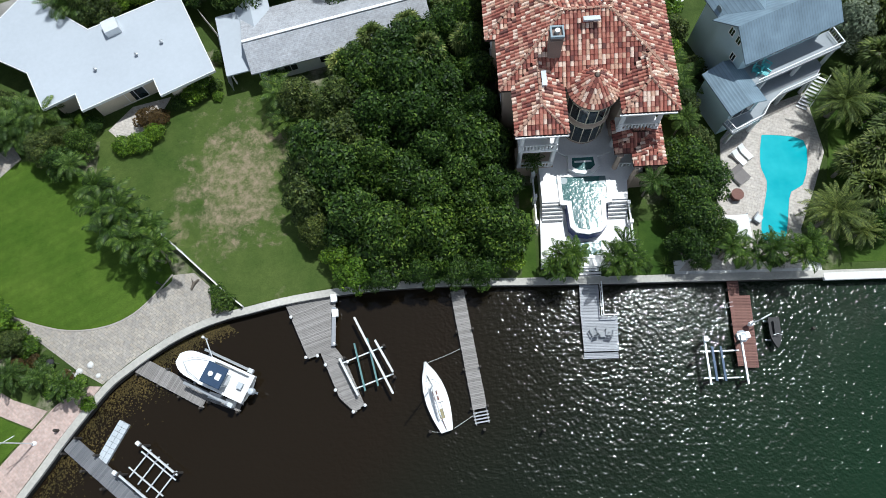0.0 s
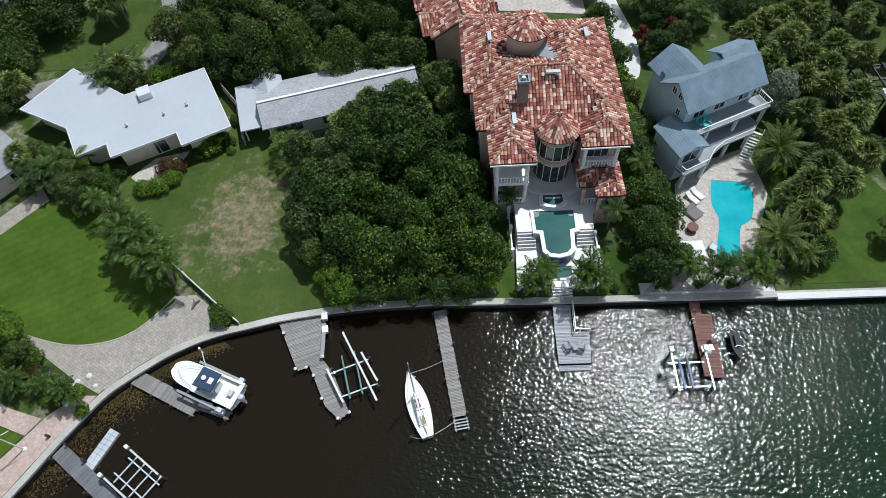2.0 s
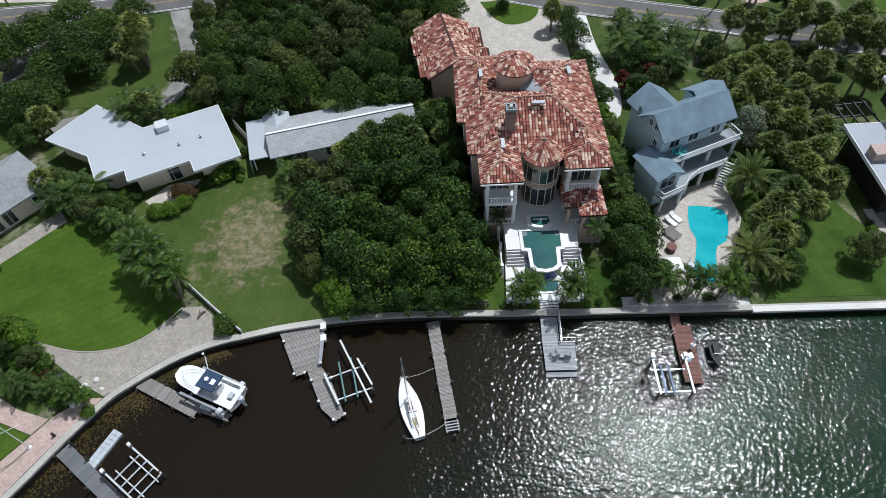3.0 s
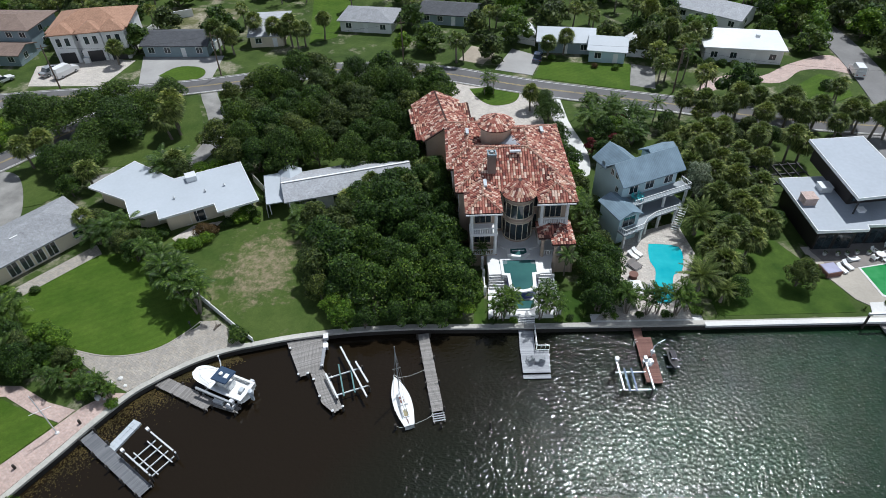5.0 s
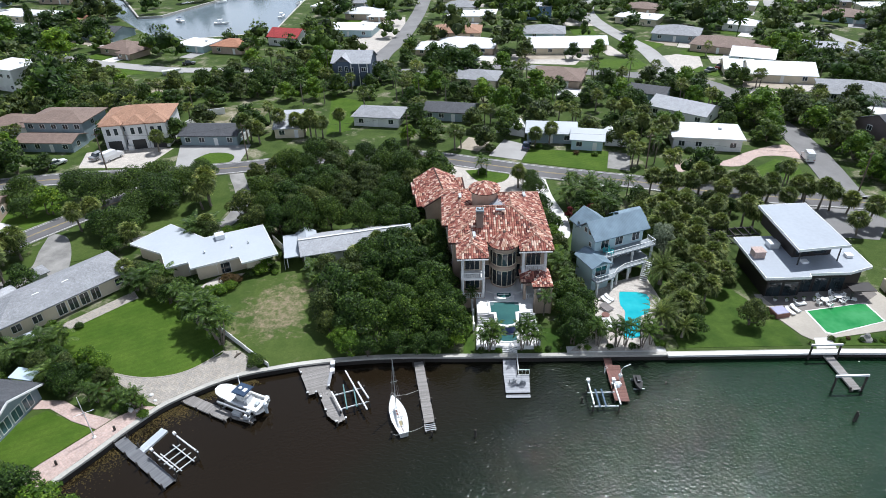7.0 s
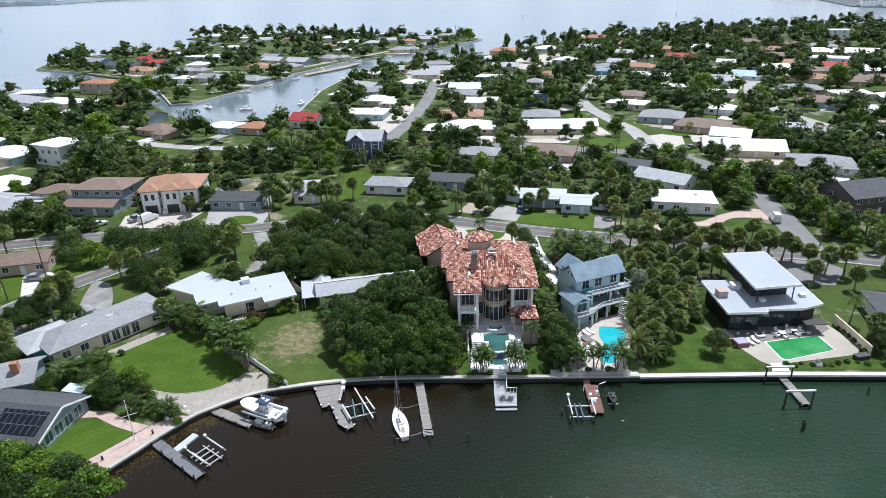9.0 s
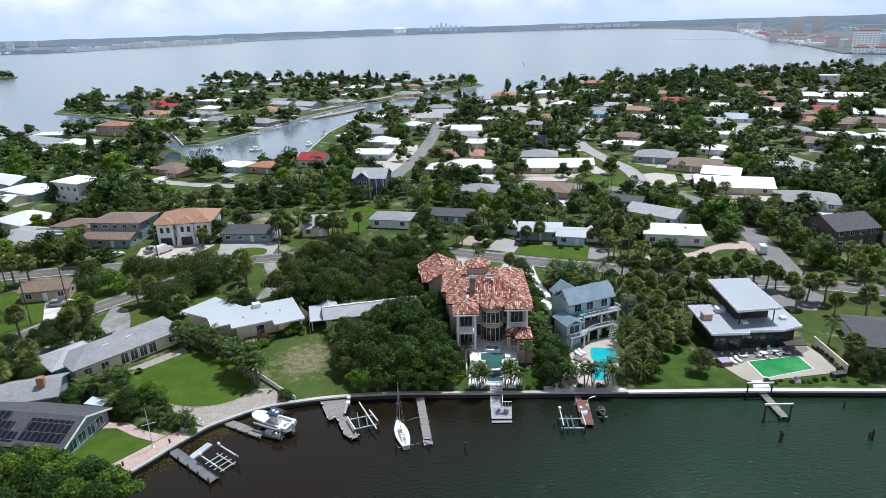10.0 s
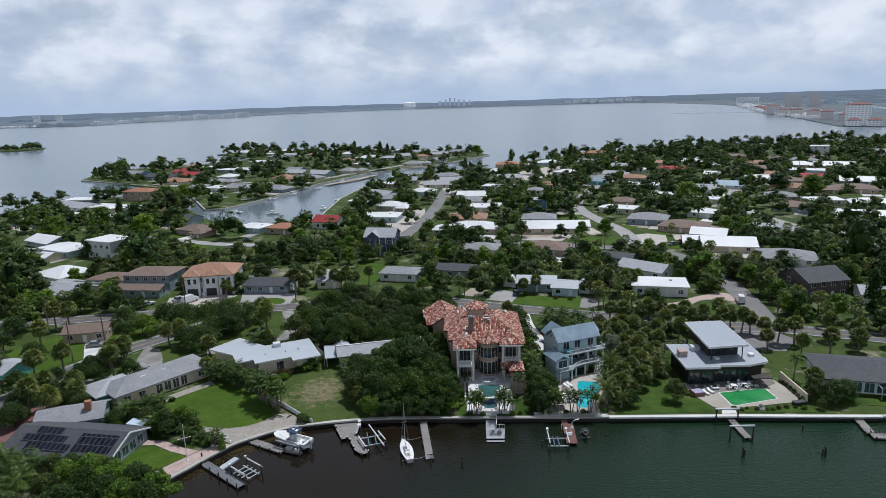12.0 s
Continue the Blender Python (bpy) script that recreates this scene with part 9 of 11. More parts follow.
for x, y, k, q in ((-36.8, 102.3, 2, 1.1), (-32.7, 100.9, 1, 1.1), (-28.6, 99.5, 2, 1.15), (-25.5, 99.3, 1, 1.0), (-21.6, 103.1, 2, 1.0), (-44.3, 96.8, 2, 1.2), (-41.3, 96.6, 1, 1.0), (-30.5, 101.2, 0, 1.1), (-27.0, 98.2, 2, 0.95), (-66.0, 93.0, 1, 1.0), (59.3, 88.5, 2, 1.1), (62.3, 90.2, 1, 1.1), (52.9, 101.0, 2, 1.2), (52.5, 94.9, 1, 1.15), (54.6, 91.2, 2, 1.1), (56.4, 86.0, 0, 1.1), (28.3, 89.1, 0, 1.0), (32.0, 90.7, 1, 1.0), (50.8, 58.6, 2, 1.1), (58.2, 60.8, 1, 1.1), (61.5, 60.5, 2, 1.0), (67.4, 60.1, 1, 1.1), (67.1, 54.9, 0, 1.1), (70.8, 57.2, 2, 1.0), (78.1, 57.3, 1, 1.0), (63.1, 46.2, 0, 1.1)):
    put(SABAL[k], x, y, q, group="street sabal palms")
for x, y, k, q in ((29.1, 88.2, 1, 0.9), (41.6, 82.7, 1, 0.8), (37.4, 83.9, 2, 0.7), (59.0, 83.6, 3, 1.1), (61.5, 83.2, 3, 1.1), (64.0, 82.8, 3, 1.0), (66.5, 82.4, 0, 1.0), (80.4, 71.4, 3, 1.3)):
    put(SHRUB[k], x, y, q, group="front garden shrubs")
put(MID[2], 16.6, 89.1, 1.0, group="street trees")
# tall single trees that stand out among the far roofs
for x, y, k, s in ((-184, 369, 0, 2.3), (-183, 309, 3, 2.1), (-170, 306, 3, 2.0), (20, 329, 0, 2.2), (137, 254, 3, 2.2), (117, 267, 0, 2.2), (146, 213, 3, 2.0), (166, 442, 0, 2.4), (209, 260, 3, 2.2), (202, 282, 0, 2.2), (176, 189, 2, 2.1), (88, 101, 3, 1.9), (8, 151, 0, 2.0), (14, 152, 0, 1.7), (-23, 263, 1, 1.7), (193, 456, 0, 2.0), (224, 496, 0, 2.3), (233, 468, 0, 1.9), (-49, 526, 1, 1.7), (-311, 461, 0, 2.0), (-300, 470, 0, 1.8), (-281, 515, 1, 1.7), (-104, 352, 0, 1.9), (30, 575, 3, 2.1), (-140, 190, 3, 2.2), (-155, 200, 0, 2.3), (-172, 212, 3, 2.2), (-165, 232, 0, 2.2), (-140, 222, 0, 1.9), (-186, 196, 3, 2.1), (-120, 142, 3, 1.7), (-108, 130, 0, 1.7)):
    put(MID[k], x, y, s, sz=s * rt.uniform(0.8, 0.95), group="tall neighbourhood trees")
for x, y, s in ((-79, 620, 1.3), (-70, 618, 1.1), (-114, 544, 1.2), (-125, 522, 1.1), (15, 421, 1.0), (19, 418, 0.8), (116, 503, 1.3), (-178, 240, 1.0)):
    put(PINE, x, y, s, group="tall evergreens")


def stuff_field(name, label, mesh, places, material):
    """Many copies of one low mesh joined into a single object."""
    n = len(mesh.vertices)
    v = np.empty(n * 3)
    mesh.vertices.foreach_get("co", v)
    v = v.reshape(-1, 3)
    f = np.array([tuple(p.vertices) for p in mesh.polygons])
    vs, fs = [], []
    for i, (x, y, z, s, sz, a) in enumerate(places):
        c, sn = math.cos(a), math.sin(a)
        q = v * np.array([s, s, sz])
        vs.append(np.stack([q[:, 0] * c - q[:, 1] * sn + x, q[:, 0] * sn + q[:, 1] * c + y, q[:, 2] + z], 1))
        fs.append(f + i * n)
    me = bpy.data.meshes.new(name)
    me.from_pydata(np.concatenate(vs).tolist(), [], np.concatenate(fs).tolist())
    me.materials.append(material)
    return tagged(new(name, me), label, "trees", kind="stuff")


def low_crown(seed, leaves, size, pine=1.0):
    return leaf_mesh("low_crown", clump_set(3.4, 6.2 * pine, 0.3, 9, random.Random(seed)), leaves, size, None, 0.1, 0.8 * pine, core=6)


far_spots = {0: [], 1: [], 2: [], 3: [], 4: []}
seen = {}


def scatter(n, x0, x1, y0, y1, poly, gap, z, clear=True):
    for _ in range(n):
        x, y = rt.uniform(x0, x1), rt.uniform(y0, y1)
        if not inside(x, y, poly):
            continue
        cell = (int(x // gap), int(y // gap))
        if any((cell[0] + i, cell[1] + j) in seen and math.hypot(x - seen[(cell[0] + i, cell[1] + j)][0], y - seen[(cell[0] + i, cell[1] + j)][1]) < gap for i in (-1, 0, 1) for j in (-1, 0, 1)):
            continue
        lump = math.sin(x / 17 + 1.7 * math.sin(y / 29)) * math.sin(y / 14 + 1.3 * math.sin(x / 23))
        if lump < -0.12 and rt.random() < 0.6:
            continue
        if clear and (not free(x, y, 3.0) or before_house(x, y) and rt.random() < 0.92):
            continue
        seen[cell] = (x, y)
        k = rt.random()
        s = rt.uniform(0.9, 1.7) * (1 + 0.5 * max(0, lump))
        slot = 0 if k < 0.24 else 1 if k < 0.58 else 2 if k < 0.86 else 3 if k < 0.98 else 4
        s = s * 0.75 if slot > 2 else s
        far_spots[slot].append((x, y, z, s, s * rt.uniform(0.85, 1.2), rt.uniform(0, 6.28)))


scatter(3400, -330, 480, 172, 420, land, 7.4, GZ)
scatter(1400, 40, 520, 420, 640, land, 7.4, GZ)
scatter(900, -340, -110, 60, 175, land, 6.0, GZ)
scatter(1100, 120, 330, 20, 172, land, 5.8, GZ)
scatter(1300, -345, 45, 268, 770, isle, 8.0, 1.4)
scatter(150, -880, -672, 870, 980, [(-690, 905), (-672, 930), (-700, 980), (-860, 960), (-880, 880), (-760, 870)], 7.0, 1.2, False)
for slot, (nm, mt) in enumerate((("woods_deep", LEAF_DEEP), ("woods_mid", LEAF_MID), ("woods_olive", LEAF_OLIVE))):
    stuff_field(nm, "many distant green broadleaf trees among houses", low_crown(300 + slot, 210, 0.72), far_spots[slot], mt)
fan_src, pine_src = bmesh.new(), low_crown(310, 120, 1.0, 2.0)
for i in range(26):
    el, yaw = 1.3 - 1.9 * (i + 0.5) / 26, i * 2.399
    d = Vector((math.cos(yaw) * math.cos(el), math.sin(yaw) * math.cos(el), math.sin(el)))
    s_ = Vector((-math.sin(yaw), math.cos(yaw), 0)) * 0.5
    p0 = Vector((0, 0, 7.0))
    fan_src.faces.new([fan_src.verts.new(c) for c in (p0, p0 + d * 1.5 + s_, p0 + d * 2.6 - Vector((0, 0, 0.7)))])
    fan_src.faces.new([fan_src.verts.new(c) for c in (p0, p0 + d * 2.6 - Vector((0, 0, 0.7)), p0 + d * 1.5 - s_)])
for k in range(3):
    a, b = k * 2.1, (k + 1) * 2.1
    for q in (((0.16, a, 0), (0.16, b, 0), (0.12, b, 7)), ((0.16, a, 0), (0.12, b, 7), (0.12, a, 7))):
        fan_src.faces.new([fan_src.verts.new((r * math.cos(t), r * math.sin(t), z)) for r, t, z in q])
palm_me = bpy.data.meshes.new("low_palm")
fan_src.to_mesh(palm_me)
stuff_field("woods_palms", "many distant palms among houses", palm_me, far_spots[3], FROND)
stuff_field("woods_evergreens", "distant dark narrow evergreens among houses", pine_src, far_spots[4], LEAF_DEEP)

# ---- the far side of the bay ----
# air haze is put into the woods' blue-grey colours and an added glow
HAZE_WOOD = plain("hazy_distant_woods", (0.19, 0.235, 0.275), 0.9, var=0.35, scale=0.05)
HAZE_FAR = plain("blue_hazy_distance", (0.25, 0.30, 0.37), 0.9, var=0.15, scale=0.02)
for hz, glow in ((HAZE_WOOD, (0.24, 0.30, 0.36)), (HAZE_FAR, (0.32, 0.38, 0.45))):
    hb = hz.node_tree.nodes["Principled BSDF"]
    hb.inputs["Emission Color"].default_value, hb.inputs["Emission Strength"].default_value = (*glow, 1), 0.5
# far buildings: haze mixed into wall, window and roof colours
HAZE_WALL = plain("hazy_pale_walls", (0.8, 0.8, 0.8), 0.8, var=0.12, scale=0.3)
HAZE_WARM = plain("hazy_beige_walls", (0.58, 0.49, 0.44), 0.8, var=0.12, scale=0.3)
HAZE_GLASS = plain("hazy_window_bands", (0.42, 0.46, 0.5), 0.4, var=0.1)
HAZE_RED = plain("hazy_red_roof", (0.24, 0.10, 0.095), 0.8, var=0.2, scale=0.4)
# added emission lifts the shaded faces as haze would; nothing here is lit
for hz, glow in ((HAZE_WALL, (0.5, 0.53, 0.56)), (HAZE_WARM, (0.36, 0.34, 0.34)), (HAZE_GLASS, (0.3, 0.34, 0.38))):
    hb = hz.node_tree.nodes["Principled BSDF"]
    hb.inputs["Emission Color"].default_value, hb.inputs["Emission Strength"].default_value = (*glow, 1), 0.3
far_line = [(-3200, 3000), (-1884, 2504), (-1640, 2450), (-1492, 2446), (-1427, 3068), (-1250, 3500), (-1097, 3950), (-700, 4450), (-300, 4640), (300, 4660), (700, 4600), (1002, 4500), (1250, 4150), (1204, 2800), (1010, 2100), (832, 1643), (760, 1400), (700, 1195), (612, 925), (650, 870), (1100, 850), (1800, 1200)]
arc = [(4790 * math.sin(radians(a)), 4790 * math.cos(radians(a))) for a in range(62, -52, -4)]
# the mainland's bluish grey has the distance haze painted in
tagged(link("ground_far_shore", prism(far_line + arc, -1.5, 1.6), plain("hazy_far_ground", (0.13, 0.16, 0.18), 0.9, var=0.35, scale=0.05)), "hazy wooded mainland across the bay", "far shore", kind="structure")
rb = random.Random(5)


def treeline(name, pts, depth, h0, h1, step, material):
    """A long bank of distant woods with an uneven top."""
    line = []
    for (x0, y0), (x1, y1) in zip(pts, pts[1:]):
        n = max(1, int(math.hypot(x1 - x0, y1 - y0) / step))
        line += [(x0 + (x1 - x0) * i / n, y0 + (y1 - y0) * i / n) for i in range(n)]
    bm = bmesh.new()
    rows = []
    for x, y in line:
        ln = math.hypot(x, y)
        ox, oy = x / ln * depth, y / ln * depth
        h = rb.uniform(h0, h1)
        rows.append([bm.verts.new(c) for c in ((x, y, 0.5), (x + ox * 0.15, y + oy * 0.15, h), (x + ox, y + oy, h * 0.96), (x + ox, y + oy, 0.5))])
    for a, b in zip(rows, rows[1:]):
        for k in range(3):
            bm.faces.new((a[k], b[k], b[k + 1], a[k + 1]))
    bmesh.ops.recalc_face_normals(bm, faces=bm.faces)
    return tagged(link(name, bm, material), "hazy bank of woods along the far shore", "woods", kind="stuff")


shore = [(-3200, 3030), (-1884, 2540), (-1500, 2500), (-1440, 3090), (-1270, 3520), (-1105, 3985), (-700, 4480), (-300, 4680), (300, 4700), (700, 4640), (1000, 4540), (1290, 4180)]
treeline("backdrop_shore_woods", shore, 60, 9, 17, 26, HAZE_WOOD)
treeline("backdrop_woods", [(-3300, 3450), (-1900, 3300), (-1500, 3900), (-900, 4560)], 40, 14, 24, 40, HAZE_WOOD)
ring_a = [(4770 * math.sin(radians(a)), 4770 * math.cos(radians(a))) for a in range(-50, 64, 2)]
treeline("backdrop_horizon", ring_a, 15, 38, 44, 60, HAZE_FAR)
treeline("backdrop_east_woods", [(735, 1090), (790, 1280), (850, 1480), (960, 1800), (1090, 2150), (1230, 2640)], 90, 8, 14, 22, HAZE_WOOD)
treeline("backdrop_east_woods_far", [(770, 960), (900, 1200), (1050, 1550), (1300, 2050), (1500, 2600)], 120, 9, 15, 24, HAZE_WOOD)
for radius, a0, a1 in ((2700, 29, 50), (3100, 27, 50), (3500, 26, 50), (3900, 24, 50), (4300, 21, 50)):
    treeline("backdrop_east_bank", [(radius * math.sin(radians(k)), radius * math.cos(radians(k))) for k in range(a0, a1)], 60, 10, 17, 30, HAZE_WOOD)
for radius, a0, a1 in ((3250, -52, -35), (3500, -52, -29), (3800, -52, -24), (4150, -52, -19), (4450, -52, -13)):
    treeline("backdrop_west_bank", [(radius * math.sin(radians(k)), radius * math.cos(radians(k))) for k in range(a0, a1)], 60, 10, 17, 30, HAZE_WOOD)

def condo(x, y, w, d, h, rot, floors, wall, roof, label, bays=6):
    """A tall block: floor bands with balconies and window strips, and a hipped or flat roof."""
    c = thing("apartment_building", label, "building", x, y, 1.5, rot)
    part("wall", boxes((-w / 2, -d / 2, 0, w / 2, d / 2, h)), wall, c)
    for i in range(floors):
        z = h * (i + 0.35) / floors
        if y > 2000:
            part("window_band", boxes((-w * 0.46, -d / 2 - 0.3, z, w * 0.46, -d / 2 - 0.05, z + h / floors * 0.5)), HAZE_GLASS, c)
            continue
        for b in range(bays):
            q = -w / 2 + w * (b + 0.5) / bays
            part("window", boxes((q - w / bays * 0.33, -d / 2 - 0.3, z, q + w / bays * 0.33, -d / 2 - 0.05, z + h / floors * 0.5)), HAZE_GLASS, c)
    if roof:
        part("roof", hip(w, d, h, 3.5, 1.0, 0.6), roof, c)
    else:
        part("roof", boxes((-w / 2 - 0.5, -d / 2 - 0.5, h, w / 2 + 0.5, d / 2 + 0.5, h + 1)), wall, c)
    return c


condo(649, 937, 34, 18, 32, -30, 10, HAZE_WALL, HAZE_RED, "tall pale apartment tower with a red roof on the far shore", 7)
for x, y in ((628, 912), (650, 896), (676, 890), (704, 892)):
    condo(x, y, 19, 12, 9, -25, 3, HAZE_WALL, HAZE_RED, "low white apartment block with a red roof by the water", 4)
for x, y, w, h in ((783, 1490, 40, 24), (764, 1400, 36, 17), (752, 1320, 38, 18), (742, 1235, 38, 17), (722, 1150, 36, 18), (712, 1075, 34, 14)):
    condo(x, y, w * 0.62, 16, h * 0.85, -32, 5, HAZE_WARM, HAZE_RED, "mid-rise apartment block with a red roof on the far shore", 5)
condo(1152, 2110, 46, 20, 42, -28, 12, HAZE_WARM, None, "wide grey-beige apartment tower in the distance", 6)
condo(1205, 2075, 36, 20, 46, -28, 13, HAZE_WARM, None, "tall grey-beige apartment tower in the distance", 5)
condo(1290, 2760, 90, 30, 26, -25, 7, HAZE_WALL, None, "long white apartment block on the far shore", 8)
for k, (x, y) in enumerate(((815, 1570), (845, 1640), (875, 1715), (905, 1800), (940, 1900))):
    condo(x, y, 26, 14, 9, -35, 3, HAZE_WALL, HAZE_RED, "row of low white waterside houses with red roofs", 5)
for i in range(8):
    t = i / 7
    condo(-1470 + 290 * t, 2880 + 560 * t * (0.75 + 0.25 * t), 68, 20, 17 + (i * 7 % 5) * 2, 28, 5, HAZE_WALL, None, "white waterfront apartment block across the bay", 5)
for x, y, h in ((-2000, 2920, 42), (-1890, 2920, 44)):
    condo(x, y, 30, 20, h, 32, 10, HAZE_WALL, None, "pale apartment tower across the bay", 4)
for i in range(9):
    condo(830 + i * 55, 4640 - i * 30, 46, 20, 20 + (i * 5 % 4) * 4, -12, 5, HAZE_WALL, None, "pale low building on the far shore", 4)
# skyline haze painted as blue-grey plus a glow over the shaded sides
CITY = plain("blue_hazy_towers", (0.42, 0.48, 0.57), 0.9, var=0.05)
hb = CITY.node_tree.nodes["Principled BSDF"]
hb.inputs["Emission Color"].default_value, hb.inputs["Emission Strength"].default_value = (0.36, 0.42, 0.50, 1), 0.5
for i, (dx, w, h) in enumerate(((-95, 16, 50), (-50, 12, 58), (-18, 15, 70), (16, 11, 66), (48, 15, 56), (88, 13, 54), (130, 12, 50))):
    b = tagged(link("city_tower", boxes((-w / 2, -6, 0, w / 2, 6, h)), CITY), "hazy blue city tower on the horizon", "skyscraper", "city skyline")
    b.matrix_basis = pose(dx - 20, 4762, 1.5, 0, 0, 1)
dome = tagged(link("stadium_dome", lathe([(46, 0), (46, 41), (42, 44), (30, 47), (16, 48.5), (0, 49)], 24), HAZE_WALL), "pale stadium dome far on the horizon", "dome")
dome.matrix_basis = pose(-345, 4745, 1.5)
# marina pier and channel markers
mp = tagged(link("pier_marina", strip([(640, 1800), (700, 1770), (832, 1650)], -1.5, 1.5, 0.3, 1.6), HAZE_WALL), "long pale marina pier on the bay", "pier", kind="structure")
for x, y, h in ((120, 900, 4), (330, 860, 4), (-60, 1300, 5), (-420, 1900, 5), (20, 760, 3), (240, 1000, 4)):
    m = tagged(link("channel_marker", tube([(0, 0, -1), (0, 0, h)], 0.3, 6), PILE), "dark wooden channel marker post in the bay", "marker", "channel markers")
    m.matrix_basis = pose(x, y, 0)

# the many low houses strung along the far shores
specks = bmesh.new()
for _ in range(420):
    if rb.random() < 0.55:
        a, r = radians(rb.uniform(-44, -16)), 0
        k = rb.random()
        x, y = (-1884 + (-1500 + 1884) * k, 2520) if k < 0.3 else (-2900 + 1400 * k, 2950 + 330 * k)
        x, y = x + rb.uniform(-60, 60), y + rb.uniform(0, 50)
    else:
        k = rb.random()
        x, y = 700 + 520 * k ** 1.2 + rb.uniform(0, 60), 1180 + 1500 * k + rb.uniform(-20, 20)
    w, h = rb.uniform(8, 20), rb.uniform(3.5, 7)
    cell_ = boxes((x - w / 2, y - 4, 1.5, x + w / 2, y + 4, 1.5 + h))
    for f in cell_.faces:
        specks.faces.new([specks.verts.new(v.co) for v in f.verts])
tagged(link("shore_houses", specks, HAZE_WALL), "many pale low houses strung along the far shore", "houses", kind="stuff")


def small_boat(material, label):
    b = thing("moored_boat", label, "boat")
    bm = bmesh.new()
    secs = [(-3.2, 1.05, 0.15), (-1.0, 1.15, 0.05), (1.4, 0.95, 0.05), (2.8, 0.45, 0.25), (3.5, 0.05, 0.55)]
    rows = [[bm.verts.new(c) for c in ((u, -w, 0.85 + q * 0.4), (u, -w * 0.6, -0.3 + q), (u, w * 0.6, -0.3 + q), (u, w, 0.85 + q * 0.4))] for u, w, q in secs]
    for a, c in zip(rows, rows[1:]):
        for k in range(3):
            bm.faces.new((a[k], a[k + 1], c[k + 1], c[k]))
        bm.faces.new((a[3], a[0], c[0], c[3]))
    bm.faces.new(rows[0])
    part("hull", bm, GEL, b)
    part("canopy", boxes((-1.2, -0.8, 2.2, 1.0, 0.8, 2.3)), material, b)
    for q in (-1.1, 0.9):
        for s in (-0.7, 0.7):
            part("pole", tube([(q, s, 0.8), (q, s, 2.2)], 0.04, 4), STEEL, b)
    part("console", boxes((-0.4, -0.4, 0.8, 0.3, 0.4, 1.6)), GEL, b)
    return b


BOATS = [small_boat(NAVY_CANVAS, "white motor boat with a navy canopy moored at the canal bank"), small_boat(WHITE, "white motor boat with a white canopy moored at the canal bank")]
for k, (x, y, r) in enumerate(((-112, 306, 50), (-104, 326, 60), (-92, 352, 66), (-82, 392, 70), (-62, 436, 45), (-40, 458, 42), (-20, 474, 60), (-70, 262, 80), (-68, 296, 82), (-60, 340, 78), (-48, 372, 70), (-130, 305, 40), (-12, 440, 40), (-150, 318, 200), (-118, 258, 140), (-96, 250, 5))):
    src = BOATS[k % 2]
    m = pose(x, y, WL + 0.05, 0, 0, r)
    if k < 2:
        src.matrix_basis = m
        src["group"] = "canal boats"
    else:
        copy_thing(src, m)["group"] = "canal boats"


# ---- boats, lifts, vehicles and posts ----
def half_beam(t, beam, fine, power, aft):
    """Half the width of a hull at t from stern to bow; a blunt round bow where fine is low."""
    if fine < 0.8:
        return beam / 2 * (1 - 0.2 * max(0, (t - 0.4) / 0.6) ** 1.5) * (1 - 0.62 * max(0, (t - 0.74) / 0.26) ** power)
    b = beam / 2 * (1 - max(0, (t - 0.45) / 0.55) ** power * fine) if t < 1 else 0.03
    return b * (1 - aft * max(0, (0.45 - t) / 0.45) ** 1.7)


def hull_mesh(length, beam, depth, flare=0.75, fine=0.9, sheer=0.25, n=18, power=2.2, aft=0.0):
    """A planing hull: stern at x = 0, bow at x = length, deck edge near z = depth."""
    bm = bmesh.new()
    rows = []
    for i in range(n + 1):
        t = i / n
        b = half_beam(t, beam, fine, power, aft)
        top = depth + sheer * t * t
        keel = depth * 0.75 * max(0, (t - 0.7) / 0.3) ** 2
        rows.append([bm.verts.new(c) for c in ((t * length, -b, top), (t * length, -b * flare, keel + (top - keel) * 0.35), (t * length, 0, keel), (t * length, b * flare, keel + (top - keel) * 0.35), (t * length, b, top))])
    for a, c in zip(rows, rows[1:]):
        for k in range(4):
            bm.faces.new((a[k], a[k + 1], c[k + 1], c[k]))
    bm.faces.new(rows[0])
    bm.faces.new(rows[-1])
    bmesh.ops.recalc_face_normals(bm, faces=bm.faces)
    return bm


def deck_mesh(length, beam, depth, fine=0.9, sheer=0.25, drop=0.0, k=1.0, t0=0.0, t1=1.0, n=18, power=2.2, aft=0.0):
    bm = bmesh.new()
    rows = []
    for i in range(n + 1):
        t = t0 + (t1 - t0) * i / n
        b = half_beam(t, beam, fine, power, aft) * k
        z = depth + sheer * t * t - drop
        rows.append([bm.verts.new(c) for c in ((t * length, -b, z), (t * length, b, z), (t * length, b, z - 0.06), (t * length, -b, z - 0.06))])
    for a, c in zip(rows, rows[1:]):
        for q in range(4):
            bm.faces.new((a[q], a[(q + 1) % 4], c[(q + 1) % 4], c[q]))
    bm.faces.new(rows[0])
    bm.faces.new(rows[-1][::-1])
    bmesh.ops.recalc_face_normals(bm, faces=bm.faces)
    return bm


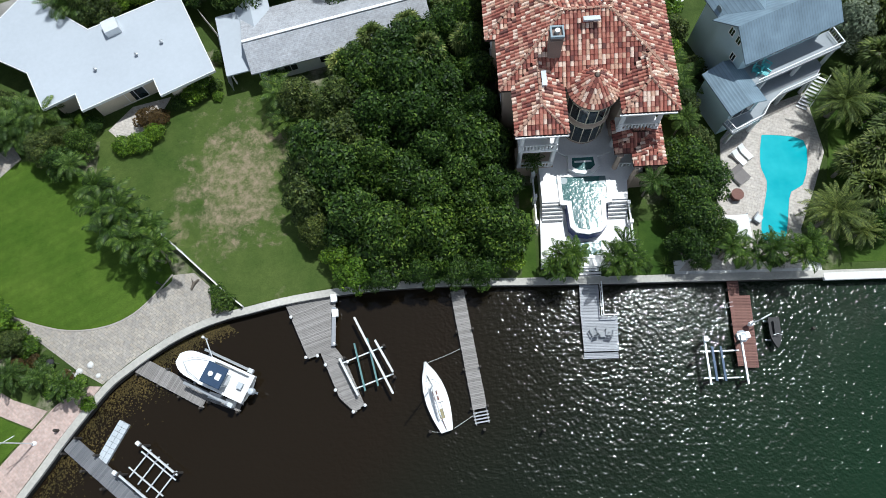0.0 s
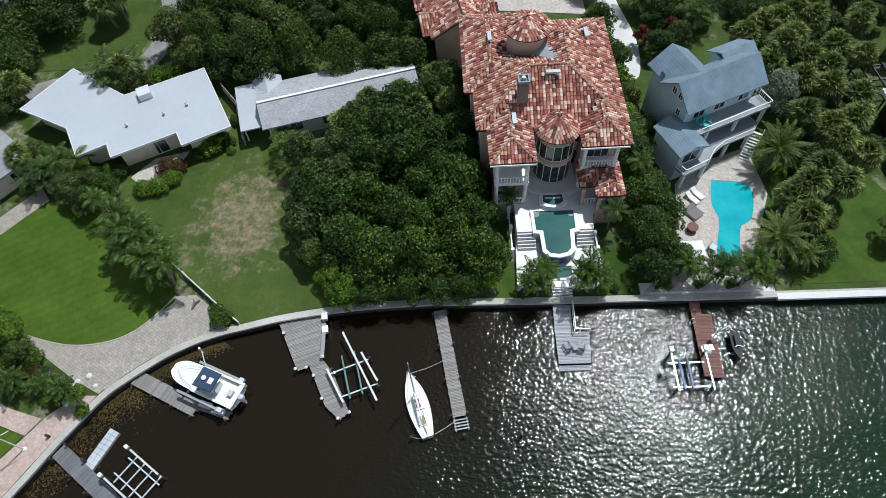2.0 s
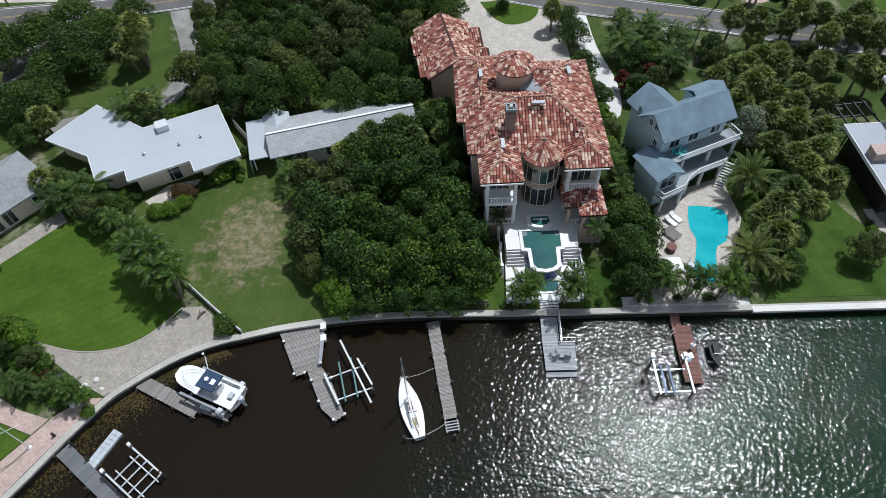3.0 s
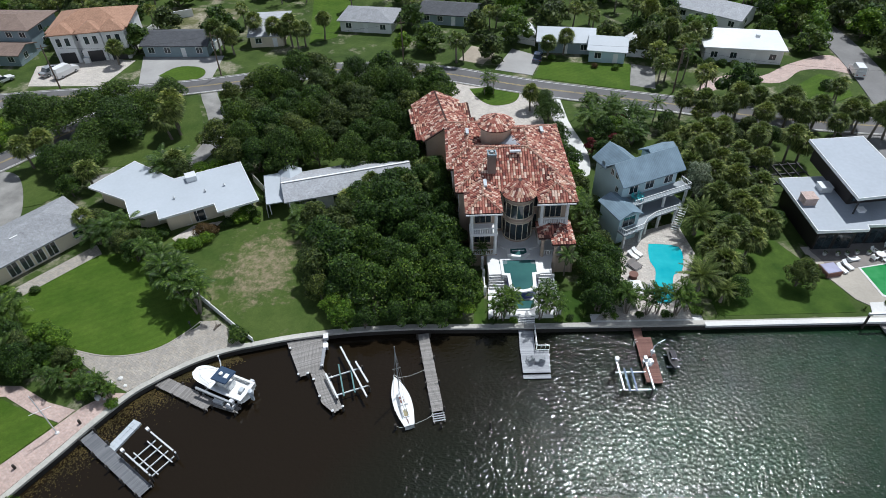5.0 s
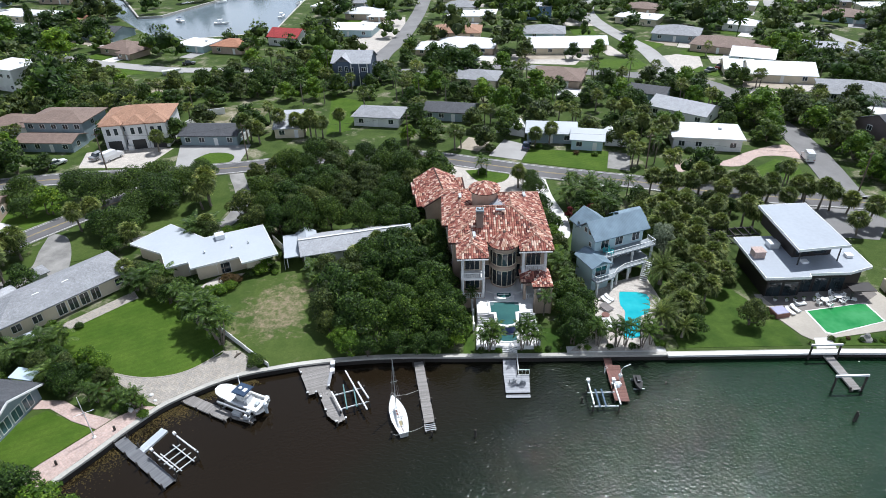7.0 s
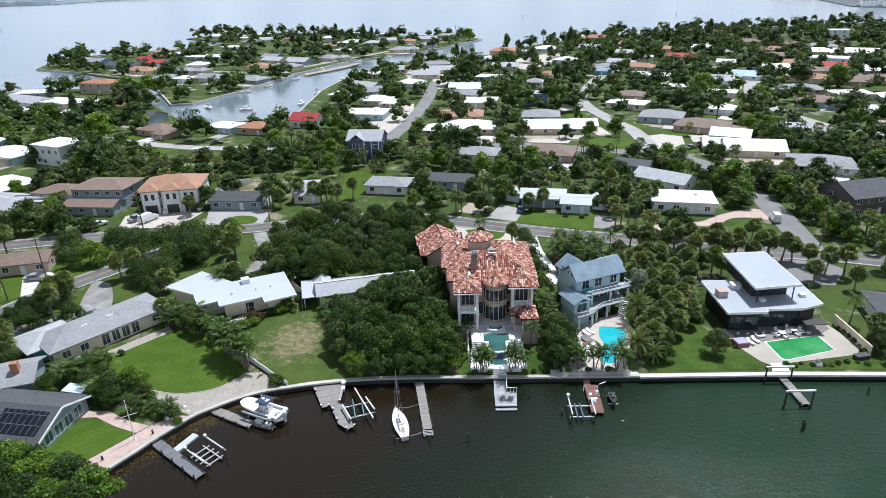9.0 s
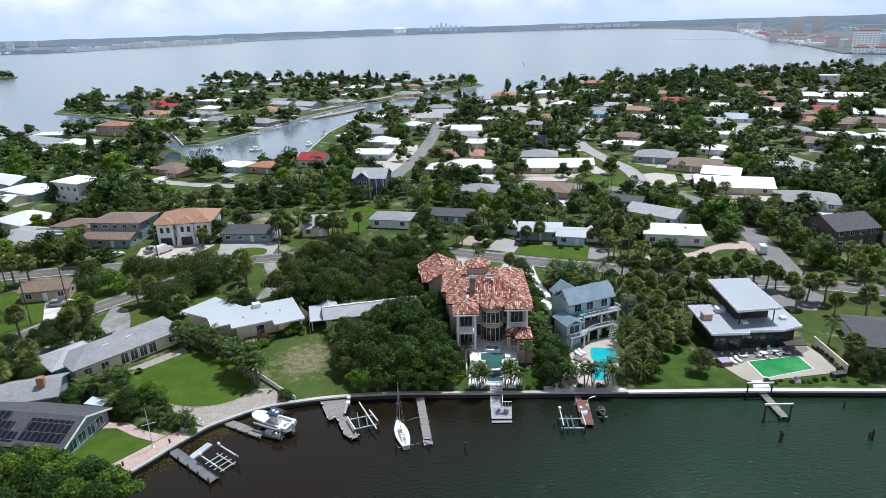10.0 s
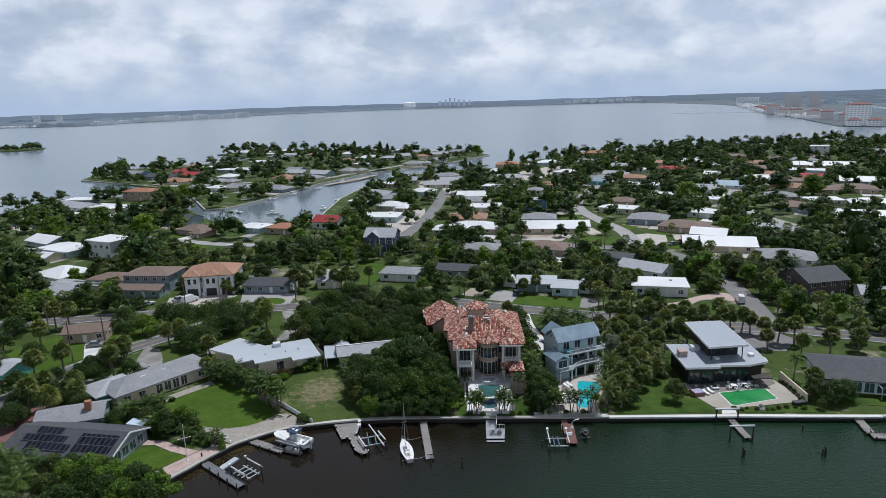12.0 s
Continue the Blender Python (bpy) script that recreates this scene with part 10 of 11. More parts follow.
GREY_DECK = plain("pale_deck", (0.62, 0.62, 0.59), 0.6, var=0.08)
boat = thing("motor_boat", "white centre-console motor boat with a navy top on a lift", "boat", -18.75, 3.5, 1.15, 154.5)
L, B = 7.6, 2.75
part("hull", hull_mesh(L, B, 1.15, 0.75, 0.72, power=3.6), GEL, boat)
part("deck", deck_mesh(L, B, 1.17, 0.72, drop=0.0, t0=0.55, power=3.6), GEL, boat)
part("cockpit_floor", deck_mesh(L, B, 1.15, 0.72, drop=0.42, k=0.9, t1=0.6, power=3.6), GEL, boat)
for s in (-1, 1):
    part("gunwale", boxes((0, s * (B / 2) - (0.24 if s > 0 else 0), 1.08, L * 0.5, s * (B / 2) + (0 if s > 0 else 0.24), 1.2), (L * 0.5, s * (B / 2 - 0.14) - 0.14, 1.1, L * 0.62, s * (B / 2 - 0.14) + 0.14, 1.22)), GEL, boat)
part("transom", boxes((0, -B / 2, 0.6, 0.5, B / 2, 1.16)), GEL, boat)
part("console", boxes((3.0, -0.45, 0.75, 3.9, 0.45, 1.75)), GEL, boat)
part("windshield", boxes((3.86, -0.42, 1.75, 3.92, 0.42, 2.2)), GLASS_BLUE, boat)
part("seat", boxes((2.2, -0.5, 0.75, 2.75, 0.5, 1.35), (2.15, -0.5, 1.35, 2.3, 0.5, 1.75)), GEL, boat, "white helm seat")
part("t_top", boxes((2.0, -0.95, 2.72, 4.0, 0.95, 2.8), (1.95, -1.0, 2.68, 4.05, 1.0, 2.72)), NAVY_CANVAS, boat, "navy canvas top")
part("radar", lathe([(0.22, 2.8), (0.24, 2.95), (0.1, 3.02)], 14, cx=3.3, cy=0.0), GEL, boat)
part("roof_hatch", boxes((2.3, -0.3, 2.8, 2.8, 0.3, 2.84)), GEL, boat)
for x, y in ((2.3, -0.8), (2.3, 0.8), (3.75, -0.8), (3.75, 0.8)):
    part("t_top_post", tube([(x, y * 0.75, 0.8), (x, y, 2.7)], 0.03, 6), STEEL, boat)
eng = part("outboard", lathe([(0.0, 0.95), (0.3, 0.98), (0.34, 1.3), (0.28, 1.62), (0.0, 1.72)], 14, cx=-0.42, cy=0.0), PLASTIC_GREY, boat, "grey outboard engine")
part("leg", boxes((-0.6, -0.1, -0.1, -0.2, 0.1, 0.98)), PLASTIC_GREY, eng)
part("bow_rail", tube([(4.6, -1.05, 1.55), (6.0, -0.7, 1.7), (6.9, 0, 1.75), (6.0, 0.7, 1.7), (4.6, 1.05, 1.55)], 0.022, 6), STEEL, boat)
part("cushion", boxes((4.6, -0.7, 1.22, 5.4, 0.7, 1.3)), GEL, boat)
part("cooler", boxes((0.7, -0.3, 0.75, 1.2, 0.3, 1.15)), PLASTIC_GREY, boat)

bl = thing("boat_lift", "galvanised boat lift cradle with white guide posts", "boat lift", -21.9, 4.9, 0, 154)
for y in (-1.75, 1.75):
    for x in (-2.4, 2.2):
        part("piling", tube([(x, y, -1.2), (x, y, 2.0 if y > 0 else 1.35)], 0.13, 8), PILE, bl)
    part("beam", boxes((-2.8, y - 0.12, 1.35 if y < 0 else 2.0, 2.6, y + 0.12, 1.6 if y < 0 else 2.25)), STEEL, bl)
    part("motor_box", boxes((-2.9, y - 0.2, 1.6 if y < 0 else 2.25, -2.4, y + 0.2, 2.0 if y < 0 else 2.65)), ALU, bl)
for y in (-0.6, 0.6):
    part("bunk", boxes((-2.9, y - 0.1, 0.95, 2.6, y + 0.1, 1.15)), WOOD_GREY, bl)
for x in (-2.4, 2.2):
    part("cross_beam", boxes((x - 0.1, -1.9, 0.7, x + 0.1, 1.9, 0.95)), STEEL, bl)
gw = thing("gangway", "slim metal gangway with a post to the seawall", "gangway", -23.3, 8.6, 0, -70)
part("rail", tube([(0, 0, 2.0), (2.6, 0.1, 1.9)], 0.06, 6), ALU, gw)
part("post", tube([(0, 0, 1.5), (0, 0, 2.6)], 0.06, 6), ALU, gw)
part("cap", lathe([(0.12, 2.6), (0.14, 2.7), (0.0, 2.8)], 10), TRIM, gw)
for x, y, w in ((-22.2, 3.1, 1.2), (-20.7, 2.4, 0.9), (-11.0, 12.1, 0.7), (-10.85, 10.6, 0.7)):
    bx = thing("dock_box", "white plastic dock box", "box", x, y, 1.05 if y < 8 else 1.1, -20 if y < 8 else 95)
    part("body", boxes((-w / 2, -0.28, 0, w / 2, 0.28, 0.42)), ALU, bx)
    part("lid", boxes((-w / 2 - 0.03, -0.31, 0.42, w / 2 + 0.03, 0.31, 0.5)), TRIM, bx)
bn = thing("bench", "long slim grey bench along the dock edge", "bench", -10.95, 9.3, 1.1, 90)
part("seat", boxes((-1.9, -0.2, 0.42, 1.9, 0.2, 0.47)), WOOD_DOCK, bn)
for a in (-1.7, 0, 1.7):
    part("leg", boxes((a - 0.05, -0.18, 0, a + 0.05, 0.18, 0.42)), WOOD_GREY, bn)

sail = thing("sailing_boat", "small white sailing boat moored with a bare mast", "boat", -0.35, -0.95, 0.4, 106)
L, B = 6.7, 2.15
part("hull", hull_mesh(L, B, 0.85, 0.8, 0.98, 0.2, aft=0.48), GEL, sail)
part("deck", deck_mesh(L, B, 0.88, 0.98, 0.2, aft=0.48), GEL, sail)
part("cabin", prism([(2.7, -0.55), (4.4, -0.4), (4.8, 0), (4.4, 0.4), (2.7, 0.55)], 0.85, 1.12), GEL, sail)
part("hatch", boxes((2.9, -0.22, 1.12, 3.3, 0.22, 1.18), (3.45, -0.22, 1.12, 3.8, 0.22, 1.18)), WOOD_RED, sail, "varnished hatch")
part("fore_hatch", boxes((4.95, -0.2, 0.93, 5.35, 0.2, 0.99)), GREY_DECK, sail, "pale brown fore hatch")
part("cockpit_floor", boxes((1.2, -0.24, 0.86, 2.4, 0.24, 0.9)), plain("buff_cockpit", (0.34, 0.30, 0.17), 0.7), sail, "buff cockpit well")
part("coaming", boxes((1.1, 0.24, 0.86, 2.7, 0.32, 1.02), (1.1, -0.32, 0.86, 2.7, -0.24, 1.02), (1.1, -0.24, 0.86, 1.2, 0.24, 1.0)), GEL, sail)
part("transom", boxes((0, -0.52, 0.2, 0.1, 0.52, 0.9)), GEL, sail)
mast = part("mast", tube([(4.3, 0, 1.1), (4.35, 0, 9.3)], [0.065, 0.05], 8), STEEL, sail)
part("spreader", tube([(4.33, -0.5, 5.6), (4.33, 0.5, 5.6)], 0.025, 6), STEEL, mast)
part("boom", tube([(4.25, 0, 1.9), (1.3, 0.1, 1.85)], 0.05, 8), STEEL, sail)
part("sail_cover", tube([(4.1, 0, 2.02), (2.7, 0.05, 2.05), (1.5, 0.1, 1.97)], [0.14, 0.11, 0.06], 8), GEL, sail)
part("forestay", tube([(6.6, 0, 1.1), (4.35, 0, 8.9)], 0.012, 5), STEEL, sail)
part("backstay", tube([(0.05, 0, 0.9), (4.35, 0, 9.2)], 0.012, 5), STEEL, sail)
for s in (-0.8, 0.8):
    part("shroud", tube([(4.1, s, 0.95), (4.34, 0, 8.8)], 0.012, 5), STEEL, sail)
part("pulpit", tube([(5.6, -0.5, 1.4), (6.6, -0.1, 1.55), (6.6, 0.1, 1.55), (5.6, 0.5, 1.4)], 0.02, 6), STEEL, sail)
part("tiller", tube([(0.2, 0, 0.95), (1.3, 0.1, 1.05)], 0.03, 6), WOOD_RED, sail)
for (a, b) in (((-1.9, 5.4, 1.4), (1.2, 6.6, 1.1)), ((-0.9, -1.0, 1.1), (-1.9, -0.9, 1.2)), ((0.3, -0.7, 1.2), (2.5, 0.6, 1.1))):
    tagged(link("mooring_line", tube([a, ((a[0] + b[0]) / 2, (a[1] + b[1]) / 2, min(a[2], b[2]) - 0.15), b], 0.02, 5), GREY_DECK), "thin pale mooring line to the pier", "rope", "mooring lines")

fl = thing("floating_platform", "pale grey modular floating platform beside the dock", "float", -31.9, -0.65, 0.45, 63)
for i in range(8):
    for j in range(2):
        part("module", boxes((-1.98 + i * 0.5, -0.56 + j * 0.57, 0.05, -1.51 + i * 0.5, -0.02 + j * 0.57, 0.42)), PLASTIC_GREY, fl)
cl = thing("boat_lift", "empty galvanised boat lift frame over the water", "boat lift", -28.1, -4.1, 0, -37)
for y in (-0.9, 2.2):
    for x in (-2.1, 2.1):
        part("piling", tube([(x, y, -1.2), (x, y, 2.2)], 0.12, 8), PILE, cl)
    part("beam", boxes((-2.4, y - 0.08, 2.0, 2.4, y + 0.08, 2.18)), ALU, cl)
    part("motor_box", boxes((-2.6, y - 0.16, 2.18, -2.2, y + 0.16, 2.45)), TRIM, cl)
for x in (-1.6, -0.5, 0.6, 1.7):
    part("cross_beam", boxes((x - 0.06, -0.85, 0.85, x + 0.06, 2.1, 0.97)), ALU, cl)
for y in (-0.2, 1.5):
    part("bunk", boxes((-2.2, y - 0.06, 0.97, 2.2, y + 0.06, 1.08)), ALU, cl)
tl = thing("boat_lift", "empty boat lift with long pale bunks and teal beams", "boat lift", 0, 0, 0)
for a, b, z in (((-8.9, 10.0), (-5.2, 2.6), 1.75), ((-6.9, 7.7), (-5.2, 4.6), 1.75), ((-10.3, 6.1), (-8.5, 2.6), 1.65)):
    ln = math.hypot(b[0] - a[0], b[1] - a[1])
    part("bunk", boxes((0, -0.1, 0, ln, 0.1, 0.2)), ALU, tl).matrix_basis = pose(a[0], a[1], z, 0, 0, math.degrees(math.atan2(b[1] - a[1], b[0] - a[0])))
for a, b in (((-10.1, 5.7), (-6.2, 7.1)), ((-9.0, 3.2), (-5.2, 4.5))):
    ln = math.hypot(b[0] - a[0], b[1] - a[1])
    part("cross_beam", boxes((0, -0.06, 0, ln, 0.06, 0.16)), ALU, tl).matrix_basis = pose(a[0], a[1], 1.3, 0, 0, math.degrees(math.atan2(b[1] - a[1], b[0] - a[0])))
LIFT_TEAL = plain("teal_beam", (0.10, 0.22, 0.22), 0.5)
for k in (0.3, 0.62):
    x0, y0, x1, y1 = -10.1 + 3.9 * k, 5.9 + 1.4 * k + 1.2, -9.0 + 3.8 * k, 3.2 + 1.3 * k - 0.6
    ln = math.hypot(x1 - x0, y1 - y0)
    part("beam", boxes((0, -0.08, 0, ln, 0.08, 0.18)), LIFT_TEAL, tl, "dark teal beam").matrix_basis = pose(x0, y0, 1.5, 0, 0, math.degrees(math.atan2(y1 - y0, x1 - x0)))
for x, y in ((-9.9, 6.2), (-8.7, 2.9), (-6.1, 7.2), (-5.1, 4.2)):
    part("piling", tube([(x, y, -1.2), (x, y, 1.65)], 0.13, 8), PILE, tl)
rl = thing("boat_lift", "empty white boat lift with blue bunks by the red dock", "boat lift", 25.6, 4.2, 0, -1)
for x in (-1.7, 1.65):
    part("beam", boxes((x - 0.08, -2.1, 2.0, x + 0.08, 2.1, 2.2)), ALU, rl)
    part("motor_box", boxes((x - 0.2, 1.8, 2.25, x + 0.2, 2.3, 2.6)), TRIM, rl)
    for y in (-1.8, 1.8):
        part("piling", tube([(x, y, -1.2), (x, y, 2.0)], 0.13, 8), PILE, rl)
for y in (-1.4, 1.1):
    part("cross_beam", boxes((-1.9, y - 0.06, 1.0, 1.7, y + 0.06, 1.15)), ALU, rl)
BUNK_BLUE = plain("blue_bunk", (0.06, 0.10, 0.16), 0.7)
for x in (-0.8, 0.0):
    part("bunk", boxes((x - 0.1, -1.7, 1.2, x + 0.1, 1.5, 1.35)), BUNK_BLUE, rl, "blue padded bunk")
js = thing("jet_ski", "black jet ski on a floating cradle", "jet ski", 31.0, 8.2, 0.8, -94)
part("hull", hull_mesh(2.9, 1.1, 0.5, 0.8, 0.9, 0.2), RUBBER, js)
part("deck", deck_mesh(2.9, 1.05, 0.52, 0.9, 0.2), RUBBER, js)
part("seat", boxes((0.4, -0.2, 0.5, 1.6, 0.2, 0.85)), RUBBER, js)
part("handlebar", tube([(1.75, -0.4, 1.0), (1.65, 0, 1.02), (1.75, 0.4, 1.0)], 0.03, 6), STEEL, js)
part("cradle", boxes((0.2, -0.75, -0.2, 0.35, 0.75, 0.0), (2.0, -0.75, -0.2, 2.15, 0.75, 0.0)), STEEL, js)
dv = thing("davit", "white davit with a winch on the red dock", "davit", 28.6, 7.6, 1.05, 20)
part("post", tube([(0, 0, 0), (0, 0, 1.8), (0.4, 0, 2.2), (1.5, 0.1, 2.2)], 0.07, 8), ALU, dv)
part("winch", boxes((-0.2, -0.2, 0.6, 0.2, 0.2, 1.0)), TRIM, dv)
bx = thing("dock_box", "white folded cover heap on the red dock", "box", 27.9, 6.6, 1.07, 10)
part("heap", lathe([(0.6, 0), (0.5, 0.2), (0.42, 0.24), (0.2, 0.42), (0, 0.4)], 9), PLASTIC_GREY, bx)
part("box", boxes((-0.6, -0.3, 0, 0.6, 0.3, 0.35)), ALU, bx)
ld = thing("ladder", "white boarding ladder on the dock side", "ladder", 27.15, 9.6, 1.05, 90)
for s in (-0.2, 0.2):
    part("rail", tube([(s, 0.1, -1.2), (s, 0.1, 0.5), (s, -0.2, 0.6)], 0.03, 6), TRIM, ld)
for i in range(4):
    part("rung", tube([(-0.2, 0.1, -1 + i * 0.3), (0.2, 0.1, -1 + i * 0.3)], 0.02, 5), TRIM, ld)


def car(x, y, rot, paint, label, length=4.6, width=1.82, h=1.45, van=False):
    """A parked car: body, cabin, glass, lamps and wheels."""
    c = thing("van" if van else "car", label, "van" if van else "car", x, y, GZ + 0.1, rot)
    l, w = length / 2, width / 2
    belt = h * (0.6 if not van else 0.62)
    bm = bmesh.new()
    prof = [(-l, 0.3), (-l, belt * 0.95), (-l * 0.9, belt), (l * 0.55, belt), (l * 0.98, belt * 0.82), (l, 0.35)]
    a = [bm.verts.new((px, -w, pz)) for px, pz in prof]
    b = [bm.verts.new((px, w, pz)) for px, pz in prof]
    n = len(prof)
    for i in range(n):
        bm.faces.new((a[i], a[(i + 1) % n], b[(i + 1) % n], b[i]))
    bm.faces.new(a[::-1])
    bm.faces.new(b)
    bmesh.ops.recalc_face_normals(bm, faces=bm.faces)
    part("body", bm, paint, c)
    x0, x1 = (-l * 0.97, l * 0.5) if van else (-l * 0.72, l * 0.38)
    bm = bmesh.new()
    rake0, rake1 = (0.05, 0.6) if van else (0.45, 0.7)
    lo = [bm.verts.new(v) for v in ((x0, -w * 0.95, belt), (x1, -w * 0.95, belt), (x1, w * 0.95, belt), (x0, w * 0.95, belt))]
    hi = [bm.verts.new(v) for v in ((x0 + rake0, -w * 0.8, h), (x1 - rake1, -w * 0.8, h), (x1 - rake1, w * 0.8, h), (x0 + rake0, w * 0.8, h))]
    for i in range(4):
        bm.faces.new((lo[i], lo[(i + 1) % 4], hi[(i + 1) % 4], hi[i]))
    bm.faces.new(hi)
    part("cabin", bm, paint if van else GLASS, c)
    part("roof", boxes((x0 + rake0, -w * 0.8, h, x1 - rake1, w * 0.8, h + 0.03)), paint, c)
    if van:
        part("windscreen", boxes((-0.02, -w * 0.75, -0.3, 0.02, w * 0.75, 0.3)), GLASS, c).matrix_basis = pose(x1 - rake1 / 2 + 0.03, 0, (belt + h) / 2, 0, -38, 0)
    for sx in (-l * 0.62, l * 0.62):
        for sy in (-w, w):
            wheel = part("wheel", lathe([(0.32, -0.1), (0.33, 0.0), (0.32, 0.1)], 16), RUBBER, c)
            wheel.matrix_basis = pose(sx, sy * 0.93, 0.32, 90, 0, 0)
            part("rim", lathe([(0.18, -0.115), (0.18, 0.115)], 10), STEEL, wheel)
    for sy in (-w * 0.7, w * 0.7):
        part("headlight", boxes((l * 0.97, sy - 0.18, 0.6, l * 1.005, sy + 0.18, 0.72)), TRIM, c)
        part("tail_light", boxes((-l * 1.005, sy - 0.16, 0.65, -l * 0.98, sy + 0.16, 0.8)), TILE_RED, c)
    return c


def paint(name, c):
    m = Mat(name, 0.25, 0, 0.6)
    m.base(m.ramp(m.noise(0.8, 3), (0.3, shade(c, 0.93)), (0.7, c)))
    m.b.inputs["Coat Weight"].default_value = 0.5
    return m.m


P_WHITE, P_BLACK, P_GREY, P_NAVY, P_YELLOW, P_RED = paint("white_car_paint", (0.75, 0.75, 0.75)), paint("black_car_paint", (0.02, 0.02, 0.022)), paint("grey_car_paint", (0.25, 0.26, 0.27)), paint("navy_car_paint", (0.03, 0.05, 0.1)), paint("cream_car_paint", (0.6, 0.5, 0.28)), paint("maroon_car_paint", (0.16, 0.03, 0.03))
car(-75.8, 88.9, 62, P_WHITE, "white delivery van in a forecourt", 5.4, 2.0, 2.3, True)
car(-79.2, 89.8, 62, P_GREY, "grey pickup in a forecourt", 5.2, 1.9, 1.75)
car(-88.2, 86.2, 55, P_WHITE, "white saloon car beside the road")
car(26.2, 88.9, 75, P_NAVY, "dark blue car in a driveway")
car(89.2, 77.0, 78, P_WHITE, "white mail truck at the roadside", 4.4, 1.9, 2.2, True)
car(-93.2, 31.4, 20, P_YELLOW, "cream yellow car in a driveway")
car(-85.4, 53.2, 10, P_GREY, "silver grey car on a concrete drive")
for x, y, r, p, lb in ((94.0, 148.5, 30, P_GREY, "grey car on a driveway"), (98.6, 152.2, 40, P_RED, "maroon car on a driveway"), (101.8, 149.6, 40, P_NAVY, "dark car on a driveway"), (97.0, 121.0, -60, P_WHITE, "white car on a pale driveway"), (106.0, 111.5, -40, P_BLACK, "black car beside a driveway"), (102.6, 118.2, -30, P_GREY, "grey car on a pale driveway"), (30.2, 171.5, 80, P_WHITE, "white car before a garage"), (-86, 176, 20, P_BLACK, "black car beside the road"), (-60, 172.5, 10, P_GREY, "grey car beside the road")):
    car(x, y, r, p, lb)
tr2 = thing("boat_trailer", "white boat on a trailer beside the road", "boat", -91, 163, GZ + 0.5, 20)
part("hull", hull_mesh(6.5, 2.2, 1.0), GEL, tr2)
part("deck", deck_mesh(6.5, 2.2, 1.0), GREY_DECK, tr2)
part("trailer", boxes((0.2, -0.9, -0.4, 6.8, 0.9, -0.2)), STEEL, tr2)

fp = thing("flagpole", "white yacht-style flagpole with a crossarm", "flagpole", -39.0, -0.5, GZ + 0.05, 30)
part("mast", tube([(0, 0, 0), (0, 0, 6.8)], [0.07, 0.04], 8), TRIM, fp)
part("crossarm", tube([(-1.1, 0, 4.2), (1.1, 0, 4.2)], 0.035, 6), TRIM, fp)
part("base", lathe([(0.25, 0), (0.2, 0.15), (0.09, 0.2)], 12), TRIM, fp)
POLE_WOOD = plain("brown_utility_pole", (0.15, 0.11, 0.08), 0.9)
poles = []
for x, y, h in ((-85.8, 43.7, 10.5), (-82.6, 52.5, 10.5), (-104, 63, 10.5), (-41.6, 85.6, 9.5), (-74.5, 82.5, 9.5), (50.5, 72, 9.5), (91.5, 60.5, 9), (-3, 90.5, 9)):
    p = thing("utility_pole", "brown wooden utility pole beside the road", "pole", x, y, GZ, 20, "utility poles")
    part("shaft", tube([(0, 0, 0), (0, 0, h)], [0.16, 0.11], 8), POLE_WOOD, p)
    part("crossarm", boxes((-0.9, -0.06, h - 0.7, 0.9, 0.06, h - 0.58)), POLE_WOOD, p)
    poles.append((x, y, GZ + h - 0.55))
for a, b in ((0, 1), (0, 2), (4, 3), (3, 7), (7, 5), (5, 6), (1, 4)):
    (x0, y0, z0), (x1, y1, z1) = poles[a], poles[b]
    pts = [(x0 + (x1 - x0) * t / 8, y0 + (y1 - y0) * t / 8, z0 + (z1 - z0) * t / 8 - 1.2 * 4 * (t / 8) * (1 - t / 8)) for t in range(9)]
    tagged(link("power_cable", tube(pts, 0.015, 4), RUBBER), "thin black overhead power cable", "cable", "overhead cables")

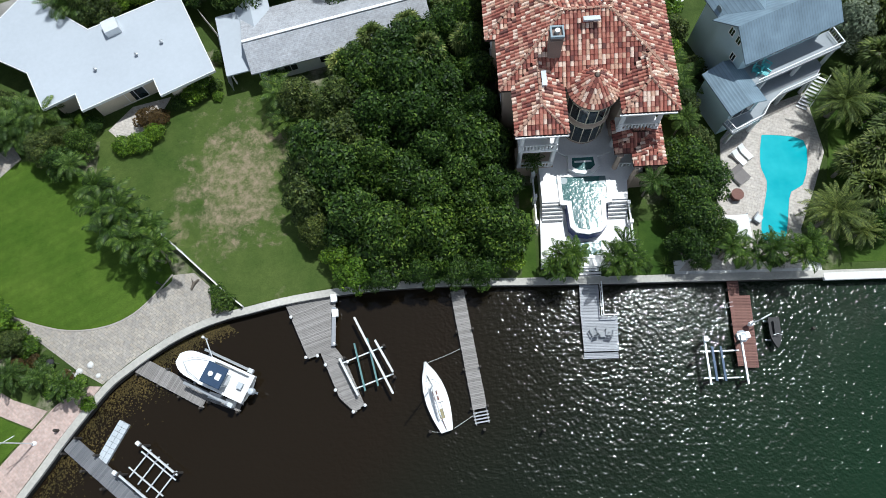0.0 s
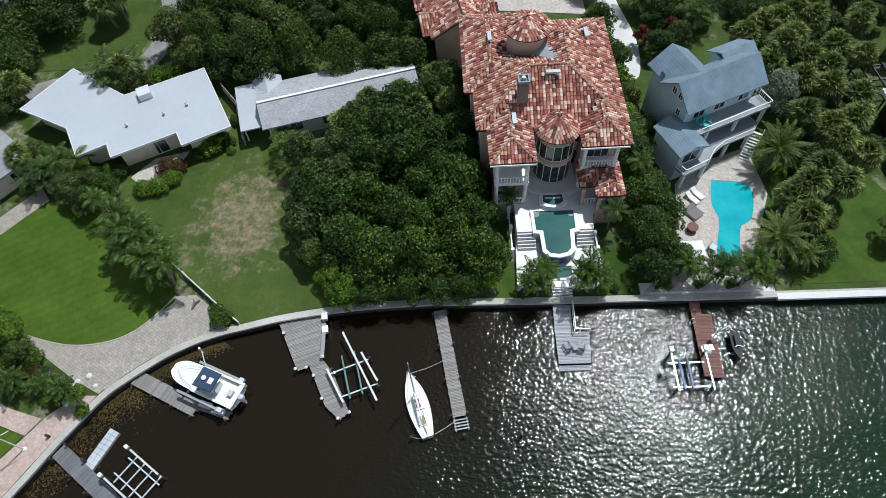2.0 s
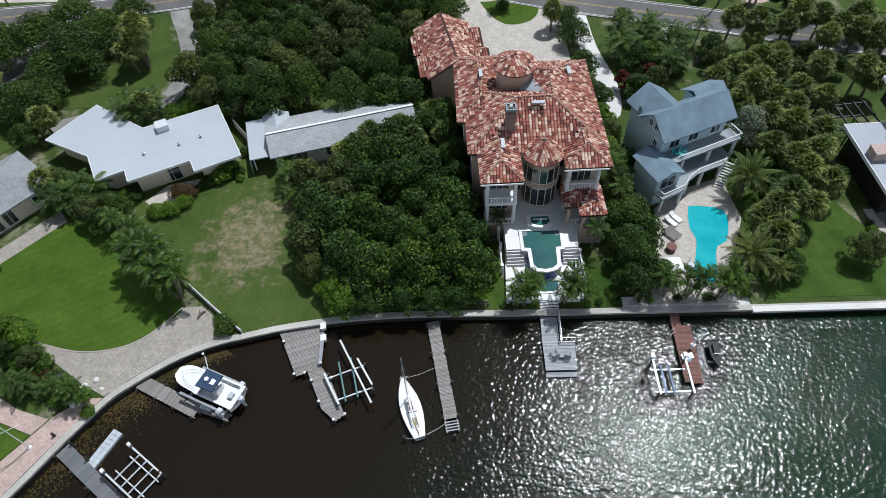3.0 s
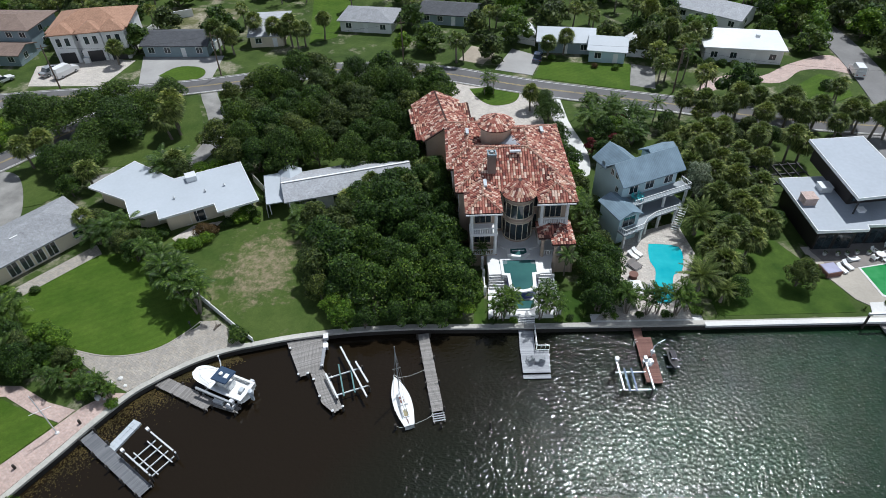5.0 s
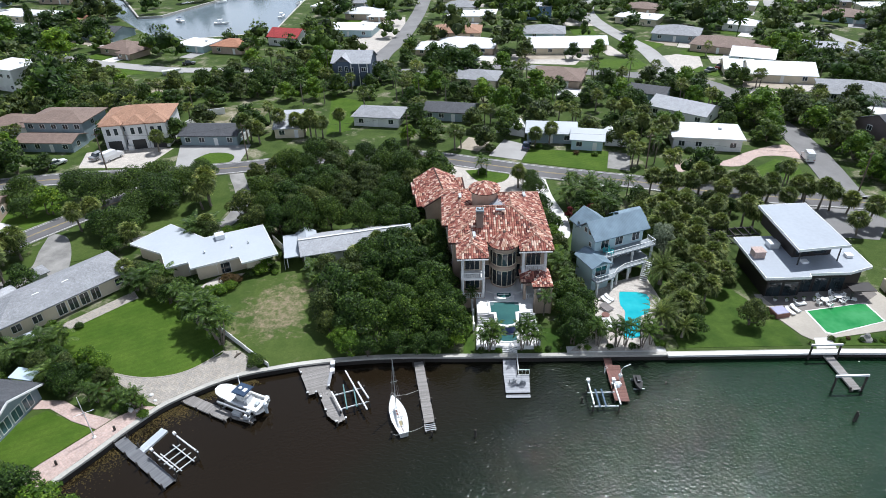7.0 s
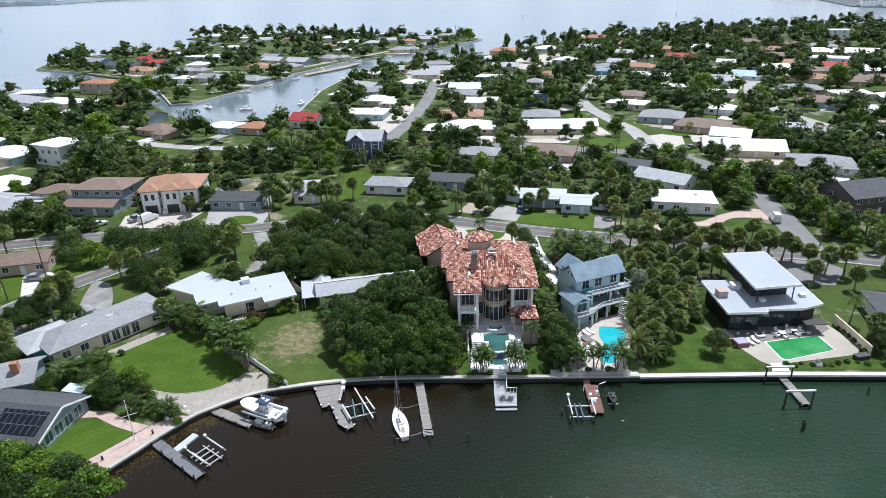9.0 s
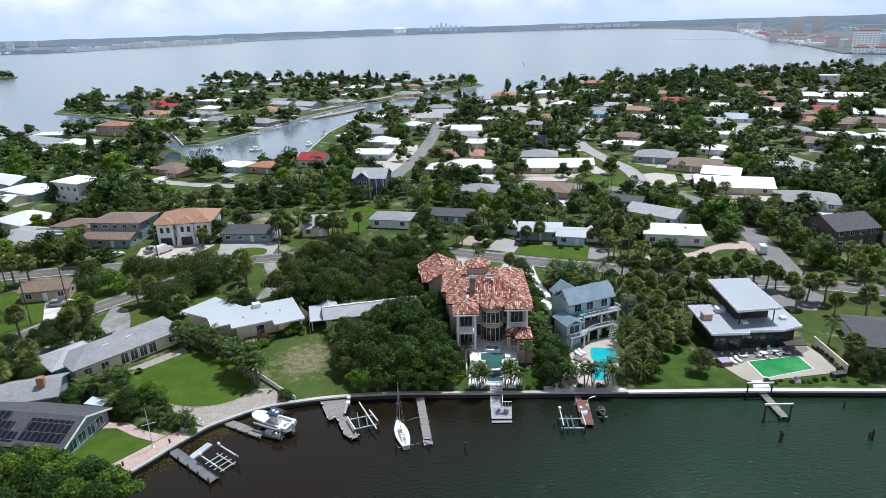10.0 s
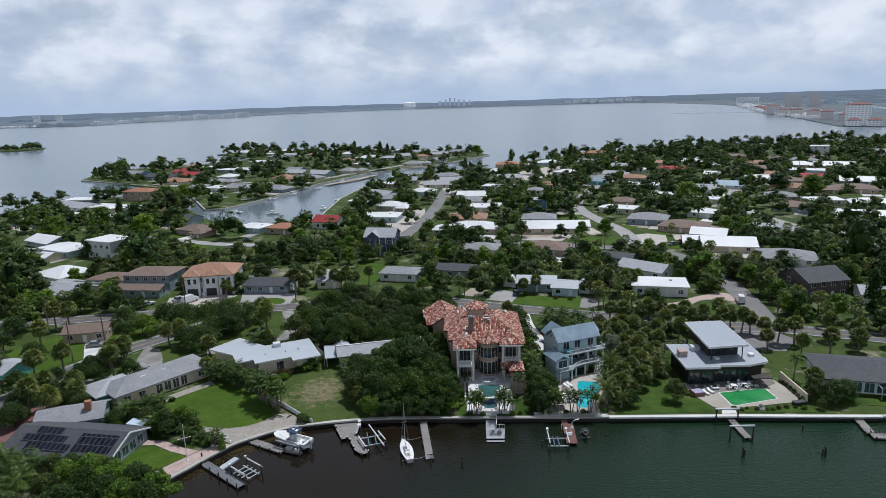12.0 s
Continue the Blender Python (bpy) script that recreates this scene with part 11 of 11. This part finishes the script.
# weed and leaf litter gathered in the corner of the cove
flecks, tris = [], []
rw = random.Random(8)
cove = [p for p in wall_line if -45 < p[0] < -22 and p[1] > -12]
for i in range(5200):
    k = rw.randrange(len(cove) - 1)
    t = rw.random()
    x = cove[k][0] + (cove[k + 1][0] - cove[k][0]) * t
    y = cove[k][1] + (cove[k + 1][1] - cove[k][1]) * t
    d = abs(rw.gauss(0, 1.5)) * (1.0 if x < -29 else 0.45) + 0.15
    x, y = x + d * 0.78, y - d * 0.62
    a, s = rw.uniform(0, 6.28), rw.uniform(0.04, 0.17)
    n = len(flecks)
    flecks += [(x + s * math.cos(a), y + s * math.sin(a), WL + 0.012), (x + s * math.cos(a + 2.2) * 0.6, y + s * math.sin(a + 2.2) * 0.6, WL + 0.02), (x + s * math.cos(a + 4.1), y + s * math.sin(a + 4.1), WL + 0.012)]
    tris.append((n, n + 1, n + 2))
me = bpy.data.meshes.new("seaweed")
me.from_pydata(flecks, [], tris)
me.materials.append(WEED)
tagged(new("seaweed", me), "drifting brown seaweed and leaf litter along the seawall", "seaweed", kind="stuff")
# rocks and pots in the planted corner
for i in range(14):
    r = rw.uniform(0.15, 0.4)
    rk = link("garden_rock", lathe([(r, 0), (r * 0.95, r * 0.4), (r * 0.5, r * 0.75), (0, r * 0.8)], 7), PALE_CONCRETE)
    rk.matrix_basis = pose(rw.uniform(-38, -33.6), rw.uniform(3.2, 7.2), GZ + 0.03, 0, 0, rw.uniform(0, 360))
    tagged(rk, "pale weathered garden rock beside the patio", "rock", "garden rocks")
gr = thing("barbecue", "grey round barbecue on the paver patio", "barbecue", -38.2, 6.9, GZ + 0.04)
part("bowl", lathe([(0.1, 0.5), (0.35, 0.65), (0.36, 0.85), (0.2, 1.05), (0, 1.08)], 14), DARK, gr)
for k in range(3):
    part("leg", tube([(0.25 * math.cos(k * 2.1), 0.25 * math.sin(k * 2.1), 0.65), (0.4 * math.cos(k * 2.1), 0.4 * math.sin(k * 2.1), 0)], 0.02, 5), STEEL, gr)
fpit = thing("driftwood", "dark piece of driftwood on the patio", "driftwood", -25.0, 14.2, GZ + 0.04, 60)
part("log", tube([(-0.6, 0, 0.12), (0, 0.1, 0.2), (0.6, -0.1, 0.15)], [0.12, 0.15, 0.08], 7), BARK, fpit)
part("branch", tube([(0, 0.1, 0.2), (0.3, 0.5, 0.4)], [0.08, 0.03], 6), BARK, fpit)
pb = thing("post_lamp", "short dark post lamp at the lawn edge", "lamp", -28.4, 14.3, GZ, 30)
part("post", tube([(0, 0, 0), (0, 0, 0.9)], 0.06, 6), DARK, pb)
part("lantern", lathe([(0.1, 0.9), (0.14, 1.1), (0.0, 1.25)], 8), DARK, pb)
